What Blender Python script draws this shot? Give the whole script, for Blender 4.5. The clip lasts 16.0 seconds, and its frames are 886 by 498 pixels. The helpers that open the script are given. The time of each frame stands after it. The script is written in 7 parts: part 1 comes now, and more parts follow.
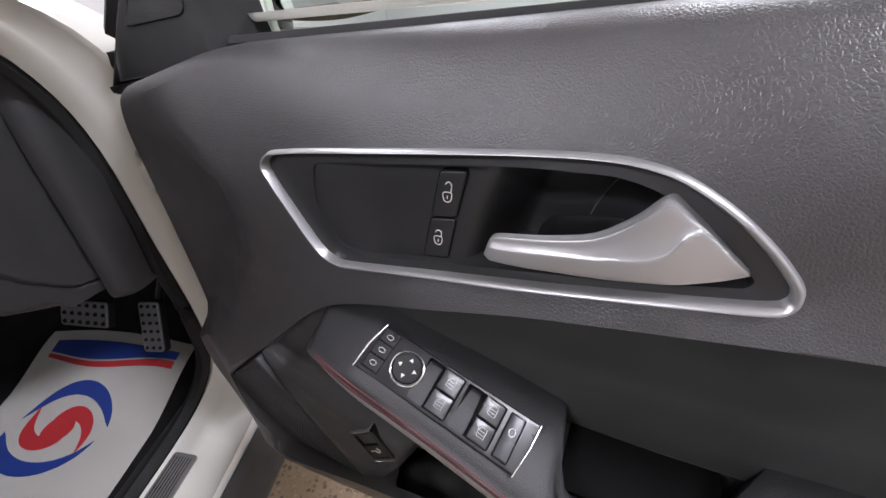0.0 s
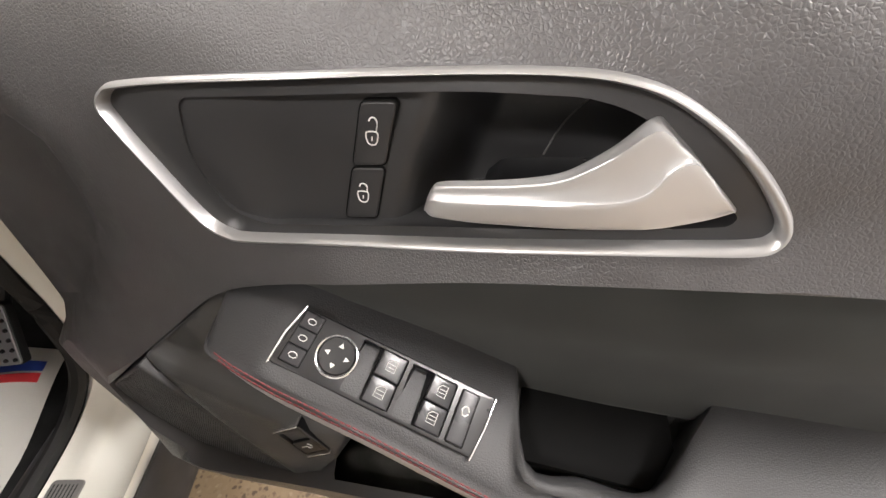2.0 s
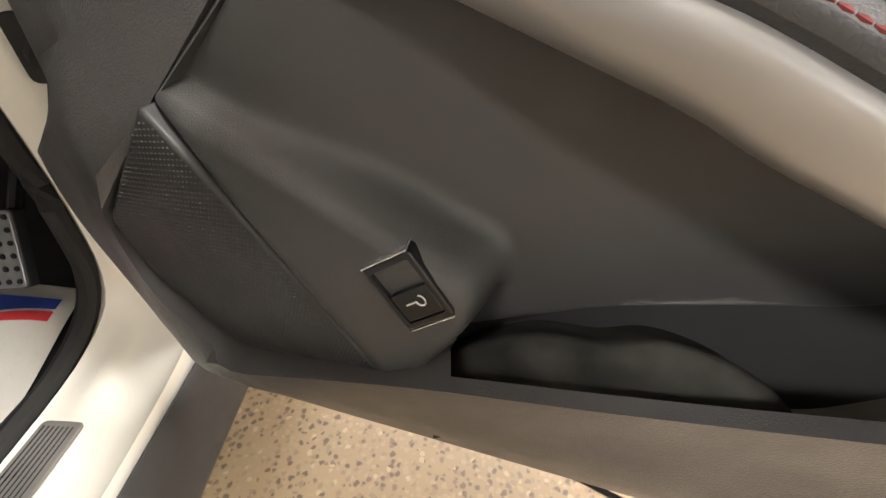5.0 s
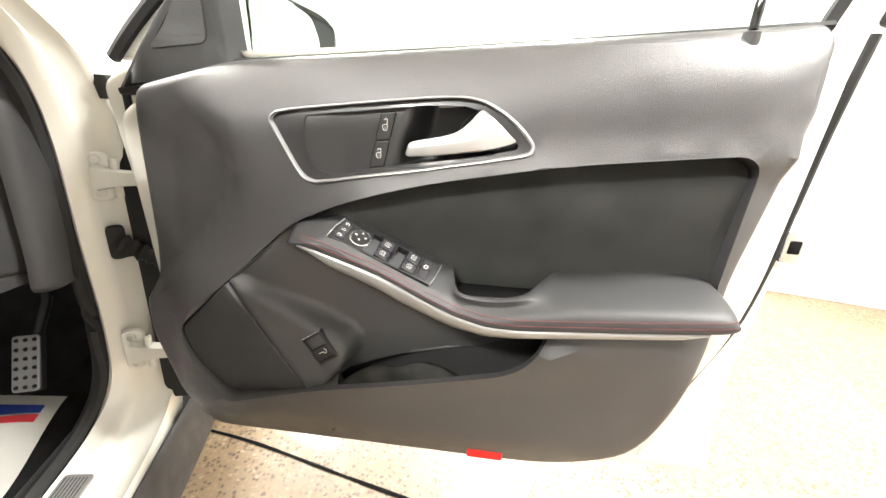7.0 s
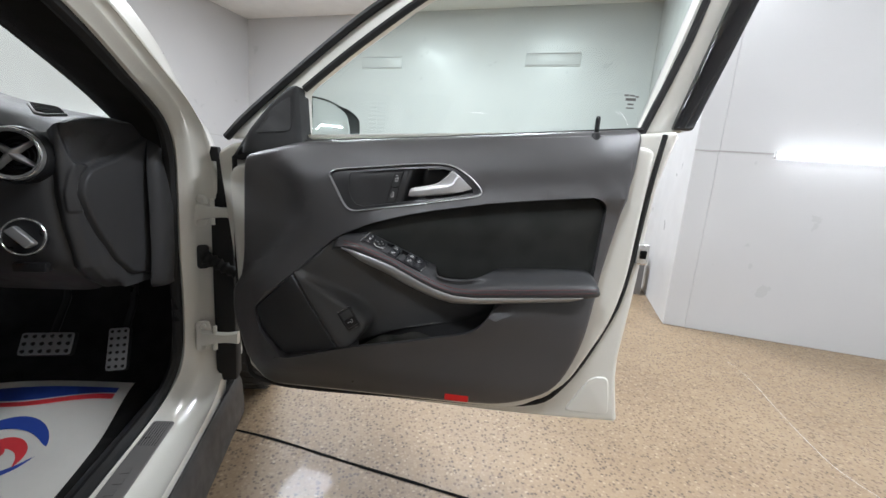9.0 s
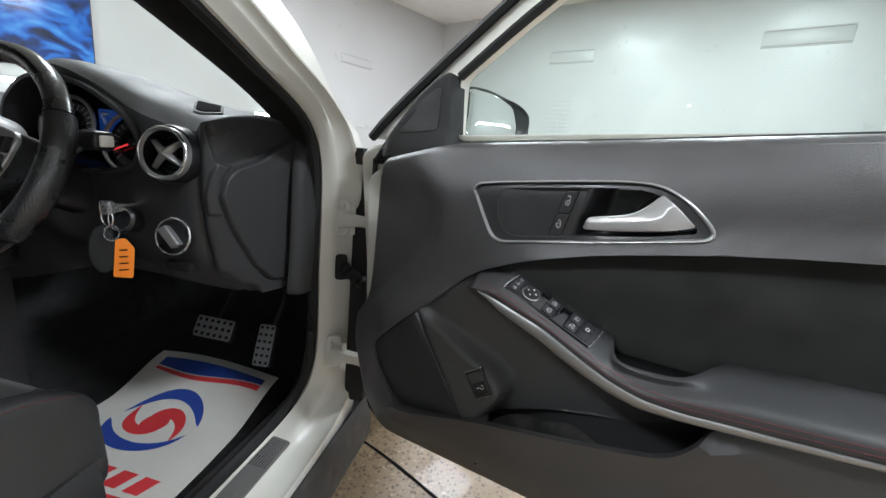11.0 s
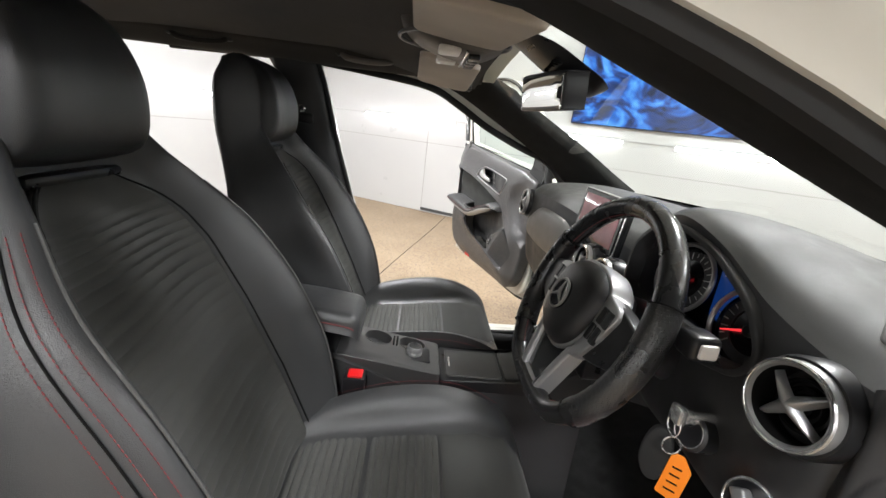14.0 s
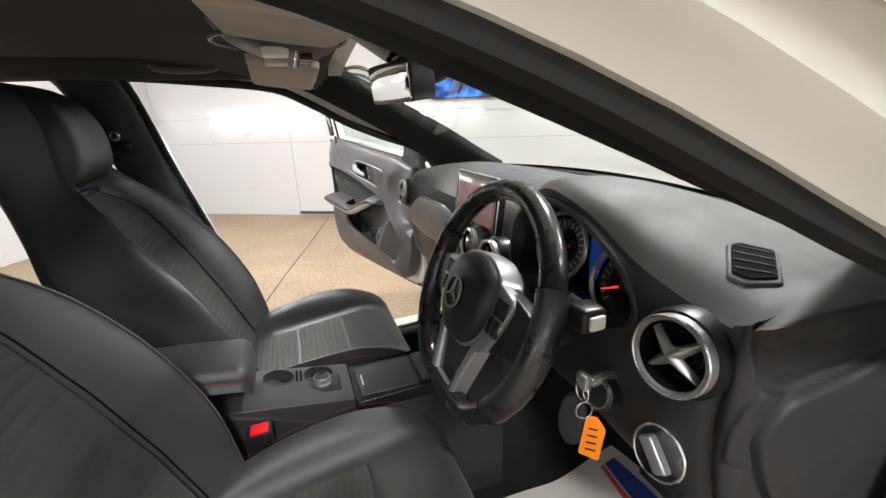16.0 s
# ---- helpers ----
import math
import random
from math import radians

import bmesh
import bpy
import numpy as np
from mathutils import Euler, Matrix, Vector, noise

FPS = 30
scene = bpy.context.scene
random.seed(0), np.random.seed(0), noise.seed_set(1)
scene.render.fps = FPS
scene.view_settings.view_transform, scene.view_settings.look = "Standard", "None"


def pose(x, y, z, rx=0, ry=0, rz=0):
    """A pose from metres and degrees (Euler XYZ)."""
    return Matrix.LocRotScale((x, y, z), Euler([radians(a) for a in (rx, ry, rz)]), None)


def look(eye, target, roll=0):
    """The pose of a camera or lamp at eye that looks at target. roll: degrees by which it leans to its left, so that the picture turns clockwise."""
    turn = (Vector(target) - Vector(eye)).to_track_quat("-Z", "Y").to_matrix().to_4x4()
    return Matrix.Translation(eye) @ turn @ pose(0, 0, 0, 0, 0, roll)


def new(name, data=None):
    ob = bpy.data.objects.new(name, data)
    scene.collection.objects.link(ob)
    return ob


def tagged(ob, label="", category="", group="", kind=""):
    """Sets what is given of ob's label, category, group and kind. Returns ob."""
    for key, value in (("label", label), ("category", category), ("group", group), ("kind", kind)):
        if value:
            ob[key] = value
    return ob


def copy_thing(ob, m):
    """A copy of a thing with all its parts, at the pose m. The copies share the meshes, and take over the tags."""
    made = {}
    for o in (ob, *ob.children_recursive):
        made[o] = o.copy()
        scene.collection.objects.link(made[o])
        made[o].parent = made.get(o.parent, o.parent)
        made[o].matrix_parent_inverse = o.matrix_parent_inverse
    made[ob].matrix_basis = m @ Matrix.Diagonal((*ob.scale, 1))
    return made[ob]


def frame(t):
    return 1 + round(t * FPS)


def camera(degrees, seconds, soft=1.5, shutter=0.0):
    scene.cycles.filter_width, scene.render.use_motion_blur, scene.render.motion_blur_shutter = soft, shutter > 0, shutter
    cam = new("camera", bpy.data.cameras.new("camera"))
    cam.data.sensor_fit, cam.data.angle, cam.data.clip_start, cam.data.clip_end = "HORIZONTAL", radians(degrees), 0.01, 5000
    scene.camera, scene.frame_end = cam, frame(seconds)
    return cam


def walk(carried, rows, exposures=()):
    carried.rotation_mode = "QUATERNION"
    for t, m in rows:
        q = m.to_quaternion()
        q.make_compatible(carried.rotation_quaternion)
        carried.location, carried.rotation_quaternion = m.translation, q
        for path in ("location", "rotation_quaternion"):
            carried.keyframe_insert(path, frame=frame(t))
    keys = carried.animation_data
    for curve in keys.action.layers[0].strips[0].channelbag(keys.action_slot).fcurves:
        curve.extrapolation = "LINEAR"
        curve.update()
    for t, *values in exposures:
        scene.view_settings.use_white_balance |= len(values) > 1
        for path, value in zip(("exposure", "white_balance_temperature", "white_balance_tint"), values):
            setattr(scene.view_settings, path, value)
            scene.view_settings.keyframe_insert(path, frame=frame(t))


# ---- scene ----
cam = camera(94.9, 16.0)
PATH = [
    (0, (1.361, -0.244, 1.134), (1.104, 1.361, -0.032), -2.2),
    (0.5, (1.341, -0.21, 1.106), (1.307, 1.349, -0.147), -0.3),
    (1, (1.342, -0.2, 1.1), (1.418, 1.324, -0.192), 1.1),
    (1.5, (1.346, -0.203, 1.099), (1.476, 1.311, -0.201), 2.1),
    (2, (1.347, -0.203, 1.098), (1.495, 1.308, -0.204), 2.6),
    (2.5, (1.347, -0.201, 1.097), (1.479, 1.304, -0.213), 2.2),
    (3, (1.344, -0.206, 1.089), (1.43, 1.293, -0.233), 1.0),
    (3.5, (1.284, -0.234, 1.021), (1.279, 1.278, -0.288), -0.5),
    (3.7, (1.259, -0.24, 0.968), (1.203, 1.32, -0.282), -1.9),
    (5.8, (1.248, -0.154, 0.825), (1.349, 1.479, -0.326), 2.2),
    (6, (1.257, -0.172, 0.827), (1.4, 1.531, -0.212), 1.9),
    (6.5, (1.306, -0.285, 0.919), (1.539, 1.468, -0.015), 2.2),
    (7, (1.298, -0.571, 1.043), (1.681, 1.268, 0.355), 3.5),
    (7.5, (1.241, -0.858, 1.082), (1.681, 1.026, 0.571), 4.1),
    (8, (1.219, -0.99, 1.062), (1.681, 0.913, 0.656), 4.4),
    (8.2, (1.22, -0.989, 1.057), (1.679, 0.92, 0.672), 4.3),
    (10.3, (1.273, -0.773, 1.016), (1.486, 1.172, 0.6), 5.0),
    (10.5, (1.282, -0.736, 1.026), (1.379, 1.215, 0.6), 5.2),
    (10.7, (1.287, -0.702, 1.04), (1.211, 1.248, 0.603), 5.6),
    (11, (1.263, -0.661, 1.06), (0.905, 1.252, 0.6), 6.1),
    (11.5, (1.224, -0.576, 1.084), (0.272, 1.109, 0.582), 6.6),
    (12, (1.186, -0.51, 1.116), (-0.273, 0.758, 0.603), 6.9),
    (12.5, (1.125, -0.474, 1.151), (-0.63, 0.334, 0.633), 7.8),
    (13, (1.049, -0.45, 1.189), (-0.813, 0.045, 0.656), 8.1),
    (13.5, (0.998, -0.458, 1.226), (-0.906, -0.195, 0.675), 7.6),
    (14, (0.956, -0.434, 1.249), (-0.952, -0.283, 0.67), 6.8),
    (14.5, (0.943, -0.427, 1.252), (-0.961, -0.287, 0.656), 5.8),
    (15, (0.948, -0.431, 1.251), (-0.941, -0.197, 0.638), 3.8),
    (15.5, (0.954, -0.44, 1.258), (-0.899, -0.015, 0.637), 1.2),
    (16, (0.899, -0.398, 1.281), (-0.887, 0.243, 0.649), -2.0),
]
EXPOSURES = [(0.0, 0.42, 5950, 19), (0.5, 0.75, 6100, 17), (1.0, 0.97, 6450, 15), (3.0, 1.12, 6850, 13), (3.5, 1.2, 7000, 12), (5.8, 2.0, 6800, 10), (6.3, 2.22, 6700, 8), (7.0, 2.1, 6650, 8), (7.5, 1.0, 6750, 10),
             (8.0, 0.40, 6350, 11), (10.3, 0.33, 5750, 6), (11.0, 0.45, 5800, 6), (12.0, 0.70, 6400, 13), (12.6, 0.70, 6450, 13), (13.5, 0.95, 6250, 9), (16.0, 0.93, 6350, 11)]
LAMP, STRIP = 84.0, 14.0
walk(cam, [(t, look(eye, target, roll)) for t, eye, target, roll in PATH], EXPOSURES)

# ---- light ----
world = bpy.data.worlds.new("world")
scene.world = world
world.use_nodes = True
world.node_tree.nodes["Background"].inputs[0].default_value = (0.9, 0.95, 1.0, 1)
world.node_tree.nodes["Background"].inputs[1].default_value = 0.3


# ---- materials ----
def mat(name, col, rough=0.5, metal=0.0, bump=0.0, scale=200.0, kind="noise", var=0.12, vscale=6.0, coat=0.0,
        sheen=0.0, spec=0.5, rvar=0.08, emit=0.0):
    """A surface with a fine relief and two scales of variation in tone and gloss."""
    m = bpy.data.materials.new(name)
    m.use_nodes = True
    nt = m.node_tree
    n, ln = nt.nodes, nt.links
    b = n["Principled BSDF"]
    b.inputs["Roughness"].default_value, b.inputs["Metallic"].default_value = rough, metal
    b.inputs["Coat Weight"].default_value, b.inputs["Sheen Weight"].default_value = coat, sheen
    b.inputs["Coat Roughness"].default_value = 0.05
    b.inputs["Specular IOR Level"].default_value = spec
    tc = n.new("ShaderNodeTexCoord")
    big = n.new("ShaderNodeTexNoise")
    big.inputs["Scale"].default_value, big.inputs["Detail"].default_value = vscale, 6
    ln.new(tc.outputs["Object"], big.inputs["Vector"])
    ramp = n.new("ShaderNodeMapRange")
    ramp.inputs[1].default_value, ramp.inputs[2].default_value = 0.3, 0.7
    ramp.inputs[3].default_value, ramp.inputs[4].default_value = 1 - var, 1 + var
    ln.new(big.outputs[0], ramp.inputs[0])
    mul = n.new("ShaderNodeVectorMath")
    mul.operation = "SCALE"
    mul.inputs[0].default_value = col[:3]
    ln.new(ramp.outputs[0], mul.inputs["Scale"])
    ln.new(mul.outputs[0], b.inputs["Base Color"])
    rr = n.new("ShaderNodeMapRange")
    rr.inputs[1].default_value, rr.inputs[2].default_value = 0.3, 0.7
    rr.inputs[3].default_value, rr.inputs[4].default_value = max(0.02, rough - rvar), min(1, rough + rvar)
    fine = n.new("ShaderNodeTexNoise")
    fine.inputs["Scale"].default_value, fine.inputs["Detail"].default_value = vscale * 4, 5
    ln.new(tc.outputs["Object"], fine.inputs["Vector"])
    ln.new(fine.outputs[0], rr.inputs[0])
    ln.new(rr.outputs[0], b.inputs["Roughness"])
    if bump:
        bp = n.new("ShaderNodeBump")
        bp.inputs["Strength"].default_value = min(1.0, bump)
        bp.inputs["Distance"].default_value = (0.2 if kind == "leather" else 0.12) / scale
        if kind == "leather":
            tx = n.new("ShaderNodeTexVoronoi")
            tx.feature = "DISTANCE_TO_EDGE"
            wob = n.new("ShaderNodeTexNoise")
            wob.inputs["Scale"].default_value = scale * 0.7
            ln.new(tc.outputs["Object"], wob.inputs["Vector"])
            mixv = n.new("ShaderNodeVectorMath")
            mixv.operation = "MULTIPLY_ADD"
            mixv.inputs[1].default_value = (0.9 / scale,) * 3
            ln.new(wob.outputs["Color"], mixv.inputs[0])
            ln.new(tc.outputs["Object"], mixv.inputs[2])
            ln.new(mixv.outputs[0], tx.inputs["Vector"])
            mm = n.new("ShaderNodeMapRange")
            mm.inputs[1].default_value, mm.inputs[2].default_value = 0.0, 0.28
            ln.new(tx.outputs["Distance"], mm.inputs[0])
            out = mm.outputs[0]
        elif kind == "weave":
            tx = n.new("ShaderNodeTexWave")
            tx.inputs["Distortion"].default_value = 0.6
            ln.new(tc.outputs["Object"], tx.inputs["Vector"])
            out = tx.outputs["Fac"]
        elif kind == "dots":
            tx = n.new("ShaderNodeTexVoronoi")
            tx.inputs["Randomness"].default_value = 0.0
            ln.new(tc.outputs["Object"], tx.inputs["Vector"])
            mm = n.new("ShaderNodeMapRange")
            mm.inputs[1].default_value, mm.inputs[2].default_value = 0.25, 0.4
            ln.new(tx.outputs["Distance"], mm.inputs[0])
            out = mm.outputs[0]
        else:
            tx = n.new("ShaderNodeTexNoise")
            tx.inputs["Detail"].default_value = 4
            ln.new(tc.outputs["Object"], tx.inputs["Vector"])
            out = tx.outputs[0]
        tx.inputs["Scale"].default_value = scale
        ln.new(out, bp.inputs["Height"])
        ln.new(bp.outputs[0], b.inputs["Normal"])
    if emit:
        b.inputs["Emission Color"].default_value = (*col[:3], 1)
        b.inputs["Emission Strength"].default_value = emit
    return m


M_CONSOLE = mat("dark_console_trim", (0.045, 0.044, 0.044), 0.36, bump=0.1, scale=1500, var=0.06)
M_PILLAR = mat("black_pillar_cloth", (0.014, 0.0135, 0.013), 0.9, bump=0.4, scale=1600, kind="weave", spec=0.12)
M_AIRBAG = mat("black_airbag_skin", (0.016, 0.016, 0.017), 0.42, bump=0.3, scale=700, kind="leather", spec=0.4, rvar=0.02)
M_KEY = mat("satin_switch_key", (0.024, 0.024, 0.026), 0.30, bump=0.1, scale=1500, var=0.05, spec=0.3)
M_UPPER = mat("grained_soft_panel", (0.052, 0.050, 0.051), 0.40, bump=0.35, scale=470, kind="leather", spec=0.55)
M_LEATHER = mat("black_leather", (0.036, 0.0365, 0.0375), 0.38, bump=0.4, scale=480, kind="leather", spec=0.55, rvar=0.02)
M_ARMREST = mat("soft_armrest_leather", (0.036, 0.036, 0.037), 0.5, bump=0.25, scale=520, kind="leather", spec=0.4, rvar=0.02)
M_DOORSUEDE = mat("deep_black_suede", (0.030, 0.031, 0.029), 0.9, bump=0.4, scale=900, sheen=0.1, var=0.2, vscale=14, spec=0.1)
M_PLATE = mat("satin_door_plate", (0.026, 0.026, 0.027), 0.38, bump=0.12, scale=1500, var=0.06)
M_POD = mat("grained_pocket_plastic", (0.042, 0.042, 0.042), 0.42, bump=0.3, scale=800, kind="leather", var=0.08)
M_SUEDE = mat("black_suede", (0.044, 0.044, 0.041), 0.92, bump=0.5, scale=900, sheen=0.18, var=0.08, vscale=14, spec=0.1)
M_PIPING = mat("grey_piping", (0.07, 0.069, 0.067), 0.40, bump=0.2, scale=1500)
M_CLOTH = mat("ribbed_black_fabric", (0.062, 0.062, 0.058), 0.9, bump=0.7, scale=1400, kind="weave", sheen=0.12, var=0.2, spec=0.1)
M_PLASTIC = mat("dark_grained_plastic", (0.033, 0.033, 0.034), 0.48, bump=0.35, scale=900, var=0.1, spec=0.3)
M_DASH = mat("dark_dash_skin", (0.056, 0.056, 0.053), 0.55, spec=0.35, bump=0.4, scale=700, kind="leather", var=0.1)
M_SATIN = mat("satin_black_plastic", (0.012, 0.012, 0.013), 0.33, bump=0.1, scale=1500, var=0.1, spec=0.4)
M_GLOSS = mat("gloss_black", (0.008, 0.008, 0.009), 0.09, coat=0.6, var=0.1, rvar=0.03)
M_SILVER = mat("satin_silver", (0.36, 0.36, 0.36), 0.34, metal=0.65, bump=0.05, scale=2500, var=0.04, rvar=0.05)
M_LEVER = mat("matt_silver_paint", (0.46, 0.46, 0.46), 0.36, metal=0.55, bump=0.05, scale=2500, var=0.03, rvar=0.04)
M_CHROME = mat("bright_chrome", (0.74, 0.74, 0.74), 0.2, metal=0.85, var=0.03, rvar=0.04)
M_PAINT = mat("white_car_paint", (0.65, 0.64, 0.585), 0.3, coat=0.7, var=0.004, rvar=0.01)
M_RUBBER = mat("black_rubber", (0.020, 0.020, 0.020), 0.7, bump=0.2, scale=500, spec=0.25)
M_CARPET = mat("black_carpet", (0.020, 0.020, 0.020), 0.98, bump=1.0, scale=900, sheen=0.05, var=0.3, vscale=20, spec=0.05)
M_LINER = mat("dark_headliner_cloth", (0.030, 0.028, 0.026), 0.95, bump=0.4, scale=1600, kind="weave", sheen=0.1, spec=0.1)
M_VISOR = mat("pale_grey_visor_cloth", (0.5, 0.45, 0.39), 0.85, bump=0.3, scale=1500, kind="weave")
M_OHC = mat("taupe_roof_plastic", (0.12, 0.108, 0.095), 0.5, bump=0.15, scale=1200)
M_LENS = mat("frosted_lamp_lens", (0.75, 0.72, 0.68), 0.35)
M_GREY = mat("grey_tray_trim", (0.16, 0.155, 0.15), 0.4, metal=0.2, bump=0.1, scale=1500)
M_RED = mat("red_plastic", (0.62, 0.012, 0.014), 0.32)
M_REDTHREAD = mat("red_thread", (0.15, 0.025, 0.028), 0.8)
M_ORANGE = mat("orange_key_tag", (0.85, 0.23, 0.01), 0.5)
M_BLUEINK = mat("blue_print", (0.03, 0.07, 0.36), 0.6)
M_REDINK = mat("red_print", (0.72, 0.05, 0.06), 0.6)
M_PAPER = mat("white_mat_paper", (0.70, 0.68, 0.63), 0.75, bump=0.5, scale=40, var=0.05)
M_ICON = mat("white_icon_print", (0.62, 0.62, 0.60), 0.6)
M_TYRE = mat("tyre_rubber", (0.022, 0.021, 0.02), 0.8, bump=0.4, scale=300)
# near-black: stands in for shade in hollows; also seams, joints and writing
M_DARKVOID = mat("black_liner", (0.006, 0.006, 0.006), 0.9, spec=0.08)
M_FELT = mat("worn_grey_felt_liner", (0.032, 0.032, 0.029), 0.95, bump=0.8, scale=500, var=0.5, vscale=30, spec=0.1)
M_MIRROR = mat("mirror_glass", (0.86, 0.88, 0.87), 0.02, metal=1.0, var=0.0, rvar=0.01)
M_WALL = mat("white_wall_panel", (0.48, 0.48, 0.48), 0.35, bump=0.15, scale=25, var=0.03, vscale=1.2)
M_WALLDK = mat("dark_wall_slot", (0.05, 0.05, 0.05), 0.7)
M_CEIL = mat("white_ceiling", (0.8, 0.8, 0.79), 0.8, bump=0.2, scale=60, var=0.03)
M_LED = mat("lit_led_tube", (1.0, 0.99, 0.97), 0.5, emit=STRIP)
M_PANEL = mat("lit_ceiling_panel", (1.0, 0.99, 0.97), 0.5, emit=5.0)
M_PLASTER = mat("dark_wall_joint", (0.35, 0.34, 0.33), 0.7)


def glass(name, tint, rough=0.0):
    m = bpy.data.materials.new(name)
    m.use_nodes = True
    n, ln = m.node_tree.nodes, m.node_tree.links
    n.remove(n["Principled BSDF"])
    tr, gl, mx, lw = (n.new("ShaderNodeBsdfTransparent"), n.new("ShaderNodeBsdfGlossy"), n.new("ShaderNodeMixShader"),
                      n.new("ShaderNodeLayerWeight"))
    pw, ad = n.new("ShaderNodeMath"), n.new("ShaderNodeMath")
    pw.operation, ad.operation = "POWER", "MULTIPLY_ADD"
    pw.inputs[1].default_value, ad.inputs[1].default_value, ad.inputs[2].default_value = 5.0, 0.5, 0.025
    tr.inputs[0].default_value = (*tint, 1)
    gl.inputs["Roughness"].default_value = rough
    lw.inputs["Blend"].default_value = 0.5
    ln.new(lw.outputs["Facing"], pw.inputs[0])
    ln.new(pw.outputs[0], ad.inputs[0])
    ln.new(ad.outputs[0], mx.inputs[0])
    ln.new(tr.outputs[0], mx.inputs[1])
    ln.new(gl.outputs[0], mx.inputs[2])
    ln.new(mx.outputs[0], n["Material Output"].inputs[0])
    return m


M_GLASS = glass("greenish_car_glass", (0.78, 0.87, 0.82))
M_SCREENGLASS = glass("clear_windscreen_glass", (0.86, 0.90, 0.86))


def floor_material():
    m = mat("polished_aggregate_concrete", (0.5, 0.38, 0.23), 0.48, var=0.1, coat=0.05)
    n, ln = m.node_tree.nodes, m.node_tree.links
    b = n["Principled BSDF"]
    tc = n.new("ShaderNodeTexCoord")
    vo = n.new("ShaderNodeTexVoronoi")
    vo.inputs["Scale"].default_value = 78
    bend = n.new("ShaderNodeTexNoise")
    bend.inputs["Scale"].default_value = 90
    ln.new(tc.outputs["Object"], bend.inputs["Vector"])
    push = n.new("ShaderNodeVectorMath")
    push.operation = "MULTIPLY_ADD"
    push.inputs[1].default_value = (0.012, 0.012, 0.012)
    ln.new(bend.outputs["Color"], push.inputs[0])
    ln.new(tc.outputs["Object"], push.inputs[2])
    ln.new(push.outputs[0], vo.inputs["Vector"])
    dist = n.new("ShaderNodeMapRange")
    dist.inputs[1].default_value, dist.inputs[2].default_value = 0.34, 0.52
    dist.inputs[3].default_value, dist.inputs[4].default_value = 1, 0
    ln.new(vo.outputs["Distance"], dist.inputs[0])
    rnd = n.new("ShaderNodeSeparateColor")
    ln.new(vo.outputs["Color"], rnd.inputs[0])
    pick = n.new("ShaderNodeValToRGB")
    pick.color_ramp.interpolation = "CONSTANT"
    pick.color_ramp.elements[0].color = (0.105, 0.072, 0.048, 1)
    pick.color_ramp.elements[1].position, pick.color_ramp.elements[1].color = 0.26, (0.27, 0.20, 0.13, 1)
    for p, c in ((0.44, (0.27, 0.20, 0.125, 1)), (0.62, (0.20, 0.14, 0.09, 1)), (0.78, (0.33, 0.255, 0.17, 1)), (0.86, (0.15, 0.10, 0.068, 1))):
        pick.color_ramp.elements.new(p).color = c
    ln.new(rnd.outputs[0], pick.inputs[0])
    big = n.new("ShaderNodeTexNoise")
    big.inputs["Scale"].default_value, big.inputs["Detail"].default_value = 1.7, 8
    ln.new(tc.outputs["Object"], big.inputs["Vector"])
    base = n.new("ShaderNodeValToRGB")
    base.color_ramp.elements[0].position, base.color_ramp.elements[0].color = 0.32, (0.205, 0.145, 0.086, 1)
    base.color_ramp.elements[1].position, base.color_ramp.elements[1].color = 0.7, (0.285, 0.212, 0.131, 1)
    ln.new(big.outputs[0], base.inputs[0])
    mix = n.new("ShaderNodeMix")
    mix.data_type = "RGBA"
    ln.new(dist.outputs[0], mix.inputs["Factor"])
    ln.new(base.outputs[0], mix.inputs["A"])
    ln.new(pick.outputs[0], mix.inputs["B"])
    ln.new(mix.outputs["Result"], b.inputs["Base Color"])
    return m


M_FLOOR = floor_material()


def screen_material():
    """A lit screen with a blue abstract picture."""
    m = bpy.data.materials.new("lit_blue_screen")
    m.use_nodes = True
    n, ln = m.node_tree.nodes, m.node_tree.links
    b = n["Principled BSDF"]
    b.inputs["Base Color"].default_value = (0.01, 0.01, 0.015, 1)
    b.inputs["Roughness"].default_value = 0.12
    tc = n.new("ShaderNodeTexCoord")
    mp = n.new("ShaderNodeMapping")
    mp.inputs["Scale"].default_value = (1.1, 1.0, 1.9)
    mp.inputs["Rotation"].default_value = (0, 0.7, 0)
    ln.new(tc.outputs["Object"], mp.inputs["Vector"])
    wv = n.new("ShaderNodeTexNoise")
    wv.inputs["Scale"].default_value, wv.inputs["Detail"].default_value, wv.inputs["Distortion"].default_value = 1.6, 2.5, 2.6
    ln.new(mp.outputs[0], wv.inputs["Vector"])
    cr_ = n.new("ShaderNodeValToRGB")
    cr_.color_ramp.elements[0].position, cr_.color_ramp.elements[0].color = 0.36, (0.004, 0.012, 0.05, 1)
    cr_.color_ramp.elements[1].position, cr_.color_ramp.elements[1].color = 0.72, (0.12, 0.42, 0.95, 1)
    cr_.color_ramp.elements.new(0.47).color = (0.008, 0.05, 0.25, 1)
    cr_.color_ramp.elements.new(0.56).color = (0.02, 0.17, 0.68, 1)
    ln.new(wv.outputs[0], cr_.inputs[0])
    ln.new(cr_.outputs[0], b.inputs["Emission Color"])
    b.inputs["Emission Strength"].default_value = 0.75
    return m


M_TV = screen_material()
M_BLUELCD = mat("lit_blue_display", (0.008, 0.035, 0.16), 0.2, emit=0.3)
M_DARKLCD = mat("dim_red_display", (0.16, 0.05, 0.06), 0.08, coat=0.6, var=0.5, vscale=9)
M_NEEDLE = mat("lit_red_needle", (0.9, 0.04, 0.05), 0.4, emit=0.5)

# ---- mesh tools ----


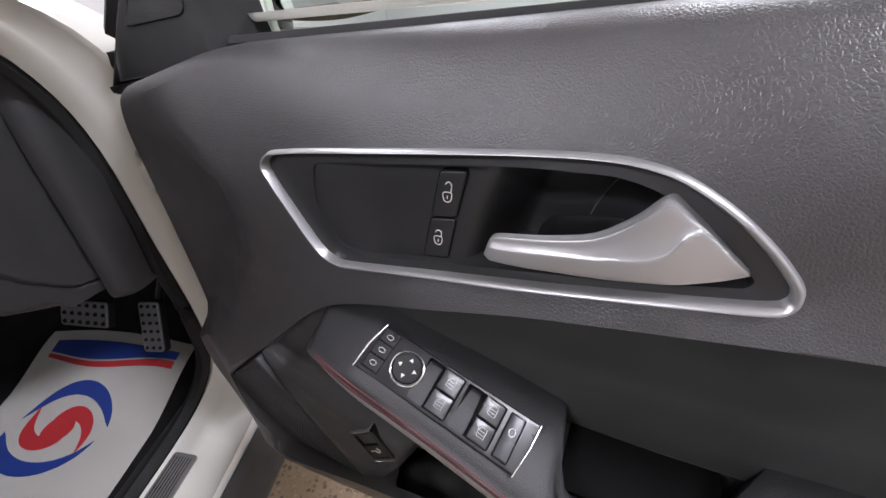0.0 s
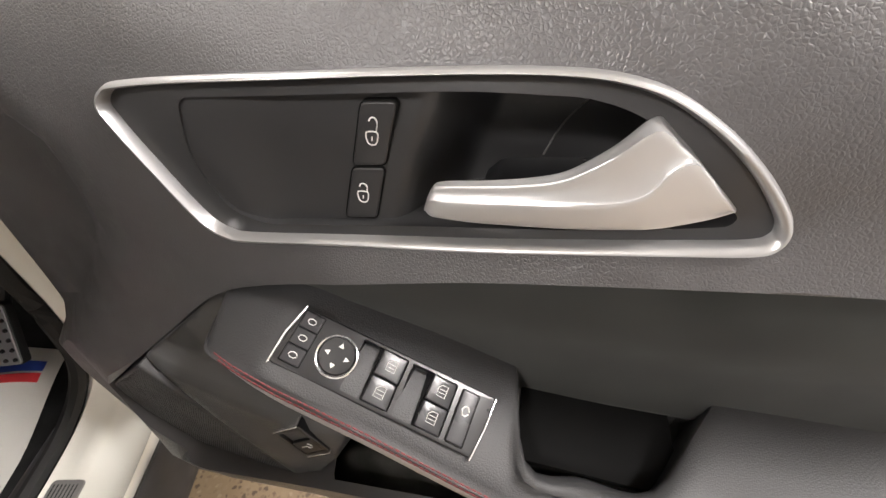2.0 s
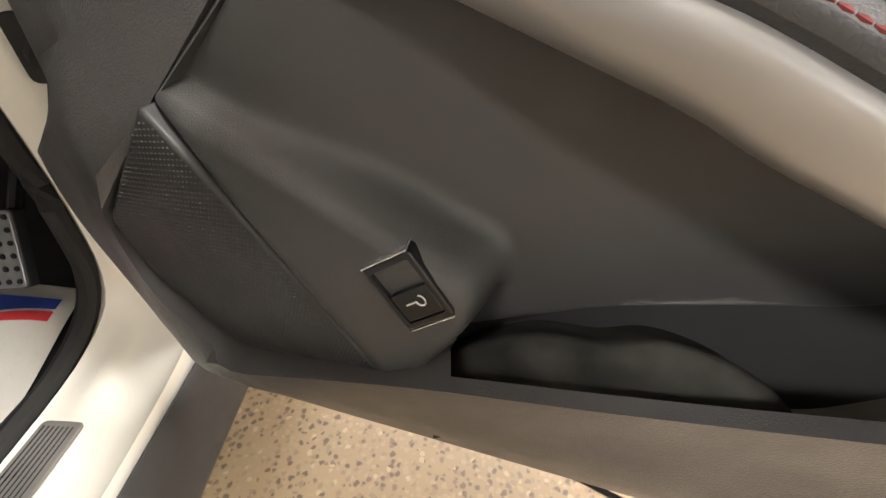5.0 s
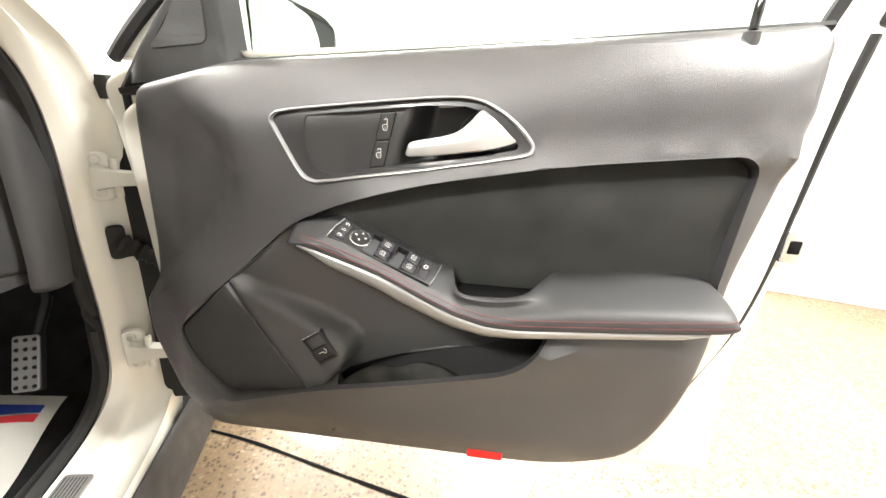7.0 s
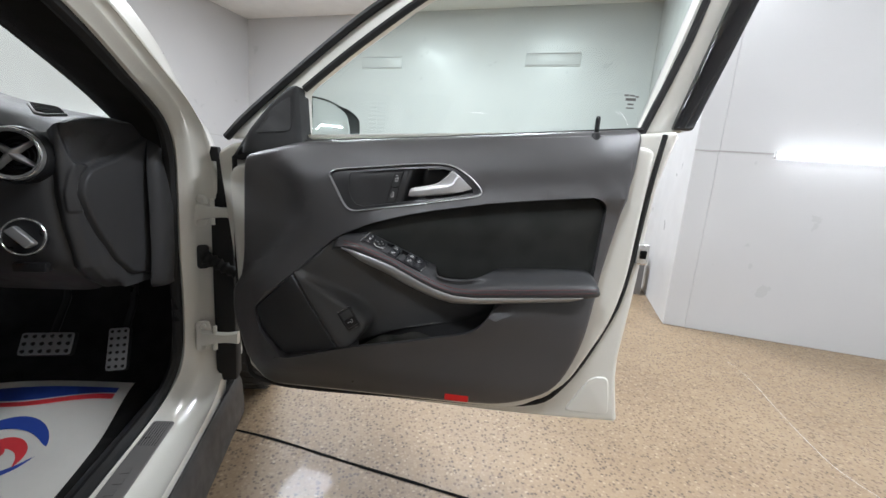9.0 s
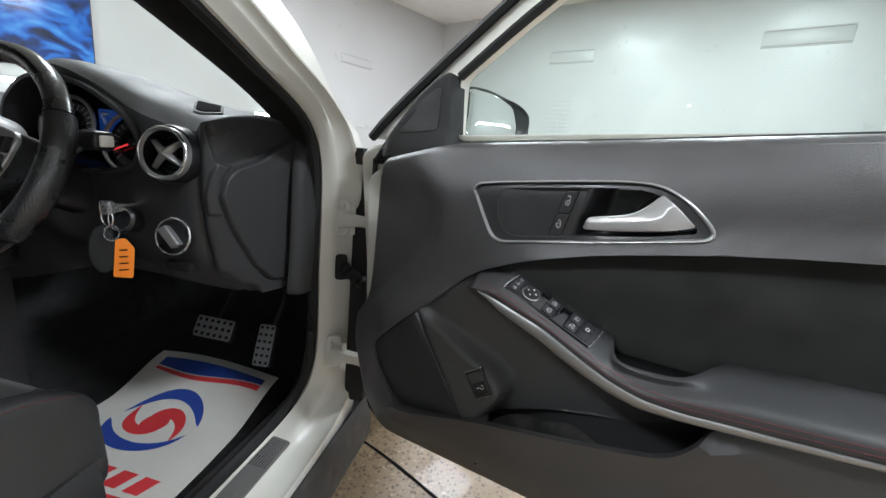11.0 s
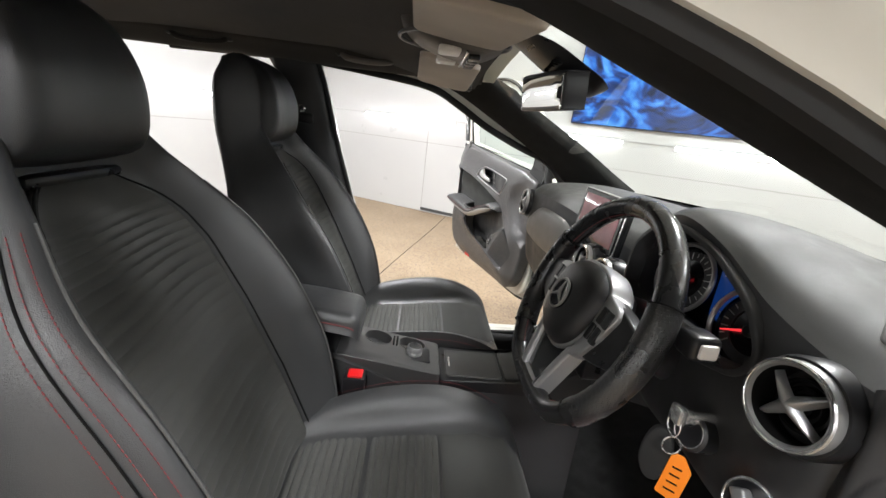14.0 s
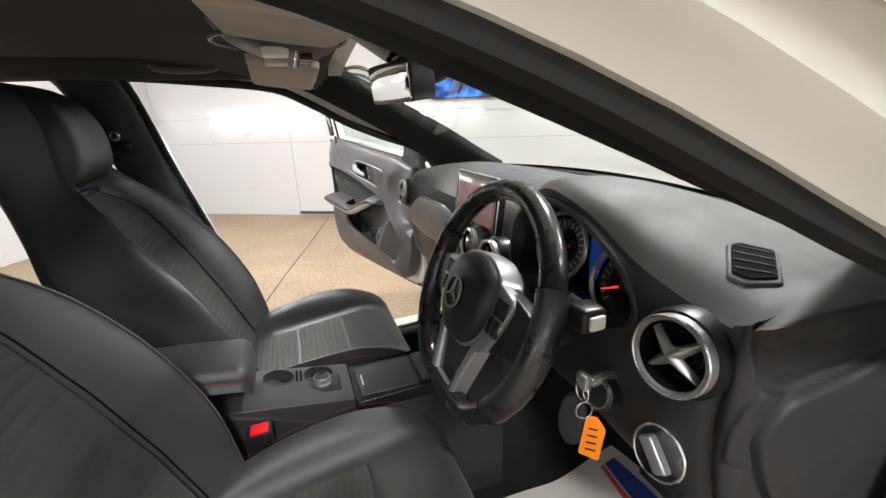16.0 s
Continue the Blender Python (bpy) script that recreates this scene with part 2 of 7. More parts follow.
def cr(pts, n=6, closed=False):
    """A smooth curve through the points, n steps a span."""
    p = np.array(pts, float)
    k = len(p)
    out = []
    for i in range(k if closed else k - 1):
        a, b, c, d = (p[(i + j) % k] if closed else p[min(max(i + j, 0), k - 1)] for j in (-1, 0, 1, 2))
        for s in np.arange(n) / n:
            out.append(0.5 * (2 * b + (c - a) * s + (2 * a - 5 * b + 4 * c - d) * s * s + (3 * b - a - 3 * c + d) * s ** 3))
    if not closed:
        out.append(p[-1])
    return np.array(out)


def rounded(pts, r, n=5):
    """A polygon with its corners rounded by r (a number, or one a corner)."""
    p = np.array(pts, float)
    k = len(p)
    rr = [r] * k if np.isscalar(r) else r
    out = []
    for i in range(k):
        a, b, c = p[i - 1], p[i], p[(i + 1) % k]
        d1, d2 = a - b, c - b
        l1, l2 = np.linalg.norm(d1), np.linalg.norm(d2)
        q = min(rr[i], l1 * 0.45, l2 * 0.45)
        s, e = b + d1 / l1 * q, b + d2 / l2 * q
        for t in np.linspace(0, 1, n):
            out.append((1 - t) ** 2 * s + 2 * t * (1 - t) * b + t * t * e)
    return np.array(out)


def rect(x0, y0, x1, y1, r=0.0, n=4):
    q = [(x0, y0), (x1, y0), (x1, y1), (x0, y1)]
    return rounded(q, r, n) if r else np.array(q, float)


def ellipse(cx, cy, a, b, n=32):
    t = np.linspace(0, 2 * math.pi, n, endpoint=False)
    return np.stack([cx + a * np.cos(t), cy + b * np.sin(t)], 1)


def area2(p):
    x, y = p[:, 0], p[:, 1]
    return 0.5 * np.sum(x * np.roll(y, -1) - y * np.roll(x, -1))


def inside(p, poly):
    x, y = p
    px, py = poly[:, 0], poly[:, 1]
    qx, qy = np.roll(px, -1), np.roll(py, -1)
    hit = ((py > y) != (qy > y)) & (x < (qx - px) * (y - py) / np.where(qy == py, 1e-12, qy - py) + px)
    return hit.sum() % 2 == 1


def offset(p, d):
    """Moves an anticlockwise outline inwards by d."""
    e = np.roll(p, -1, 0) - p
    e /= np.maximum(np.linalg.norm(e, axis=1, keepdims=True), 1e-9)
    nrm = np.stack([-e[:, 1], e[:, 0]], 1)
    m = nrm + np.roll(nrm, 1, 0)
    m /= np.maximum(np.linalg.norm(m, axis=1, keepdims=True), 0.35)
    m /= np.maximum((m * nrm).sum(1, keepdims=True), 0.6)
    return p + m * d


def fill(loops, holes, step):
    """Triangles inside the outline and outside the holes, with a net of inner points."""
    from mathutils import geometry
    vs, es = [], []
    for lp in [loops] + holes:
        k = len(vs)
        vs += [tuple(q) for q in lp]
        es += [(k + i, k + (i + 1) % len(lp)) for i in range(len(lp))]
    if step:
        lo, hi = loops.min(0), loops.max(0)
        every = [loops] + holes
        allp = np.concatenate(every)
        for i, x in enumerate(np.arange(lo[0], hi[0], step)):
            for y in np.arange(lo[1] + (i % 2) * step / 2, hi[1], step):
                if inside((x, y), loops) and not any(inside((x, y), h) for h in holes) and \
                        ((allp - (x, y)) ** 2).sum(1).min() > (step * 0.45) ** 2:
                    vs.append((x, y))
    r = geometry.delaunay_2d_cdt([Vector(v) for v in vs], es, [], 0, 1e-6)
    pts = np.array([tuple(v) for v in r[0]])
    tris = []
    for f in r[2]:
        c = pts[list(f)].mean(0)
        if inside(c, loops) and not any(inside(c, h) for h in holes):
            tris.append(tuple(f))
    return pts, tris


def pillow(poly, c0, c1, r=0.003, hf=None, step=0.0, holes=(), to=None, seg=4, bm=None, hole_depth=None):
    """A plate from height c0 to c1 over an outline in the a-b plane, its upper edge rounded by r. hf(a, b) lifts its face. to(a, b, c) sets it in place."""
    bm = bm or bmesh.new()
    to = to or (lambda a, b, c: (a, b, c))
    hf = hf or (lambda a, b: 0.0)
    poly = np.array(poly, float)
    if area2(poly) < 0:
        poly = poly[::-1]
    holes = [np.array(h, float) for h in holes]
    rings = [[(a, b, c0) for a, b in poly]]
    for k in range(seg + 1):
        th = math.pi / 2 * k / seg
        q = offset(poly, r * (1 - math.cos(th)))
        rings.append([(a, b, c1 - r * (1 - math.sin(th)) + hf(a, b)) for a, b in q])
    vr = [[bm.verts.new(to(*p)) for p in ring] for ring in rings]
    n = len(poly)
    for a, b in zip(vr, vr[1:]):
        for i in range(n):
            bm.faces.new((a[i], a[(i + 1) % n], b[(i + 1) % n], b[i]))
    last = np.array([p[:2] for p in rings[-1]])
    pts, tris = fill(last, holes, step)
    vv = [bm.verts.new(to(a, b, c1 + hf(a, b))) for a, b in pts]
    for t in tris:
        bm.faces.new([vv[i] for i in t])
    for h in holes:
        at_ = hole_depth if callable(hole_depth) else (lambda a, b: hole_depth if hole_depth is not None else c0)
        up = [bm.verts.new(to(a, b, c1 + hf(a, b))) for a, b in h]
        dn = [bm.verts.new(to(a, b, at_(a, b))) for a, b in h]
        for i in range(len(h)):
            bm.faces.new((up[i], up[(i + 1) % len(h)], dn[(i + 1) % len(h)], dn[i]))
    bmesh.ops.remove_doubles(bm, verts=bm.verts, dist=1e-5)
    return bm


def box(x0, y0, z0, x1, y1, z1, r=0.0, seg=2, to=None, bm=None):
    bm2 = bmesh.new()
    bmesh.ops.create_cube(bm2, size=1.0)
    for v in bm2.verts:
        v.co = (x0 + (x1 - x0) * (v.co.x + 0.5), y0 + (y1 - y0) * (v.co.y + 0.5), z0 + (z1 - z0) * (v.co.z + 0.5))
    if r:
        bmesh.ops.bevel(bm2, geom=list(bm2.edges), offset=r, segments=seg, affect="EDGES", profile=0.5)
    if to:
        for v in bm2.verts:
            v.co = to(*v.co)
    return join(bm, bm2)


def join(bm, other):
    if bm is None:
        return other
    me = bpy.data.meshes.new("tmp")
    other.to_mesh(me)
    bm.from_mesh(me)
    bpy.data.meshes.remove(me)
    other.free()
    return bm


def loft(rings, cap=True, closed=True, bm=None):
    """A skin over rings of equal length."""
    bm = bm or bmesh.new()
    vr = [[bm.verts.new(tuple(p)) for p in ring] for ring in rings]
    n = len(vr[0])
    for a, b in zip(vr, vr[1:]):
        for i in range(n if closed else n - 1):
            j = (i + 1) % n
            bm.faces.new((a[i], a[j], b[j], b[i]))
    if cap and closed:
        bm.faces.new(vr[0])
        bm.faces.new(vr[-1])
    return bm


def smooth_loft(rings, n=4, around=0, cap=True, closed=True):
    """Rings joined by smooth curves: n steps from ring to ring, `around` steps between points of a ring."""
    rings = [np.array(r, float) for r in rings]
    if around:
        rings = [cr(r, around, closed) for r in rings]
    k = len(rings[0])
    cols = [cr([r[i] for r in rings], n) for i in range(k)]
    return loft([[cols[i][j] for i in range(k)] for j in range(len(cols[0]))], cap, closed)


def tube(path, r, n=8, closed=False, flat=1.0, up=(0, 0, 1), bm=None, cap=True):
    """A round bar along a path; r is a number or one a point. flat squashes it along the second axis."""
    p = np.array(path, float)
    k = len(p)
    rr = [r] * k if np.isscalar(r) else r
    rings = []
    for i in range(k):
        t = (p[(i + 1) % k] - p[i - 1]) if closed else p[min(i + 1, k - 1)] - p[max(i - 1, 0)]
        t /= max(np.linalg.norm(t), 1e-9)
        s = np.cross(t, up)
        if np.linalg.norm(s) < 1e-3:
            s = np.cross(t, (1, 0, 0.1))
        s /= np.linalg.norm(s)
        w = np.cross(s, t)
        rings.append([p[i] + rr[i] * (s * math.cos(a) + flat * w * math.sin(a)) for a in np.linspace(0, 2 * math.pi, n, endpoint=False)])
    if closed:
        rings.append(rings[0])
    return loft(rings, cap and not closed, True, bm)


def lathe(prof, n=32, to=None, bm=None):
    """A turned body: (radius, height) pairs about the local c axis."""
    to = to or (lambda a, b, c: (a, b, c))
    rings = [[to(r * math.cos(a), r * math.sin(a), h) for a in np.linspace(0, 2 * math.pi, n, endpoint=False)] for r, h in prof]
    return loft(rings, False, True, bm)


def frame_to(o, a, b):
    """Sets local a, b, c axes at o; c is a x b."""
    o = np.array(o, float)
    a = np.array(a, float) / np.linalg.norm(a)
    c = np.cross(a, np.array(b, float))
    c /= np.linalg.norm(c)
    b = np.cross(c, a)
    return lambda x, y, z: tuple(o + a * x + b * y + c * z)


def part(name, bm, material, parent=None, label="", angle=35, kind=""):
    """One mesh object from a bmesh, under a thing or a part."""
    bmesh.ops.remove_doubles(bm, verts=bm.verts, dist=2e-6)
    bmesh.ops.recalc_face_normals(bm, faces=bm.faces)
    me = bpy.data.meshes.new(name)
    bm.to_mesh(me)
    bm.free()
    me.materials.append(material)
    me.shade_smooth()
    me.set_sharp_from_angle(angle=radians(angle))
    ob = new(name, me)
    if parent is not None:
        ob.parent = parent
    if label:
        ob["label"] = label
    if kind:
        ob["kind"] = kind
    return ob


def thing(name, label, category, m=None, group=""):
    ob = new(name)
    ob.empty_display_size = 0.05
    if m is not None:
        ob.matrix_world = m
    return tagged(ob, label, category, group)


def stitches(path, gap, length, r, normal=None):
    """Short threads laid end to end along a path."""
    bm = bmesh.new()
    p = np.array(path, float)
    d = np.r_[0, np.cumsum(np.linalg.norm(np.diff(p, axis=0), axis=1))]
    for s in np.arange(gap / 2, d[-1] - length, gap):
        a, b = (np.array([np.interp(q, d, p[:, i]) for i in range(3)]) for q in (s, s + length))
        tube([a, (a + b) / 2, b], [r * 0.5, r, r * 0.5], 5, bm=bm)
    return bm

# ---- room: turned 30 degrees to the car ----
E1, E2 = np.array([0.866, -0.5, 0]), np.array([0.5, 0.866, 0])


def room(p, q, z):
    return tuple(E1 * p + E2 * q + np.array([0, 0, z]))


P_W, Q_F, Q_R, P_B, Q_B, P_E, CEIL = -4.15, 5.94, -4.8, 2.31, 3.13, 4.9, 3.3


def wall(name, p0, q0, p1, q1, label, z0=0.0, z1=CEIL):
    return tagged(part(name, box(p0, q0, z0, p1, q1, z1, 0.004, 1, room), M_WALL), label, "wall", kind="structure")


floor = tagged(part("floor", box(P_W - 0.1, Q_R - 0.1, -0.1, P_E + 0.1, Q_F + 0.1, 0.0, to=room), M_FLOOR),
               "polished tan concrete floor with exposed aggregate", "floor", kind="structure")
tagged(part("ceiling", box(P_W - 0.1, Q_R - 0.1, CEIL, P_E + 0.1, Q_F + 0.1, CEIL + 0.1, to=room), M_CEIL),
       "plain white painted ceiling", "ceiling", kind="structure")
wall("wall_west", P_W - 0.15, Q_R - 0.15, P_W, Q_F + 0.15, "white smooth wall with a large screen")
wall("wall_north", P_W, Q_F, P_B, Q_F + 0.15, "white wall with slotted air vents")
wall("wall_block_side", P_B, Q_B, P_B + 0.15, Q_F + 0.15, "white side wall of a boxed-out corner")
wall("wall_block_front", P_B + 0.15, Q_B, P_E + 0.15, Q_B + 0.15, "white panelled wall with a light strip")
# the east wall is unseen; its distance is chosen for bounce light
wall("wall_east", P_E, Q_R, P_E + 0.15, Q_B, "plain white wall")
wall("wall_south", P_W, Q_R - 0.15, P_E + 0.15, Q_R, "white panelled wall behind the car")


def trim_bar(p0, q0, z0, p1, q1, z1, material, label):
    return tagged(part("trim", box(p0, q0, z0, p1, q1, z1, to=room), material), label, "trim", kind="structure")


# panel joints and slots in the walls
trim_bar(P_W, -5, 0.985, P_W + 0.004, Q_F, 0.993, M_PLASTER, "thin horizontal wall panel joint")
trim_bar(P_W, Q_R, 0.985, P_E, Q_R + 0.004, 0.993, M_PLASTER, "thin horizontal wall panel joint")
trim_bar(P_B, Q_B - 0.004, 1.292, P_B + 0.47, Q_B, 1.302, M_PLASTER, "thin horizontal wall panel joint")
trim_bar(P_B + 2.2, Q_B - 0.003, 0.0, P_B + 2.206, Q_B, 1.29, M_PLASTER, "thin upright wall panel joint")
for q in (-2.82, -1.95):
    trim_bar(P_W, q, 0.05, P_W + 0.004, q + 0.008, 1.16, M_PLASTER, "thin upright joint of a wall hatch")
trim_bar(P_W, -2.82, 0.02, P_W + 0.012, -1.95, 0.06, M_WALLDK, "dark gap below a wall hatch")


trim_bar(P_W, Q_R + 0.012, 1.306, P_W + 0.010, Q_F, 1.312, M_PLASTER, "thin cable trunking along the wall")
trim_bar(P_W + 0.012, Q_R, 1.306, P_E, Q_R + 0.010, 1.312, M_PLASTER, "thin cable trunking along the wall")


def led_strip(p0, q0, p1, q1):
    d = np.array(room(p1, q1, 0)) - np.array(room(p0, q0, 0))
    ln_ = float(np.linalg.norm(d))
    ob = thing("light_strip", "lit white tube light fixed to the wall", "lamp", pose(*room(p0, q0, 1.29), 0, 0, math.degrees(math.atan2(d[1], d[0]))), "tube lights along the walls")
    part("base", box(0, -0.012, -0.025, ln_, 0.012, 0.025, 0.004), M_WALL, ob)
    part("tube", box(0.01, -0.03, -0.02, ln_ - 0.01, 0.03, 0.02, 0.012, 3), M_LED, ob, "glowing diffuser")


for a, b in ((-3.9, -2.4), (-1.2, -0.27), (0.25, 1.9), (2.5, 4.0)):
    led_strip(P_W + 0.02, a, P_W + 0.02, b)
for a, b in ((-3.9, -2.75), (-2.5, -1.6), (-0.6, 0.6), (1.5, 2.7)):
    led_strip(a, Q_R + 0.02, b, Q_R + 0.02)
for a, b in ((2.78, 3.9),):
    led_strip(a, Q_B - 0.02, b, Q_B - 0.02)
# unseen tubes, added on the east wall for side light into the cabin
for a, b in ((-4.4, -2.7), (-2.4, -0.7), (-0.4, 1.3), (1.6, 2.9)):
    led_strip(P_E - 0.02, a, P_E - 0.02, b)


def wall_vent(o, along, w, h):
    t = np.array(along)
    ob = thing("wall_vent", "white slotted air vent in the wall", "vent", pose(*o, 0, 0, math.degrees(math.atan2(t[1], t[0]))), "vents high on the walls")
    part("plate", box(0, -0.008, 0, w, 0.004, h, 0.003), M_WALL, ob)
    for z in (0.012, h - 0.02):
        part("slot", box(0.01, -0.012, z, w - 0.01, -0.007, z + 0.009), M_PLASTER, ob, "dark slot")


wall_vent(room(-1.91, Q_F, 2.5), E1, 0.68, 0.18)
wall_vent(room(0.66, Q_F, 2.53), E1, 0.74, 0.18)
wall_vent(room(P_W, 3.8, 2.2), E2, 0.58, 0.14)
for k in range(2):
    ob = thing("grille_stack", "small white louvred wall grille", "vent", pose(*room(-1.75 + 0.16 * k, Q_F, 1.48), 0, 0, -30), "wall grilles")
    for j in range(9):
        part("slat", box(0, -0.008, 0.062 * j, 0.13, 0.0, 0.062 * j + 0.03, 0.002, 1), M_WALL, ob)

tv = thing("wall_screen", "large wall-mounted screen showing a blue abstract picture", "television", pose(*room(P_W, -0.88, 1.455), 0, 0, 60))
part("casing", box(-0.01, -0.05, -0.01, 1.82, 0.0, 1.01, 0.006), M_SATIN, tv)
part("display", box(0.0, -0.054, 0.0, 1.81, -0.051, 1.0), M_TV, tv, "glowing blue display")

# added ceiling lights: unseen, placed to brighten the cabin and door trim
for p, q in ((-1.35, -2.1), (0.8, -2.4), (-1.35, 1.1), (3.1, 0.9), (-1.35, 3.8), (0.9, 3.8)):
    ob = thing("ceiling_light", "bright white square ceiling panel light", "lamp", pose(*room(p, q, CEIL), 0, 0, -30), "ceiling panel lights")
    part("frame", box(-0.32, -0.32, -0.03, 0.32, 0.32, 0.0, 0.005), M_WALL, ob)
    part("diffuser", box(-0.29, -0.29, -0.036, 0.29, 0.29, -0.031), M_PANEL, ob, "glowing diffuser")
    la = bpy.data.lights.new("panel_lamp", "AREA")
    la.energy, la.size, la.color = LAMP, 0.58, (1.0, 0.985, 0.965)
    lo = new("panel_lamp", la)
    lo.matrix_world = pose(*room(p, q, CEIL - 0.04), 0, 0, -30)

fb_ = thing("floor_box", "small dark grey metal box standing by the wall", "box", pose(*room(2.20, 4.02, 0.0), 0, 0, -30))
part("case", box(-0.06, -0.10, 0.0, 0.06, 0.10, 0.34, 0.008), M_GREY, fb_)
part("lid", box(-0.065, -0.105, 0.34, 0.065, 0.105, 0.365, 0.006), M_SATIN, fb_, "black lid")

# sawn joint and marks in the floor
def floor_line(pts, w=0.006):
    bm = bmesh.new()
    p = cr(pts, 8)
    a, b = [], []
    for i in range(len(p)):
        t = p[min(i + 1, len(p) - 1)] - p[max(i - 1, 0)]
        t /= np.linalg.norm(t)
        k = w * (0.7 + 0.5 * random.random())
        a.append(bm.verts.new((p[i][0] - t[1] * k / 2, p[i][1] + t[0] * k / 2, 0.0015)))
        b.append(bm.verts.new((p[i][0] + t[1] * k / 2, p[i][1] - t[0] * k / 2, 0.0015)))
    for i in range(len(p) - 1):
        bm.faces.new((a[i], a[i + 1], b[i + 1], b[i]))
    return tagged(part("trim", bm, M_DARKVOID), "dark sawn joint in the concrete floor", "floor joint", kind="structure")


floor_line([(0.4, 0.72), (0.87, 0.54), (1.29, 0.307), (1.75, 0.05), (2.3, -0.25), (3.4, -0.9)], 0.012)
floor_line([(-5.6, 0.2), (-4.0, -0.2), (-2.5, -0.62), (-1.0, -1.0)], 0.008)

crack = floor_line([(3.52, 0.95), (3.45, 0.74), (3.30, 0.47), (3.17, 0.22), (3.10, 0.02), (3.12, -0.3)], 0.0022)
crack.data.materials[0] = M_WALL
crack["label"] = "thin pale filled crack in the concrete floor"

# ---- driver's door: built along u (hinge to latch), v (into the cabin), z ----
DOOR_M = pose(0.85, 0.295, 0, 0, 0, -17)


def dv(u, z, v):
    return (u, -v, z)


def sm(x, a, b):
    t = min(1.0, max(0.0, (x - a) / (b - a)))
    return t * t * (3 - 2 * t)


OUT = rounded([(0.168, 1.037), (0.31, 1.078), (0.63, 1.109), (1.082, 1.158), (1.088, 1.14), (1.06, 0.985), (1.027, 0.81), (1.0, 0.647), (0.955, 0.54),
               (0.842, 0.474), (0.7, 0.468), (0.236, 0.462), (0.185, 0.52), (0.148, 0.64), (0.146, 0.69), (0.162, 0.78), (0.166, 1.0)],
              [0.02, 0.03, 0.2, 0.012, 0.012, 0.1, 0.1, 0.1, 0.1, 0.1, 0.05, 0.08, 0.06, 0.03, 0.03, 0.08, 0.02], 6)
INNER = rounded([(0.212, 0.672), (0.31, 0.768), (0.408, 0.862), (0.5, 0.906), (0.603, 0.937), (0.78, 0.974), (0.99, 1.001), (1.019, 0.985), (1.012, 0.84), (1.006, 0.79),
                 (0.93, 0.79), (0.80, 0.745), (0.755, 0.672), (0.60, 0.634), (0.455, 0.604), (0.285, 0.552), (0.226, 0.62)],
                [0.02, 0.01, 0.03, 0.05, 0.05, 0.1, 0.02, 0.02, 0.01, 0.02, 0.05, 0.06, 0.05, 0.05, 0.05, 0.03, 0.04], 5)
BZ_OUT = [(0.3885, 1.0035), (0.3895, 1.010), (0.3945, 1.0155), (0.4027, 1.0190), (0.4384, 1.0250), (0.5034, 1.0337), (0.559, 1.0410), (0.6073, 1.0466), (0.638, 1.0489), (0.657, 1.0485), (0.673, 1.0456), (0.689, 1.0391),
          (0.7054, 1.0297), (0.7215, 1.0174), (0.7335, 1.0058), (0.7398, 0.9977), (0.7414, 0.9908), (0.7386, 0.9850), (0.730, 0.9806), (0.699, 0.9738), (0.619, 0.9573), (0.517, 0.9367), (0.4570, 0.9252), (0.4430, 0.9254), (0.4330, 0.9295), (0.4253, 0.9375), (0.4163, 0.9524), (0.4035, 0.9762), (0.3935, 0.9950)]
BZ_W = [0.0042, 0.0042, 0.0042, 0.0042, 0.004, 0.0039, 0.0038, 0.0038, 0.0040, 0.0044, 0.0048, 0.0052, 0.0056, 0.0062, 0.0066, 0.0066, 0.0062, 0.0054, 0.0048, 0.0044, 0.0042, 0.0044, 0.0048, 0.0050, 0.0052, 0.0050, 0.0046, 0.0044, 0.0042]
BZO = cr(BZ_OUT, 4, True)
BZI = BZO[::-1] if area2(BZO) < 0 else BZO
BZI = BZI + 0.86 * (offset(BZI, 1.0) - BZI) * (cr([(w, 0) for w in BZ_W], 4, True)[:, :1][::-1 if area2(BZO) < 0 else 1])
BZI = BZI[::-1] if area2(BZO) < 0 else BZI
BEZEL = BZO[::-1] if area2(BZO) < 0 else BZO


def panel_h(u, z):
    """Relief of the main door skin."""
    h = 0.0
    h -= 4.4 * max(0.0, z - 0.1 * u - 0.945) ** 2
    edge = np.interp(z, [0.46, 0.69, 0.78, 0.885, 0.935, 0.98, 1.011, 1.06], [0.10, 0.12, 0.235, 0.314, 0.33, 0.318, 0.282, 0.2])
    h -= 0.026 * (1 - sm(u, edge - 0.03, edge + 0.01)) * (1 - 0.7 * sm(z, 0.97, 1.06))
    zs = float(np.interp(u, [0.408, 0.5, 0.603, 0.78, 0.99], [0.862, 0.906, 0.937, 0.974, 1.001]))
    h += 0.013 * math.exp(-((z - zs - 0.002) / 0.015) ** 2) * sm(u, 0.42, 0.54)
    h -= 0.03 * (1 - sm(z, 0.44, 0.55))
    h -= 0.02 * sm(u, 0.98, 1.08)
    h += 0.024 * (1 - sm(z, 0.70, 0.85)) * sm(u, 0.17, 0.25)
    rim = 0.552 + (u - 0.285) * 0.306
    if z < rim + 0.015:
        h += 0.014 * math.exp(-(max(0.0, rim - z) / 0.05) ** 2) * sm(u, 0.2, 0.32) * (1 - sm(u, 0.78, 0.95))
    return h


def lip_v(u, z):
    """How deep the panel's openings reach: only a thin lip along the pocket's rim."""
    if u > 0.47 and z < 0.552 + (u - 0.285) * 0.306 + 0.025:
        return 0.158 + panel_h(u, z) - 0.012
    return 0.10


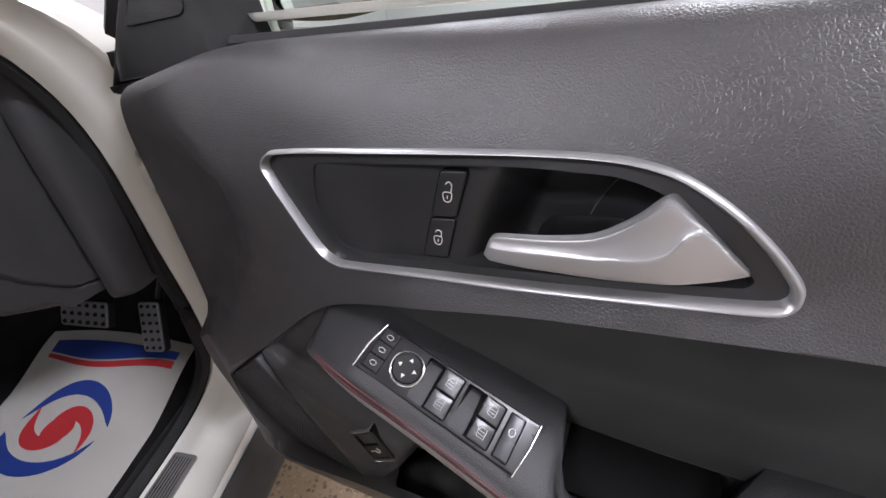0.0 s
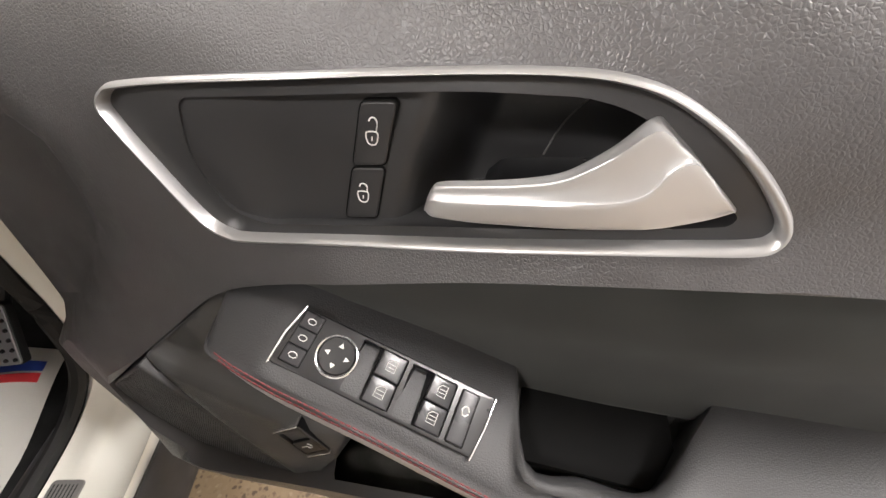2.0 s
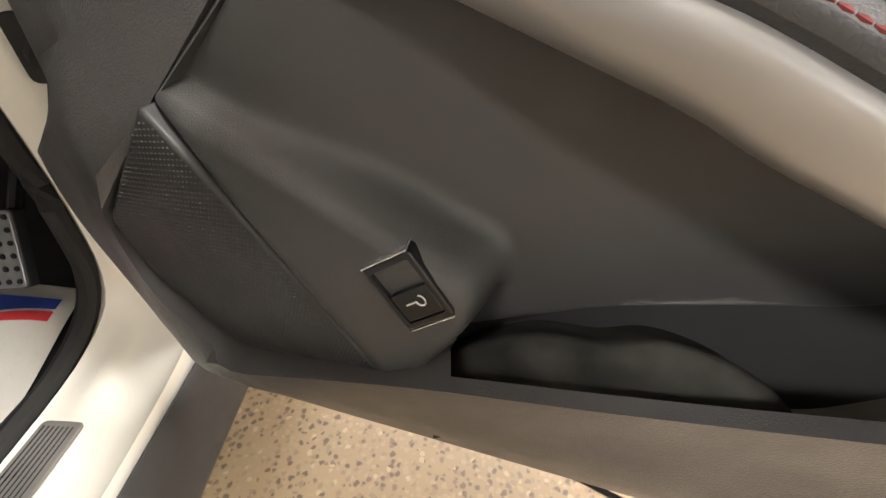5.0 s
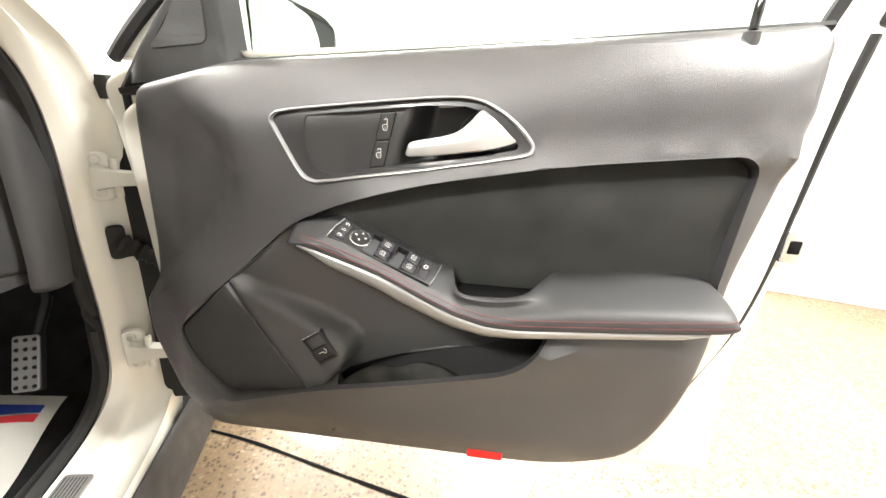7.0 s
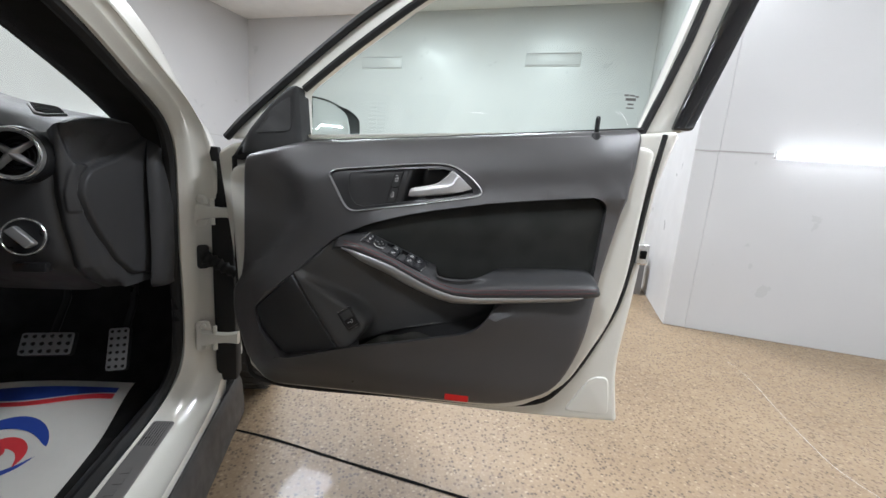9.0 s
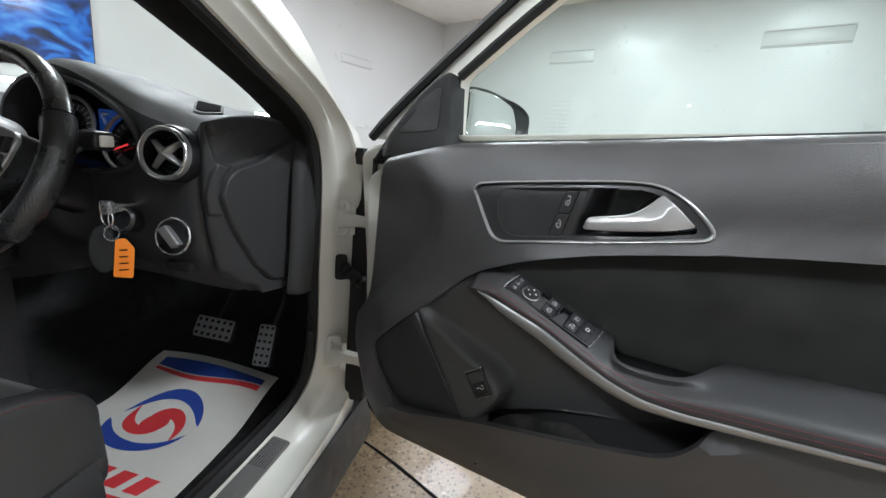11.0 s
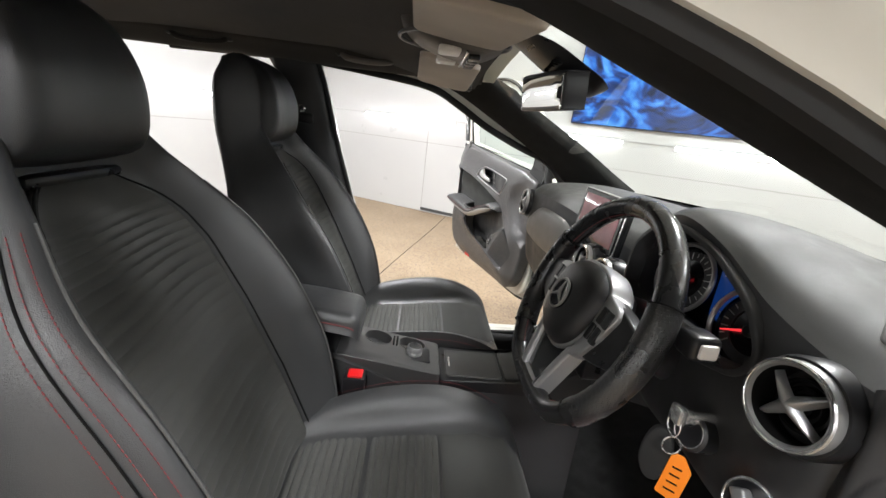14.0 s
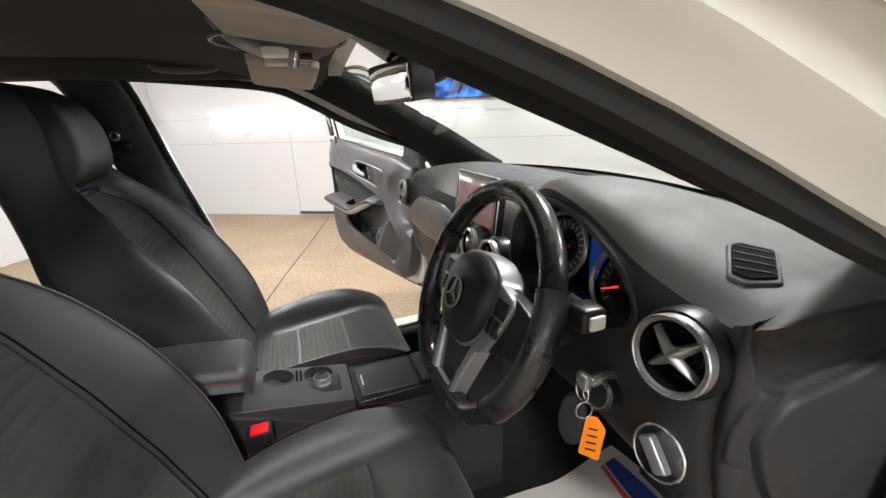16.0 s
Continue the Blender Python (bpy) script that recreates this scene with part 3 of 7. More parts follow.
door = thing("driver_door", "open white car door with dark grained inner trim", "car door", DOOR_M)
skin = part("door_panel", pillow(OUT, 0.075, 0.158, 0.012, panel_h, 0.022, [INNER, offset(BEZEL, 0.0015)], dv, hole_depth=lip_v), M_UPPER, door)
suede = [(0.40, 0.85), (0.5, 0.908), (0.603, 0.939), (0.78, 0.976), (0.99, 1.003), (1.021, 0.985), (1.014, 0.8), (0.64, 0.77), (0.5, 0.82)]
part("suede_insert", pillow(rounded(suede, 0.03), 0.09, 0.129, 0.008,
                            lambda u, z: 0.016 * math.exp(-((z - 0.89 - 0.09 * (u - 0.6)) / 0.045) ** 2), 0.022, to=dv), M_DOORSUEDE, door, "soft black suede insert")
# pocket
part("pocket_liner", pillow(offset(INNER[::-1], -0.012), 0.08, 0.1015, 0.003, to=dv), M_PLASTIC, door, "dark inner face of the door pocket")
WELL = rounded([(0.44, 0.60), (0.47, 0.53), (0.60, 0.52), (0.73, 0.56), (0.83, 0.66), (0.83, 0.76), (0.44, 0.76)], 0.02)
part("pocket_well", pillow(WELL, 0.09, 0.1035, 0.002, to=dv), M_PLASTIC, door, "dark back of the door pocket")
FELT = [(0.462, 0.575), (0.478, 0.590), (0.498, 0.606), (0.525, 0.622), (0.548, 0.626), (0.572, 0.628), (0.603, 0.640), (0.640, 0.634), (0.670, 0.618), (0.700, 0.590)]
bm = smooth_loft([[dv(u, z - 0.075, 0.172), dv(u, z - 0.03, 0.163), dv(u, z - 0.008, 0.157), dv(u, z - 0.001, 0.150), dv(u, z, 0.145), dv(u, z - 0.004, 0.138), dv(u, z - 0.02, 0.118), dv(u, z - 0.03, 0.10)] for u, z in FELT], 4, 3, False, False)
part("pocket_floor", bm, M_FELT, door, "worn dark felt pocket lining")
# speaker cover and switch pod
GR = rounded([(0.216, 0.672), (0.312, 0.767), (0.343, 0.722), (0.388, 0.652), (0.430, 0.588), (0.40, 0.580), (0.286, 0.557), (0.230, 0.62)], [0.012, 0.004, 0.002, 0.002, 0.004, 0.01, 0.012, 0.012], 4)


def speak_h(u, z):
    return 0.026 + 0.016 * sm(u + (z - 0.6) * 0.9, 0.24, 0.46)


part("speaker_grille", pillow(GR, 0.10, 0.143, 0.003, speak_h, 0.014, to=dv), M_PLASTIC, door, "dark plastic speaker cover")
# raised dots of the speaker cover, in slanted rows
bm = bmesh.new()
inner_gr = offset(GR if area2(GR) > 0 else GR[::-1], 0.003)
for j in range(64):
    for i in range(76):
        u, z = 0.214 + 0.0031 * (i + 0.5 * (j % 2)), 0.556 + 0.0034 * j
        z += 0.12 * (u - 0.3)
        if inside((u, z), inner_gr):
            h0 = 0.143 + speak_h(u, z)
            q = [bm.verts.new(dv(u + a, z + b, h0 - 0.0003)) for a, b in ((-0.0013, 0), (0, -0.0009), (0.0013, 0), (0, 0.0009))]
            top = bm.verts.new(dv(u, z, h0 + 0.0009))
            for k in range(4):
                bm.faces.new((q[k], q[(k + 1) % 4], top))
part("grille_dots", bm, M_PLASTIC, door, "fine raised dots", kind="stuff")


def wall_v(u, z):
    return 0.128 + 0.032 * (1 - sm(u, 0.34, 0.50)) - 0.022 * sm(u, 0.46, 0.66)


def pod_v(u, z):
    """The pocket's wall with the wedge-shaped switch pod growing out of it."""
    a = ((u - 0.312) * 0.546 - (z - 0.769) * 0.838) / 0.216
    k = (u - 0.312) * 0.838 + (z - 0.769) * 0.546
    kr = float(np.interp(a, [0, 0.227, 0.466, 0.653, 0.78, 0.87, 0.93, 0.98, 1.03], [0.002, 0.029, 0.056, 0.077, 0.088, 0.088, 0.080, 0.060, 0.032]))
    fall = float(np.interp(a, [0, 0.4, 0.8, 1.0], [0.012, 0.022, 0.022, 0.014]))
    top = 0.1885 - 0.003 * (1 - sm(a, 0.0, 0.45)) - 0.20 * max(0.0, k) - 0.006 * math.exp(-max(0.0, k) / 0.004)
    top -= 0.0035 * math.exp(-((k - 0.5 * kr) / (0.32 * kr + 0.004)) ** 2)
    w = wall_v(u, z)
    return w + (top - w) * (1 - sm(k, kr - 0.006, kr + fall)) if top > w else w


UPZ = rounded([(0.312, 0.769), (0.41, 0.862), (0.52, 0.83), (0.70, 0.775), (0.80, 0.755), (0.79, 0.70), (0.70, 0.66), (0.56, 0.63), (0.475, 0.60), (0.430, 0.588), (0.388, 0.652), (0.343, 0.722)], [0.004, 0.015, 0.015, 0.015, 0.015, 0.015, 0.015, 0.015, 0.01, 0.004, 0.002, 0.002], 4)
part("pocket_wall", pillow(UPZ, 0.09, 0.0, 0.0015, pod_v, 0.007, to=dv), M_POD, door, "dark grained pocket wall with a wedge-shaped switch pod", angle=70)


def boot_switch(parent):
    o = np.array(dv(0.4505, 0.668, pod_v(0.4505, 0.668) - 0.0005))
    on = lambda u, z: np.array(dv(u, z, pod_v(u, z)))
    to = frame_to(o, on(0.462, 0.650) - on(0.440, 0.684), on(0.462, 0.676) - on(0.440, 0.660))
    s = part("boot_release_switch", pillow(rect(-0.026, -0.0175, 0.026, 0.0175, 0.004), -0.014, 0.004, 0.002, holes=[rect(-0.021, -0.0135, 0.021, 0.0135, 0.002)], to=to, hole_depth=-0.01), M_SATIN, parent)
    part("switch_cap", pillow(rect(-0.002, -0.013, 0.020, 0.013, 0.002), -0.01, 0.004, 0.001, to=to), M_SATIN, s)
    part("switch_well", pillow(rect(-0.0205, -0.013, -0.003, 0.013, 0.002), -0.012, -0.006, 0.001, to=to), M_GLOSS, s)
    part("chrome_edge", pillow(rect(-0.0268, -0.0165, -0.0256, 0.0165, 0.0005), -0.01, 0.0050, 0.0008, to=to), M_CHROME, s, "chrome edge")
    part("chrome_edge", pillow(rect(0.0256, -0.0165, 0.0268, 0.0165, 0.0005), -0.01, 0.0048, 0.0008, to=to), M_CHROME, s, "chrome edge")
    bm = tube([to(0.007, y, 0.0045 + 0.0) for y in np.linspace(-0.006, 0.001, 5)], 0.0006, 5)
    tube([to(0.007 + 0.004 * math.sin(a), 0.004 - 0.003 * math.cos(a), 0.0045) for a in np.linspace(0, 4.5, 9)], 0.0006, 5, bm=bm)
    part("icon", bm, M_ICON, s)


boot_switch(door)

# lever bezel, its plate, cup and lever
def bez_v(q, v):
    return dv(q[0], q[1], v + panel_h(q[0], q[1]))


rings = [[dv(*o, 0.135), bez_v(o, 0.1585), bez_v(o * 0.78 + n_ * 0.22, 0.1622), bez_v(o * 0.4 + n_ * 0.6, 0.1626), bez_v(n_, 0.159), dv(*n_, 0.135)] for o, n_ in zip(BZO, BZI)]
part("lever_bezel", loft(rings + rings[:1], False, True), M_SILVER, door, "satin silver bezel", angle=75)
# border plate, sunk switch panel that rolls into the lever cup
P2 = rounded([(0.437, 1.0135), (0.594, 1.0345), (0.645, 1.0375), (0.664, 1.034), (0.682, 1.026), (0.703, 1.009), (0.7215, 0.993), (0.719, 0.988), (0.664, 0.9745), (0.575, 0.9585), (0.470, 0.938), (0.448, 0.944), (0.432, 0.975)],
             [0.006, 0.02, 0.03, 0.02, 0.02, 0.02, 0.005, 0.006, 0.02, 0.02, 0.012, 0.014, 0.02], 5)
part("bezel_plate", pillow(offset(BEZEL, 0.003), 0.10, 0.1545, 0.001, panel_h, 0.012, [P2], dv, hole_depth=0.10), M_PLATE, door, "satin black plate inside the bezel")


def cup_v(u, z):
    return 0.1530 + panel_h(u, z) - 0.006 * sm(u, 0.435, 0.50) - 0.046 * sm(u + (1.0 - z) * 0.25, 0.564, 0.602) + 0.010 * sm(u, 0.64, 0.72)


grid = [[dv(u, z, cup_v(u, z)) for z in np.linspace(0.925, 1.045, 13)] for u in np.concatenate([np.linspace(0.425, 0.55, 14), np.linspace(0.554, 0.615, 24), np.linspace(0.62, 0.735, 10)])]
part("lever_cup", loft(grid, False, False), M_PLATE, door, "dark sunk panel behind the lever", angle=80)
part("cup_seam", tube([dv(u, z, cup_v(u, z) + 0.0006) for u, z in cr([(0.633, 0.985), (0.640, 1.005), (0.652, 1.022), (0.672, 1.036)], 6)], 0.0006, 4), M_GREY, door)
LU = [0.5752, 0.5790, 0.5860, 0.602, 0.622, 0.639, 0.650, 0.660, 0.667, 0.672, 0.677, 0.682, 0.691, 0.707, 0.7165]
LT = [0.9765, 0.9868, 0.9905, 0.9941, 0.9987, 1.0045, 1.0120, 1.0213, 1.0296, 1.0325, 1.0305, 1.0272, 1.0212, 1.0079, 0.9995]
LB = [0.9715, 0.9705, 0.9712, 0.9730, 0.9760, 0.9788, 0.9808, 0.9828, 0.9843, 0.9853, 0.9862, 0.9873, 0.9892, 0.9935, 0.9970]
LC = [0.9740, 0.9820, 0.9832, 0.9862, 0.9900, 0.9932, 0.9958, 0.9985, 1.0010, 1.0035, 1.0075, 1.0165, 1.0198, 1.0066, 0.9987]
LV = [0.1600, 0.1630, 0.1645, 0.1660, 0.1670, 0.1680, 0.1685, 0.1688, 0.1688, 0.1685, 0.1680, 0.1673, 0.1655, 0.1615, 0.1585]
LD = [0.006, 0.009, 0.010, 0.010, 0.011, 0.012, 0.013, 0.014, 0.016, 0.018, 0.022, 0.025, 0.028, 0.030, 0.030]
rings = [[dv(u, b + 0.0006, v - d), dv(u, b, v - 0.0035), dv(u, b + 0.0012, v - 0.0010), dv(u, b * 0.5 + c * 0.5, v), dv(u, c - 0.0006, v + 0.0002), dv(u, c + 0.0008, v - 0.0008), dv(u, c * 0.5 + t_ * 0.5, v - 0.0026), dv(u, t_ - 0.0012, v - 0.0030), dv(u, t_ - 0.0002, v - 0.0040), dv(u, t_ - 0.0006, v - 0.0064), dv(u, t_ - 0.0020, v - d)]
         for u, t_, b, c, v, d in zip(LU, LT, LB, LC, LV, LD)]
part("release_lever", smooth_loft(rings, 4, 3), M_LEVER, door, "satin silver pull lever", angle=60)
part("lever_underside", pillow(rounded([(0.60, 0.972), (0.70, 0.985), (0.69, 0.996), (0.61, 0.984)], 0.004), 0.11, 0.150, 0.001, to=dv), M_SATIN, door)
for nm, q, k in (("unlock_button", [(0.532, 0.9868), (0.5505, 0.9898), (0.5585, 1.0247), (0.540, 1.0222)], 0), ("lock_button", [(0.5235, 0.9505), (0.543, 0.9535), (0.5500, 0.9878), (0.5315, 0.9848)], 1)):
    q = np.array(q)
    v0 = cup_v(*q.mean(0)) + 0.0008
    b = part(nm, pillow(rounded(q, 0.003, 4), 0.135, v0 + 0.0012, 0.0010, to=dv), M_PLATE, door)
    part("button_gap", pillow(offset(rounded(q, 0.003, 4), -0.0009), 0.13, v0 + 0.0002, 0.0002, to=dv), M_DARKVOID, b)
    c = q.mean(0) + (-0.0005, -0.001)
    lw = 0.0004
    body_ = [(-0.0030, 0.0024), (0.0026, 0.0030), (0.0029, -0.0004), (0.0018, -0.0034), (-0.0008, -0.0042), (-0.0028, -0.0026)]
    bm = tube([dv(c[0] + x, c[1] + y, v0 + 0.0014) for x, y in cr(body_, 3, True)], lw, 5, True, up=(0, -1, 0))
    tube([dv(c[0] - 0.0001, c[1] + 0.0004, v0 + 0.0014), dv(c[0] - 0.0003, c[1] - 0.0018, v0 + 0.0014)], lw, 5, bm=bm)
    arc = [(0.0024, 0.0034), (0.0028, 0.0062), (0.0014, 0.0082), (-0.0008, 0.0078), (-0.0018, 0.0060)] if k else [(0.0024, 0.0034), (0.0032, 0.0078), (0.0022, 0.0104), (0.0002, 0.0104), (-0.0012, 0.0086)]
    tube([dv(c[0] + x, c[1] + y, v0 + 0.0014) for x, y in cr(arc, 3)], lw, 5, bm=bm)
    part("icon", bm, M_ICON, b, "white padlock icon")

# armrest with stitched edge and silver strip
AU = np.array([0.402, 0.418, 0.43, 0.46, 0.49, 0.555, 0.62, 0.645, 0.66, 0.70, 0.745, 0.785, 0.81, 0.90, 0.985, 1.006])
AT = np.interp(AU, [0.402, 0.418, 0.43, 0.485, 0.555, 0.625, 0.66, 0.70, 0.80, 0.9, 0.985, 1.006], [0.852, 0.866, 0.870, 0.879, 0.849, 0.819, 0.806, 0.801, 0.817, 0.826, 0.832, 0.826])
AB = np.interp(AU, [0.402, 0.418, 0.44, 0.537, 0.627, 0.68, 0.73, 0.967, 1.006], [0.836, 0.846, 0.850, 0.828, 0.788, 0.769, 0.766, 0.792, 0.797])
AI = np.interp(AU, [0.402, 0.418, 0.43, 0.47, 0.55, 0.62, 0.7, 0.9, 0.99, 1.006], [0.165, 0.192, 0.202, 0.215, 0.222, 0.226, 0.232, 0.236, 0.236, 0.230])
AV = np.interp(AU, [0.418, 0.645, 0.66, 0.745, 0.80, 1.01], [0.12, 0.12, 0.196, 0.196, 0.12, 0.12])
rings = []
for u, zt, zb, vi, vo in zip(AU, AT, AB, AI, AV):
    rings.append([dv(u, zb - 0.02, vo), dv(u, zt - 0.012, vo), dv(u, zt - 0.002, vo + 0.008), dv(u, zt - 0.004, (vo + vi) / 2), dv(u, zt - 0.012, vi - 0.018), dv(u, zt - 0.020, vi - 0.004),
                  dv(u, min(zb + 0.008, zt - 0.021), vi), dv(u, zb, vi - 0.004), dv(u, zb - 0.012, vi - 0.035)])
part("armrest", smooth_loft(rings, 4, 3), M_ARMREST, door, "black leather armrest with red stitching")
# near-black plate that puts the grip hollow's shade into its colour
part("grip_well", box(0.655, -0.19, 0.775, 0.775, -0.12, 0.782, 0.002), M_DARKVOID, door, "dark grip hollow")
su = np.linspace(0.442, 1.002, 70)
for off in (0.006, 0.014):
    pts = [dv(u, np.interp(u, AU, AB) + off + 0.004, np.interp(u, AU, AI) + 0.0012) for u in su]
    part("stitching", stitches(pts, 0.0044, 0.0038, 0.0007), M_REDTHREAD, door, "red thread stitching", kind="stuff")
su = np.linspace(0.437, 0.972, 40)
tz = np.interp(su, AU, AB)
th = np.interp(su, [0.437, 0.48, 0.58, 0.66, 0.75, 0.95, 0.972], [0.003, 0.010, 0.013, 0.011, 0.0085, 0.0065, 0.003])
rings = [[dv(u, z + 0.001, np.interp(u, AU, AI) - 0.010), dv(u, z - 0.001, np.interp(u, AU, AI) - 0.0015), dv(u, z - h, np.interp(u, AU, AI) - 0.003), dv(u, z - 2 * h, np.interp(u, AU, AI) - 0.013), dv(u, z - 2 * h, np.interp(u, AU, AI) - 0.02)] for u, z, h in zip(su, tz, th)]
part("armrest_strip", smooth_loft(rings, 1, 3), M_SILVER, door, "satin silver trim strip")


def switch_pack(parent):
    """The block of window and mirror switches on the armrest."""
    tl, bl, br = np.array(dv(0.489, 0.8755, 0.168)), np.array(dv(0.481, 0.8635, 0.204)), np.array(dv(0.624, 0.8075, 0.210))
    to = frame_to(bl, br - bl, tl - bl)
    W_, H_ = 0.152, 0.042
    s = part("switch_pack", pillow(rounded([(0, 0), (W_, 0), (W_ + 0.003, H_ * 1.05), (0.004, H_)], 0.003, 3), -0.02, 0.0035, 0.0012, to=to,
                                   holes=[rect(0.0500, 0.0028, 0.0855, 0.0402, 0.002), rect(0.0885, 0.0028, 0.1250, 0.0402, 0.002)], hole_depth=-0.012), M_SATIN, parent, "black switch block")
    part("pack_floor", pillow(rect(0.046, 0.002, 0.130, 0.041), -0.02, -0.0105, 0.001, to=to), M_DARKVOID, s)
    for x0 in (0.0655, 0.1050):
        for y0, y1 in ((0.0032, 0.0212), (0.0218, 0.0398)):
            part("window_switch", pillow(rect(x0, y0, x0 + 0.0192, y1, 0.0015), -0.012, 0.0042, 0.0012, lambda a, b, q=x0: 0.0022 - 0.16 * max(0.0, a - q - 0.006), 0.004, to=to), M_KEY, s)
            scoop = [[to(x0 - 0.0150 + 0.0145 * k, y, h) for y in (y0 + 0.0002, y1 - 0.0002)] for k, h in ((0, -0.0005), (0.2, -0.0055), (0.5, -0.008), (0.8, -0.006), (1.0, 0.002))]
            part("switch_scoop", smooth_loft(scoop, 4, 0, False, False), M_SATIN, s, angle=80)
            cx, cy = x0 + 0.0098, (y0 + y1) / 2
            hz = lambda a: 0.0066 - 0.16 * max(0.0, a - x0 - 0.006)
            bm = tube([to(cx + dx, cy + dy, hz(cx + dx)) for dx, dy in ((-0.0034, -0.0036), (-0.0034, 0.0020), (-0.0008, 0.0042), (0.0034, 0.0042), (0.0034, -0.0036))], 0.0003, 4, True)
            for dy in (-0.0012, 0.0012):
                tube([to(cx - 0.0026, cy + dy, hz(cx)), to(cx + 0.0026, cy + dy, hz(cx))], 0.00024, 4, bm=bm)
            part("icon", bm, M_ICON, s, "white window icon")
    for k in range(3):
        part("mirror_button", pillow(rect(0.0055, 0.004 + 0.0122 * k, 0.0195, 0.0155 + 0.0122 * k, 0.001), 0.002, 0.0048, 0.0006, to=to), M_KEY, s)
        part("button_gap", pillow(rect(0.0050, 0.0034 + 0.0122 * k, 0.0200, 0.0161 + 0.0122 * k, 0.001), 0.002, 0.0039, 0.0002, to=to), M_DARKVOID, s)
        part("icon", tube([to(0.0125 + 0.003 * math.cos(a), 0.0098 + 0.0122 * k + 0.002 * math.sin(a), 0.0047) for a in np.linspace(0, 6, 8)], 0.00035, 4), M_ICON, s)
    dial = part("mirror_dial", lathe([(0.0128, 0.0), (0.0128, 0.006), (0.0118, 0.0072), (0.0, 0.0068)], 32, lambda a, b, c: to(a + 0.0385, b + 0.021, c)), M_SATIN, s)
    part("dial_ring", tube([to(0.0385 + 0.0138 * math.cos(a), 0.021 + 0.0138 * math.sin(a), 0.004) for a in np.linspace(0, 2 * math.pi, 36, endpoint=False)], 0.0011, 6, True, up=(0.3, 0.1, 1)), M_CHROME, s, "chrome ring")
    bm = bmesh.new()
    for a in (0, 1.571, 3.142, 4.712):
        p, q, r_ = (to(0.0385 + rr * math.cos(a + da), 0.021 + rr * math.sin(a + da), 0.0078) for rr, da in ((0.009, 0), (0.006, 0.3), (0.006, -0.3)))
        bm.faces.new([bm.verts.new(x) for x in (p, q, r_)])
    part("icon", bm, M_ICON, dial, "white arrow marks")
    part("child_lock_button", pillow(rect(0.1292, 0.0035, 0.1420, 0.0395, 0.0015), 0.0, 0.0046, 0.0008, to=to), M_KEY, s)
    part("button_gap", pillow(rect(0.1285, 0.0028, 0.1427, 0.0402, 0.0018), 0.0, 0.0039, 0.0003, to=to), M_DARKVOID, s)
    part("icon", tube([to(0.1356 + 0.0028 * math.cos(a), 0.026 + 0.0035 * math.sin(a), 0.0049) for a in np.linspace(0, 6, 7)], 0.0006, 4), M_ICON, s)
    part("chrome_edge", pillow(rounded([(-0.0004, -0.002), (0.0010, -0.001), (0.0012, H_ * 0.5), (0.0050, H_ + 0.001), (0.0034, H_ + 0.001), (-0.0008, H_ * 0.5)], 0.0008, 3), -0.01, 0.005, 0.0008, to=to), M_CHROME, s, "chrome edge")
    part("chrome_edge", pillow(rounded([(W_ - 0.003, -0.002), (W_ - 0.0014, -0.002), (W_ + 0.0018, H_ * 0.5), (W_ + 0.0026, H_ + 0.002), (W_ + 0.0012, H_ + 0.002), (W_ + 0.0004, H_ * 0.5)], 0.0008, 3), -0.01, 0.005, 0.0008, to=to), M_CHROME, s, "chrome edge")
    return s


PACK = switch_pack(door)
part("reflector", pillow(rect(0.694, 0.480, 0.753, 0.504, 0.003), 0.1, 0.168, 0.002, to=dv), M_RED, door, "red plastic reflector")

# metal shell, seals, frame and glass
SHELL = rounded([(0.055, 1.04), (0.10, 1.065), (0.5, 1.085), (1.13, 1.155), (1.19, 1.165), (1.155, 1.03), (1.148, 0.79), (1.13, 0.56), (1.157, 0.405), (0.9, 0.395), (0.20, 0.40), (0.118, 0.46), (0.100, 0.7)],
                [0.02, 0.02, 0.05, 0.02, 0.02, 0.06, 0.1, 0.06, 0.012, 0.1, 0.06, 0.06, 0.06], 5)
part("door_shell", pillow(SHELL, -0.045, 0.06, 0.012, step=0.06, to=dv), M_PAINT, door, "white painted metal shell")
step_ = rounded([(0.105, 1.01), (0.3, 1.035), (1.1, 1.12), (1.124, 1.11), (1.108, 0.80), (1.085, 0.69), (1.0, 0.51), (0.88, 0.43), (0.2, 0.425), (0.14, 0.5), (0.125, 0.7)], 0.05, 5)
part("inner_flange", pillow(step_, 0.04, 0.098, 0.012, step=0.06, to=dv), M_PAINT, door, "white painted inner flange")
sealp = cr([dv(u, z, 0.078) for u, z in ((1.146, 1.15), (1.132, 1.03), (1.113, 0.80), (1.082, 0.68), (1.0, 0.51), (0.90, 0.44), (0.6, 0.425), (0.2, 0.42), (0.135, 0.5), (0.118, 0.7), (0.115, 1.03))], 5)
part("door_seal", tube(sealp, 0.006, 6), M_RUBBER, door, "black rubber door seal")
part("corner_pressing", pillow(rounded([(1.01, 0.425), (1.13, 0.425), (1.115, 0.535), (1.07, 0.53)], 0.02), 0.05, 0.064, 0.004, to=dv), M_PAINT, door)
part("latch_plate", pillow(rect(1.125, 0.845, 1.153, 0.895, 0.003), 0.055, 0.085, 0.003, to=dv), M_CHROME, door, "steel latch plate")
part("latch_mouth", box(1.131, -0.0875, 0.86, 1.147, -0.06, 0.88, 0.002), M_DARKVOID, door)
fr_o = [(0.055, 1.07), (0.126, 1.149), (0.365, 1.345), (0.50, 1.447), (0.62, 1.52), (0.80, 1.555), (1.05, 1.555), (1.34, 1.545), (1.215, 1.16)]
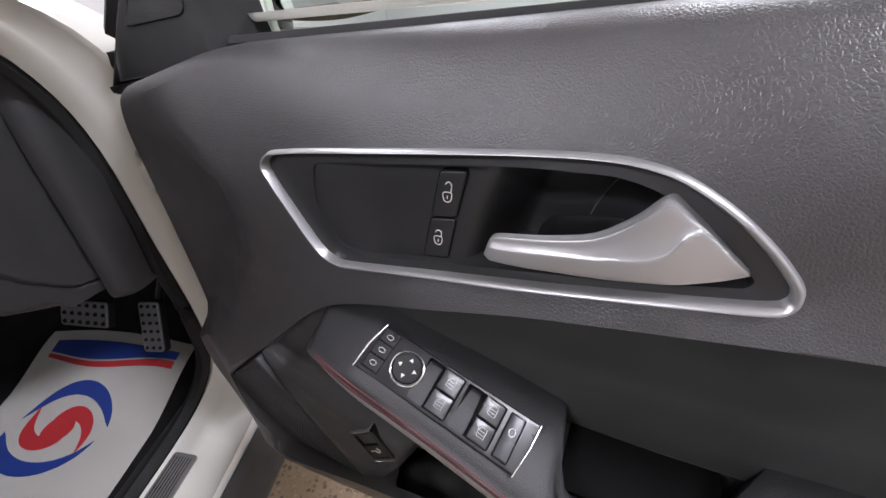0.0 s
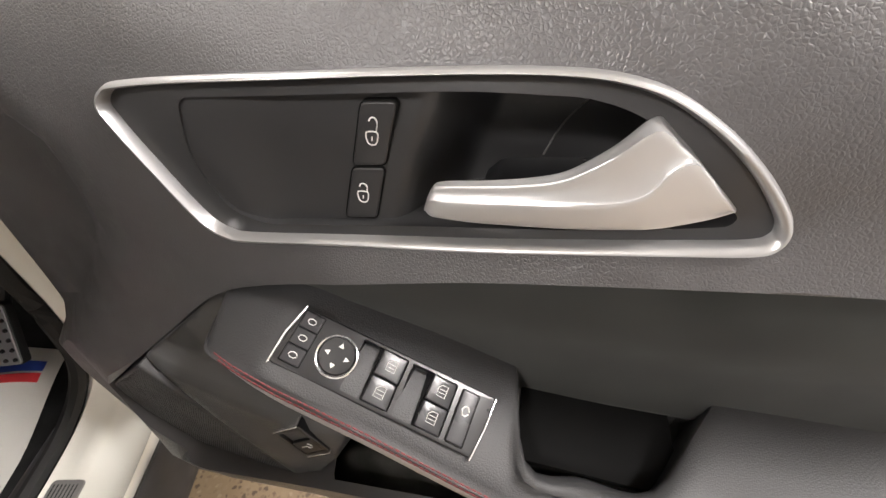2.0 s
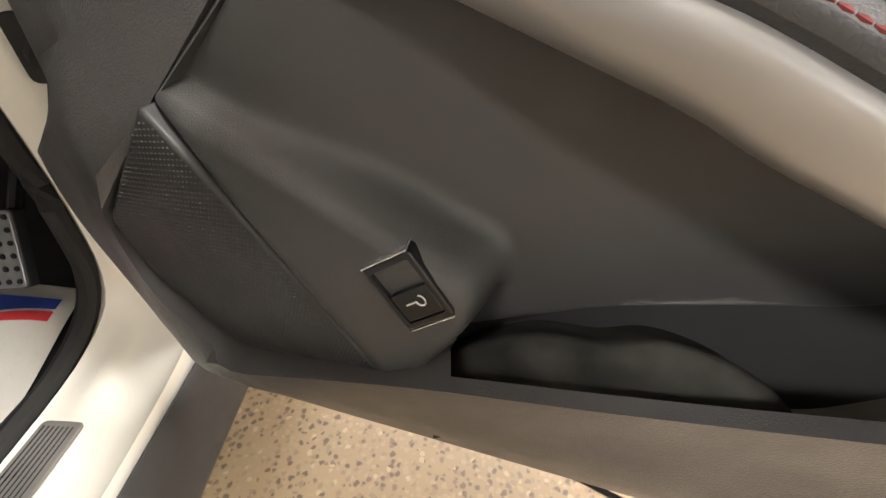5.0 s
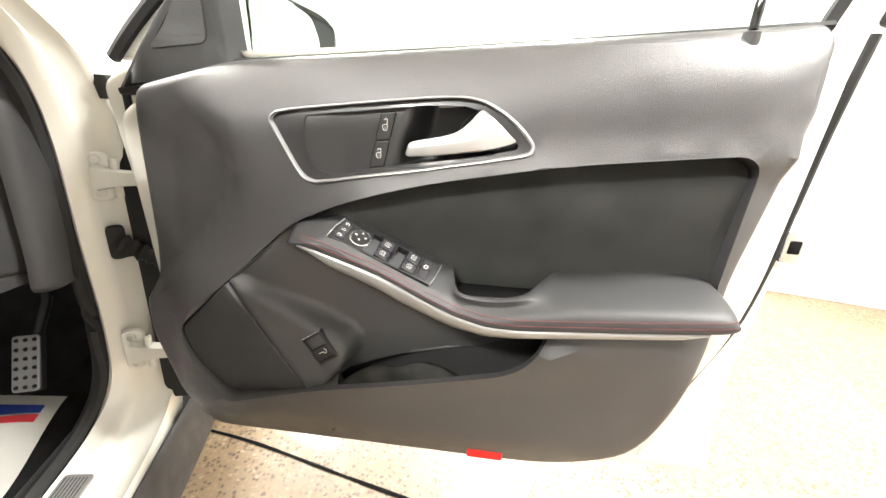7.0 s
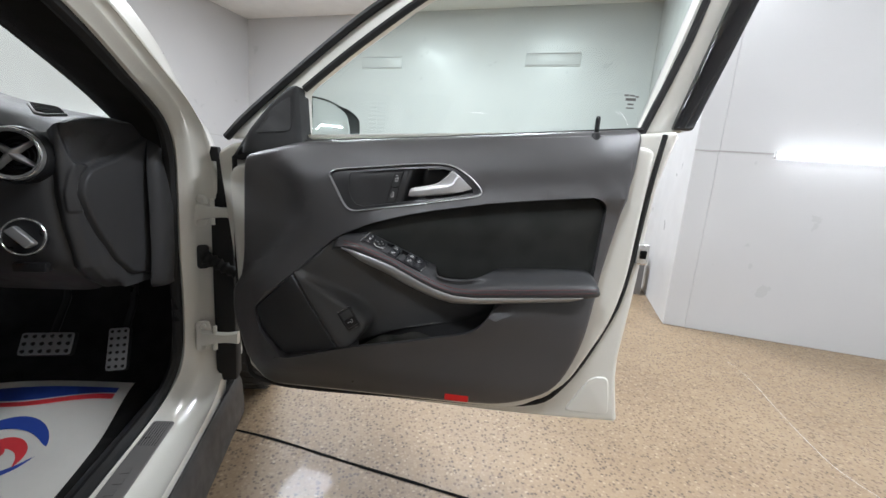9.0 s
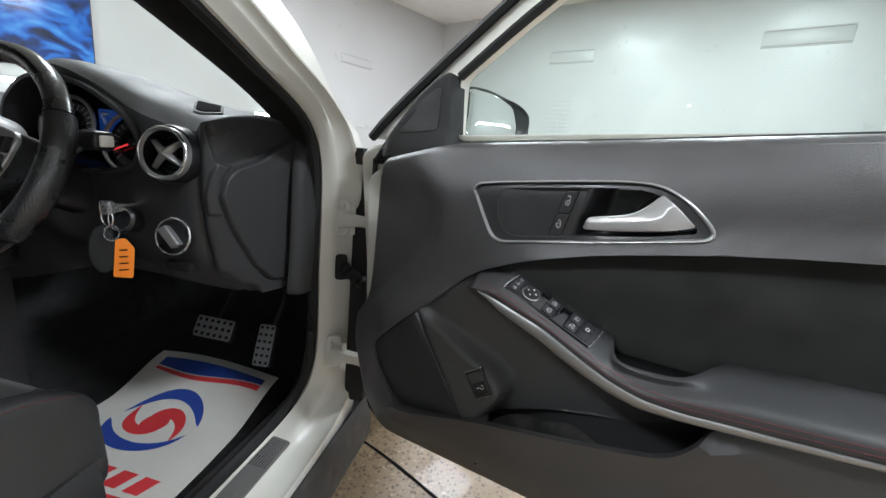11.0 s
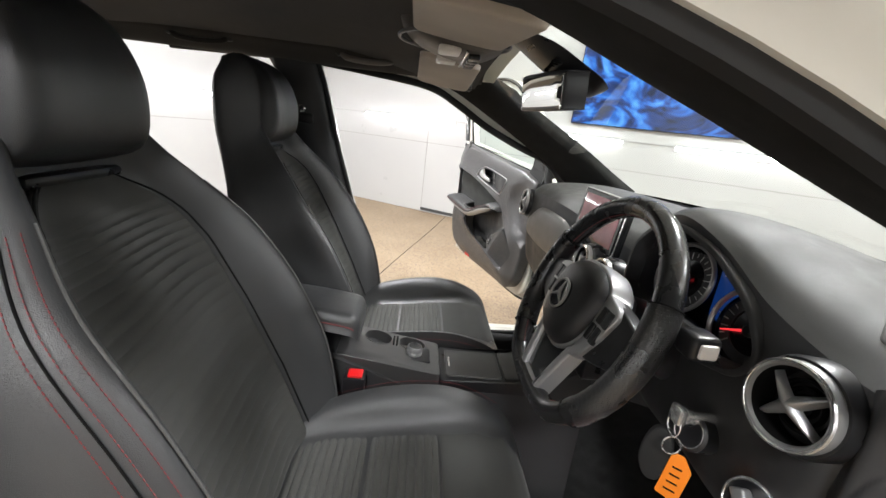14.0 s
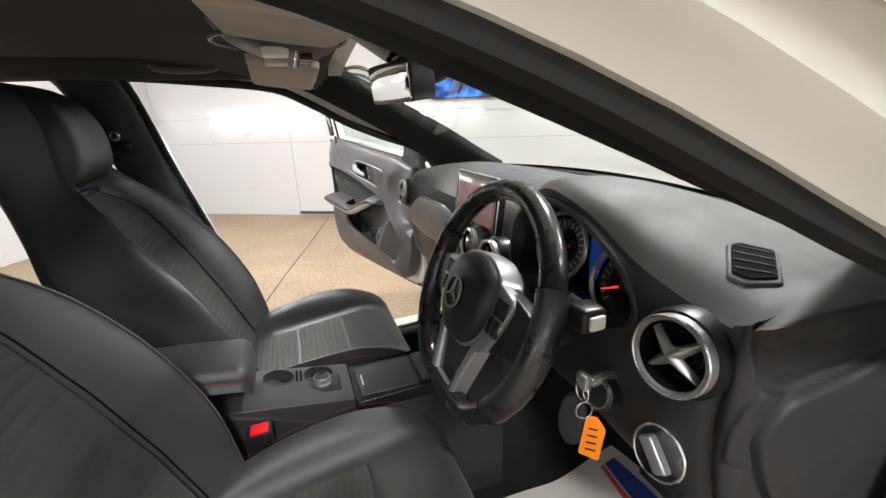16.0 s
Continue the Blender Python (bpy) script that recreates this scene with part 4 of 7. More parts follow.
fr_i = [(0.285, 1.062), (0.28, 1.205), (0.40, 1.303), (0.56, 1.42), (0.66, 1.478), (0.82, 1.51), (1.0, 1.512), (1.20, 1.50), (1.098, 1.132), (0.63, 1.080)]
FO, FI = rounded(fr_o, 0.04, 5), rounded(fr_i, 0.02, 4)
part("window_frame", pillow(np.concatenate([FO]), 0.0, 0.04, 0.008, holes=[FI], to=dv), M_PAINT, door, "white painted window frame")
part("frame_seal", tube([dv(u, z, 0.043) for u, z in cr(fr_i[1:9], 5)], 0.009, 6), M_RUBBER, door, "black rubber glass seal")
part("frame_outer_seal", tube([dv(u, z, 0.046) for u, z in cr([(0.075, 1.075), (0.15, 1.15), (0.378, 1.342), (0.515, 1.44), (0.63, 1.51), (0.80, 1.545), (1.05, 1.54), (1.30, 1.53), (1.195, 1.17)], 5)], 0.010, 6), M_RUBBER, door, "black rubber outer seal")
part("pillar_cover", pillow(rounded([(1.17, 1.165), (1.215, 1.165), (1.33, 1.53), (1.27, 1.53)], 0.01), 0.0, 0.055, 0.004, to=dv), M_GLOSS, door, "black pillar cover")
gl = part("window_pane", pillow(offset(FI, -0.01), 0.018, 0.022, 0.001, to=dv), M_GLASS, door, "greenish clear glass")
gl.visible_shadow = False
sail = [(0.118, 1.020), (0.30, 1.055), (0.288, 1.10), (0.279, 1.210), (0.255, 1.203), (0.205, 1.158), (0.160, 1.103)]
part("mirror_triangle", pillow(rounded(sail, 0.012), 0.02, 0.084, 0.010, lambda u, z: 0.02 * (1 - sm(z, 1.03, 1.12)), 0.02, to=dv), M_RUBBER, door, "black tweeter cover")
part("tweeter_mesh", pillow(rounded([(0.175, 1.088), (0.266, 1.10), (0.264, 1.182), (0.222, 1.155)], 0.012), 0.06, 0.086, 0.001, lambda u, z: 0.02 * (1 - sm(z, 1.03, 1.12)), 0.02, to=dv), mat("speaker_mesh", (0.012, 0.012, 0.012), 0.6, bump=1.0, scale=700, kind="dots"), door, "fine black speaker mesh")
for k, (du, dz, w_, h_) in enumerate(((-0.016, 0.034, 0.010, 0.004), (-0.004, 0.034, 0.012, 0.004), (0.010, 0.032, 0.008, 0.004), (-0.012, 0.024, 0.024, 0.006), (-0.006, 0.014, 0.014, 0.004), (-0.008, 0.006, 0.018, 0.003))):
    part("etched_mark", pillow(rect(1.075 + du, 1.205 + dz, 1.075 + du + w_, 1.205 + dz + h_), 0.0222, 0.0228, 0.0001, to=dv), M_GREY, door, "small grey etched glass mark")
part("waist_seal", tube([dv(u, z, 0.075) for u, z in ((0.30, 1.077), (0.63, 1.108), (1.095, 1.158))], 0.006, 6), M_RUBBER, door)
pin = lathe([(0.0055, 0.0), (0.0055, 0.028), (0.004, 0.033), (0.0, 0.034)], 12, lambda a, b, c: dv(0.981 + a, 1.142 + c, 0.118 + b))
part("lock_pin", pin, M_GLOSS, door, "black lock pin")
part("pin_surround", lathe([(0.011, -0.012), (0.009, 0.003), (0.006, 0.004)], 20, lambda a, b, c: dv(0.981 + a, 1.136 + c, 0.118 + b)), M_PLASTIC, door)
# outside mirror on the door
hs = []
for y, u0, u1, z0, z1 in ((0.015, 0.185, 0.262, 1.088, 1.196), (0.05, 0.165, 0.274, 1.080, 1.203), (0.10, 0.160, 0.290, 1.076, 1.203), (0.15, 0.170, 0.306, 1.079, 1.196), (0.19, 0.195, 0.330, 1.088, 1.186), (0.212, 0.235, 0.346, 1.10, 1.168), (0.220, 0.275, 0.340, 1.12, 1.15)):
    c, h = (z0 + z1) / 2, (z1 - z0) / 2
    hs.append([(u1, y, c - h * 0.92), (u1 + 0.002, y, c), (u1, y, c + h * 0.92), (u1 - 0.014, y, z1), (u0 * 0.5 + u1 * 0.5, y, z1 + 0.002), (u0 + 0.012, y, c + h * 0.6), (u0, y, c), (u0 + 0.012, y, c - h * 0.6), (u0 * 0.5 + u1 * 0.5, y, z0 - 0.002), (u1 - 0.014, y, z0)])
mh = part("mirror_housing", smooth_loft(hs, 4, 3), M_GLOSS, door, "gloss black outside mirror")
to = frame_to((0.270, 0.018, 1.085), (0.058, 0.172, 0), (0, 0, 1))
part("mirror_face", pillow(rounded([(0.004, 0.004), (0.165, 0.010), (0.172, 0.050), (0.150, 0.092), (0.085, 0.110), (0.004, 0.112)], 0.014), -0.004, 0.0045, 0.001, to=to), M_MIRROR, mh, "mirror glass")
part("mirror_arm", smooth_loft([[(0.19 + a, 0.01 + b, z) for a, b in ((0, 0), (0.06, 0), (0.05, 0.06), (0, 0.05))] for z in (1.06, 1.075, 1.095)], 3, 3), M_GLOSS, door)

# ---- car body: y ahead, x to the driver's side ----
body = thing("car", "white car body with its doors open", "car")
IN_ = [(0.60, -1.30, 1.40), (0.63, -0.90, 1.41), (0.665, -0.62, 1.395), (0.72, -0.42, 1.345), (0.77, -0.30, 1.295), (0.81, -0.17, 1.225), (0.815, -0.03, 1.165), (0.81, 0.12, 1.105), (0.795, 0.205, 1.03),
       (0.778, 0.25, 0.92), (0.772, 0.26, 0.75), (0.772, 0.265, 0.56), (0.765, 0.25, 0.44), (0.752, 0.18, 0.375), (0.742, 0.05, 0.352), (0.738, -0.25, 0.35), (0.738, -1.0, 0.35)]
OUT_ = [(0.68, -1.30, 1.475), (0.70, -0.90, 1.485), (0.735, -0.60, 1.465), (0.759, -0.42, 1.390), (0.806, -0.294, 1.334), (0.84, -0.152, 1.261), (0.852, 0.005, 1.193), (0.857, 0.144, 1.133), (0.863, 0.257, 1.058),
        (0.862, 0.315, 0.92), (0.858, 0.335, 0.75), (0.855, 0.345, 0.56), (0.855, 0.345, 0.42), (0.862, 0.27, 0.34), (0.868, 0.1, 0.318), (0.868, -0.25, 0.315), (0.868, -1.0, 0.315)]
LOW_ = [(0.575, -0.60, 1.39), (0.598, -0.40, 1.36), (0.612, -0.26, 1.307), (0.625, -0.10, 1.247), (0.63, 0.03, 1.20), (0.632, 0.16, 1.15), (0.636, 0.27, 1.095)]
SCR_ = [(0.54, -0.45, 1.425), (0.55, -0.30, 1.42), (0.565, -0.17, 1.385), (0.60, 0.0, 1.29), (0.625, 0.14, 1.215), (0.645, 0.27, 1.15), (0.665, 0.38, 1.095)]


def side(sx):
    def f(p):
        return (p[0] * sx, p[1], p[2])
    ins = [(x, y, z + (0.03 if sx < 0 and 3 <= i <= 7 else 0.0)) for i, (x, y, z) in enumerate(IN_)]
    rings = []
    for i, (a, b) in enumerate(zip(ins, OUT_)):
        a, b = np.array(a), np.array(b)
        out = np.array([0.25, -1.0, 0.0]) if 7 < i < 13 else (np.array([0.3, 0, 1.0]) if i > 12 else np.array([0.9, -0.3, 0.5]))
        dip = 0.012
        fwd = np.array([-0.02, 0.07, 0.0]) if 6 < i < 13 else (np.array([-0.01, 0, -0.16]) if i > 12 else np.array([-0.02, 0.05, 0.05]))
        prof = [a, a * 0.86 + b * 0.14 + out * dip * 0.9, a * 0.62 + b * 0.38 + out * dip * 1.25, a * 0.50 + b * 0.50 + out * dip * 0.55, a * 0.22 + b * 0.78 + out * dip * 0.5, a * 0.10 + b * 0.90 + out * dip * 0.9, b]
        rings.append([f(q) for q in prof + [b + fwd, a + fwd * 0.7]])
    part("side_frame", smooth_loft(rings, 4, 2), M_PAINT, body, "white painted door opening frame")
    seal = cr([f(np.array(p) + (np.array([-0.012, -0.004, 0.006]))) for p in ins], 5)
    part("opening_seal", tube(seal, 0.014, 8), M_RUBBER, body, "black rubber opening seal")
    # inner trims: pillar, kick panel, sill
    tr = []
    if sx < 0:
        for lo, up in (((0.70, -0.62, 1.43), (0.55, -0.50, 1.445)), ((0.73, -0.48, 1.405), (0.575, -0.34, 1.435)), ((0.75, -0.33, 1.378), (0.60, -0.213, 1.412)), ((0.765, -0.163, 1.294), (0.62, 0.0, 1.298)), ((0.775, 0.027, 1.186), (0.635, 0.168, 1.208)),
                       ((0.775, 0.15, 1.11), (0.645, 0.32, 1.117)), ((0.77, 0.22, 1.04), (0.65, 0.42, 1.06))):
            lo, up = np.array(lo), np.array(up)
            tr.append([f(lo + (0.035, 0.01, 0.01)), f(lo), f(lo * 0.7 + up * 0.3 + (-0.012, -0.012, -0.008)), f(lo * 0.3 + up * 0.7 + (-0.012, -0.012, -0.004)), f(up), f(up + (0.02, 0.03, 0.02))])
    for p, q, m in zip(IN_[2:9], LOW_, SCR_) if sx > 0 else ():
        p, q, m = np.array(p), np.array(q), np.array(m)
        tr.append([f(p), f(p * 0.75 + q * 0.25 + np.array([0, -0.006, -0.008])), f(p * 0.3 + q * 0.7 + np.array([0, -0.008, -0.012])), f(q * 0.96 + p * 0.04), f(q), f(q * 0.9 + m * 0.1 + np.array([-0.004, 0, 0])), f(q * 0.4 + m * 0.6), f(m), f(m + np.array([0.05, 0.02, 0.03]))])
    part("pillar_trim", smooth_loft(tr, 5, 3, closed=False), M_PILLAR, body, "dark pillar trim", angle=85)
    kick = [[f((0.758, 0.25, z)), f((0.735, 0.29, z)), f((0.70, 0.40, z)), f((0.68, 0.62, z))] for z in (1.05, 0.85, 0.6, 0.45, 0.36, 0.25)]
    part("kick_panel", smooth_loft(kick, 3, 3, closed=False), M_PLASTIC, body)
    sill = [[f((0.745, y, 0.352 - 0.004)), f((0.725, y, 0.362)), f((0.695, y, 0.35)), f((0.675, y, 0.30)), f((0.665, y, 0.22))] for y in (0.28, 0.15, 0.0, -0.3, -0.9, -1.6)]
    part("sill_trim", smooth_loft(sill, 2, 3, closed=False), M_PLASTIC, body, "dark sill trim")
    part("rocker", smooth_loft([[f((0.866, y, 0.312)), f((0.884, y, 0.307)), f((0.890, y, 0.27)), f((0.892, y, 0.18)), f((0.86, y, 0.15)), f((0.80, y, 0.2))] for y in (0.40, 0.3, 0.0, -0.5, -1.6)], 2, 3), M_PLASTIC, body, "black plastic rocker cladding")
    # front wing
    arch = [(0.95 + 0.37 * math.cos(a), 0.33 + 0.37 * math.sin(a)) for a in np.linspace(math.radians(8), math.radians(172), 16)]
    wing = [(0.40, 0.30), (0.40, 1.02), (0.62, 1.03), (1.2, 0.93), (1.62, 0.78), (1.75, 0.62), (1.74, 0.34), (1.40, 0.30)] + arch[:1] + arch + [(0.56, 0.30)]
    part("front_wing", pillow(np.array(wing), 0.70, 0.86, 0.05, to=lambda a, b, c: (sx * c, a, b)), M_PAINT, body, "white front wing")
    # roof rail and middle pillar
    part("roof_rail_trim", smooth_loft([[f((0.57, y, 1.405)), f((0.545, y, 1.40)), f((0.50, y, 1.425)), f((0.46, y, 1.45)), f((0.52, y, 1.46))] for y in (-0.25, -0.5, -1.0, -2.0)], 3, 3), M_LINER, body)
    bp = []
    back = 0.13 if sx > 0 else 0.0
    for (x, y, z), w in zip(((0.575, -0.83, 1.43), (0.62, -0.81, 1.35), (0.665, -0.76, 1.12), (0.70, -0.67, 0.80), (0.725, -0.585, 0.52), (0.735, -0.50, 0.40), (0.735, -0.42, 0.34)), (0.16, 0.14, 0.13, 0.16, 0.22, 0.34, 0.46)):
        y -= back
        bp.append([f((x, y, z)), f((x - 0.035, y - 0.015, z)), f((x - 0.05, y - w * 0.5, z)), f((x - 0.04, y - w, z)), f((x + 0.06, y - w, z)), f((x + 0.07, y - 0.02, z))])
    part("middle_pillar_trim", smooth_loft(bp, 4, 3), M_PLASTIC, body, "dark middle pillar trim")
    part("middle_pillar", smooth_loft([[f((q[0][0] * sx + 0.012, q[0][1] + 0.003, q[0][2])), f((q[0][0] * sx + 0.05, q[0][1] + 0.012, q[0][2])), f((q[0][0] * sx + 0.10, q[0][1] - 0.01, q[0][2])), f((q[0][0] * sx + 0.06, q[0][1] - 0.05, q[0][2]))] for q in bp], 3, 2), M_PAINT, body, "white painted middle pillar")
    part("pillar_seal", tube([f((q[0][0] * sx + 0.006, q[0][1] + 0.006, q[0][2])) for q in bp], 0.010, 6), M_RUBBER, body, "black rubber seal")


side(1)
side(-1)
# hinges and check strap of the driver's side
for z, x, y in ((0.875, 0.845, 0.295), (0.515, 0.845, 0.28)):
    h = part("door_hinge", pillow(rounded([(-0.022, -0.045), (0.012, -0.045), (0.022, 0.0), (0.012, 0.045), (-0.022, 0.045)], 0.012), 0.0, 0.012, 0.003, to=frame_to((x - 0.02, y - 0.01, z), (1, 0.3, 0), (0, 0, 1))), M_PAINT, body, "white door hinge")
    part("hinge_arm", smooth_loft([[(x + a, y - 0.03 + b, z + c * s) for b, c in ((-0.012, -0.014), (0.012, -0.014), (0.012, 0.014), (-0.012, 0.014))] for a, s in ((-0.02, 1.4), (0.01, 1.0), (0.045, 0.8), (0.075, 1.1))], 3, 2), M_PAINT, h)
    part("hinge_pin", lathe([(0.007, -0.035), (0.007, 0.035), (0.004, 0.038)], 10, lambda a, b, c, x=x, y=y, z=z: (x + 0.012 + a, y - 0.03 + b, z + c)), M_PAINT, h)
    for dz in (-0.03, 0.032):
        part("bolt", lathe([(0.009, 0), (0.009, 0.006), (0.006, 0.008)], 8, lambda a, b, c, x=x, y=y, z=z, dz=dz: (x - 0.02 + a, y - 0.022 - c, z + dz + b)), M_PAINT, h)
bl = [(0.0 + 0.009 * k, (0.021 if k % 2 else 0.015) - 0.0004 * k) for k in range(12)]
chk = part("check_strap_boot", lathe([(r, h) for h, r in bl], 16, frame_to((0.825, 0.285, 0.745), (0, 1, 0), (0.5, 0, 0.86))), M_RUBBER, body, "black ribbed rubber boot")
part("boot_flange", pillow(rect(-0.016, -0.034, 0.014, 0.034, 0.010), 0, 0.008, 0.003, to=frame_to((0.824, 0.286, 0.745), (1, 0.6, 0), (0, 0, 1))), M_RUBBER, chk)
part("mirror_corner_seal", smooth_loft([[(0.866 + a + (1.05 - z) * 0.2, 0.262 + b, z) for a, b in ((-0.010, -0.008), (0.012, -0.008), (0.012, 0.018), (-0.010, 0.018))] for z in (1.012, 1.03, 1.05)], 2, 2), M_RUBBER, body)
# black block in place of the shade in the gap behind the hinges
part("cable_gaiter", box(0.84, 0.30, 0.35, 0.90, 0.36, 1.02, 0.01), M_RUBBER, body, "dark gap behind the hinges")

# tread plate
tp = part("tread_plate", pillow(rect(-0.024, -0.62, 0.024, 0.095, 0.008), 0, 0.004, 0.002, to=frame_to((0.782, 0.0, 0.356), (1, 0, -0.12), (0, 1, 0))), M_GREY, body, "dull ribbed metal tread plate")
for k in range(7):
    part("rib", box(0.763 + 0.0055 * k, 0.0, 0.3595 - 0.0007 * k, 0.766 + 0.0055 * k, 0.088, 0.3625 - 0.0007 * k, 0.0008, 1), M_SATIN, tp)
for k in range(9):
    part("letter_bar", box(0.772, -0.33 + 0.03 * k, 0.3615, 0.790, -0.313 + 0.03 * k, 0.3625), M_GREY, tp, "worn engraved bar")

# roof, headliner, glass
def dome(x, y, k=0.0):
    return 1.475 - 0.10 * (x / 0.62) ** 2 * 0.55 - 0.05 * sm(y, -0.75, -0.28) - 0.03 * (1 - sm(y, -2.0, -1.2)) + k


def sheet(x0, x1, y0, y1, fz, nx=16, ny=16):
    return loft([[(x, y, fz(x, y)) for x in np.linspace(x0, x1, nx)] for y in np.linspace(y0, y1, ny)], False, False)


part("headliner", sheet(-0.56, 0.56, -2.0, -0.27, dome), M_LINER, body, "dark cloth headliner")
part("roof_skin", sheet(-0.68, 0.68, -2.05, -0.20, lambda x, y: dome(x, y, 0.03) + 0.01 * (abs(x) < 0.6)), M_PAINT, body, "white roof skin")
ws = loft([[(x * (0.545 + 0.125 * s), -0.24 + 0.67 * s + 0.12 * (1 - x * x) * (0.25 + s) - 0.03, 1.43 - 0.375 * s + 0.02 * (1 - x * x)) for x in np.linspace(-1, 1, 17)] for s in np.linspace(0, 1, 13)], False, False)
w = part("windscreen", ws, M_SCREENGLASS, body, "clear windscreen glass")
w.visible_shadow = False
fb = [[(x * (0.545 + 0.125 * s), -0.24 + 0.67 * s + 0.12 * (1 - x * x) * (0.25 + s) - 0.034, 1.43 - 0.375 * s + 0.02 * (1 - x * x) - 0.003) for x in np.linspace(-1, 1, 17)] for s in (0.925, 0.96, 1.0)]
part("windscreen_border", loft(fb, False, False), M_GLOSS, body, "black printed lower border of the windscreen")
part("header_trim", smooth_loft([[(x, -0.255 + 0.03 * (1 - (x / 0.55) ** 2) - 0.02, 1.435 + 0.015 * (1 - (x / 0.55) ** 2)), (x, -0.29, 1.425 + 0.02 * (1 - (x / 0.55) ** 2)), (x, -0.36, 1.435 + 0.02 * (1 - (x / 0.55) ** 2)), (x, -0.36, 1.47), (x, -0.24, 1.47)] for x in np.linspace(-0.56, 0.56, 9)], 2, 2), M_LINER, body)
part("scuttle", smooth_loft([[(x, 0.40 + 0.10 * (1 - (x / 0.7) ** 2), 1.05), (x, 0.47 + 0.10 * (1 - (x / 0.7) ** 2), 1.045), (x, 0.62, 1.02), (x, 0.62, 0.95), (x, 0.42, 0.98)] for x in np.linspace(-0.7, 0.7, 9)], 2, 2), M_PLASTIC, body, "black plastic scuttle panel")
part("bonnet", sheet(-0.78, 0.78, 0.60, 1.70, lambda x, y: 1.035 - 0.22 * sm(y, 0.6, 1.75) - 0.06 * (x / 0.78) ** 4 - 0.02 * (x / 0.78) ** 2, 16, 14), M_PAINT, body, "white bonnet")
part("nose", smooth_loft([[(x, 1.70 - 0.10 * abs(x) ** 3, 0.80), (x, 1.80 - 0.2 * abs(x) ** 3, 0.66), (x, 1.82 - 0.2 * abs(x) ** 3, 0.4), (x, 1.75 - 0.15 * abs(x) ** 3, 0.25), (x, 1.55, 0.25), (x, 1.55, 0.8)] for x in np.linspace(-0.86, 0.86, 9)], 2, 3), M_PAINT, body, "white front bumper")
for k, (x0, y0, x1, y1) in enumerate(((0.5, 0.40, -0.12, 0.50), (-0.05, 0.47, -0.6, 0.40))):
    part("wiper", tube([(x0, y0, 1.085), ((x0 + x1) / 2, (y0 + y1) / 2 + 0.03, 1.08), (x1, y1, 1.075)], 0.008, 6), M_RUBBER, body, "black wiper blade")

# floor pan and bulkheads
part("floor_carpet", box(-0.70, -1.9, 0.20, 0.70, 0.62, 0.235, 0.01), M_CARPET, body, "black carpet")
part("toe_board", smooth_loft([[(x, 0.22, 0.236), (x, 0.40, 0.30), (x, 0.56, 0.46), (x, 0.62, 0.80), (x, 0.64, 0.80), (x, 0.64, 0.2)] for x in np.linspace(-0.69, 0.69, 5)], 2, 2), M_CARPET, body, "black carpeted toe board")
part("rear_bulkhead", box(-0.74, -2.04, 0.2, 0.74, -1.98, 1.42, 0.02), M_CARPET, body, "dark rear bulkhead")
part("bulkhead", box(-0.69, 0.60, 0.25, 0.69, 0.64, 1.0, 0.01), M_CARPET, body)
part("floor_pan", box(-0.80, -2.0, 0.15, 0.80, 0.64, 0.199, 0.01), M_RUBBER, body)
for sx in (1, -1):
    part("rear_quarter", pillow(np.array([(-2.06, 0.2), (-1.62, 0.2), (-1.62, 0.9), (-1.75, 1.2), (-1.95, 1.45), (-2.06, 1.45)]), 0.70, 0.84, 0.02, to=lambda a, b, c, s=sx: (s * c, a, b)), M_PAINT, body, "white rear quarter panel")


def wheel(x, y, sx):
    loc = frame_to((x, y, 0.33), (0, sx, 0), (0, 0, 1))
    t_ = part("wheel", lathe([(0.22, -0.10), (0.30, -0.108), (0.322, -0.09), (0.33, -0.05), (0.33, 0.05), (0.322, 0.09), (0.30, 0.108), (0.22, 0.10)], 48, loc), M_TYRE, body, "black rubber tyre on a silver rim")
    bm = bmesh.new()
    for k in range(48):
        a = 2 * math.pi * k / 48
        tube([loc(0.3305 * math.cos(a + d), 0.3305 * math.sin(a + d), c) for d, c in ((0, 0.02), (0.03, 0.06), (0.05, 0.09))], 0.003, 4, bm=bm)
    part("tread", bm, M_TYRE, t_, kind="stuff")
    part("rim", lathe([(0.0, 0.05), (0.05, 0.06), (0.06, 0.03), (0.2, 0.05), (0.222, 0.09), (0.222, -0.1), (0.1, -0.1)], 40, loc), M_SILVER, t_, "silver alloy rim")
    for k in range(5):
        a = 2 * math.pi * k / 5
        part("spoke", tube([loc(0.04 * math.cos(a), 0.04 * math.sin(a), 0.07), loc(0.21 * math.cos(a), 0.21 * math.sin(a), 0.085)], 0.02, 6), M_SILVER, t_)


wheel(0.80, 0.95, 1)
wheel(-0.80, 0.95, -1)

# passenger door: the mirrored twin, opened a little further
far = copy_thing(door, pose(-0.85, 0.295, 0, 0, 0, 18) @ Matrix.Diagonal((-1, 1, 1, 1)))
far.name = "passenger_door"
far["label"] = "open white passenger door with dark inner trim"
for o in list(far.children):
    if o.data == PACK.data:
        for c in list(o.children_recursive):
            bpy.data.objects.remove(c)
        bpy.data.objects.remove(o)

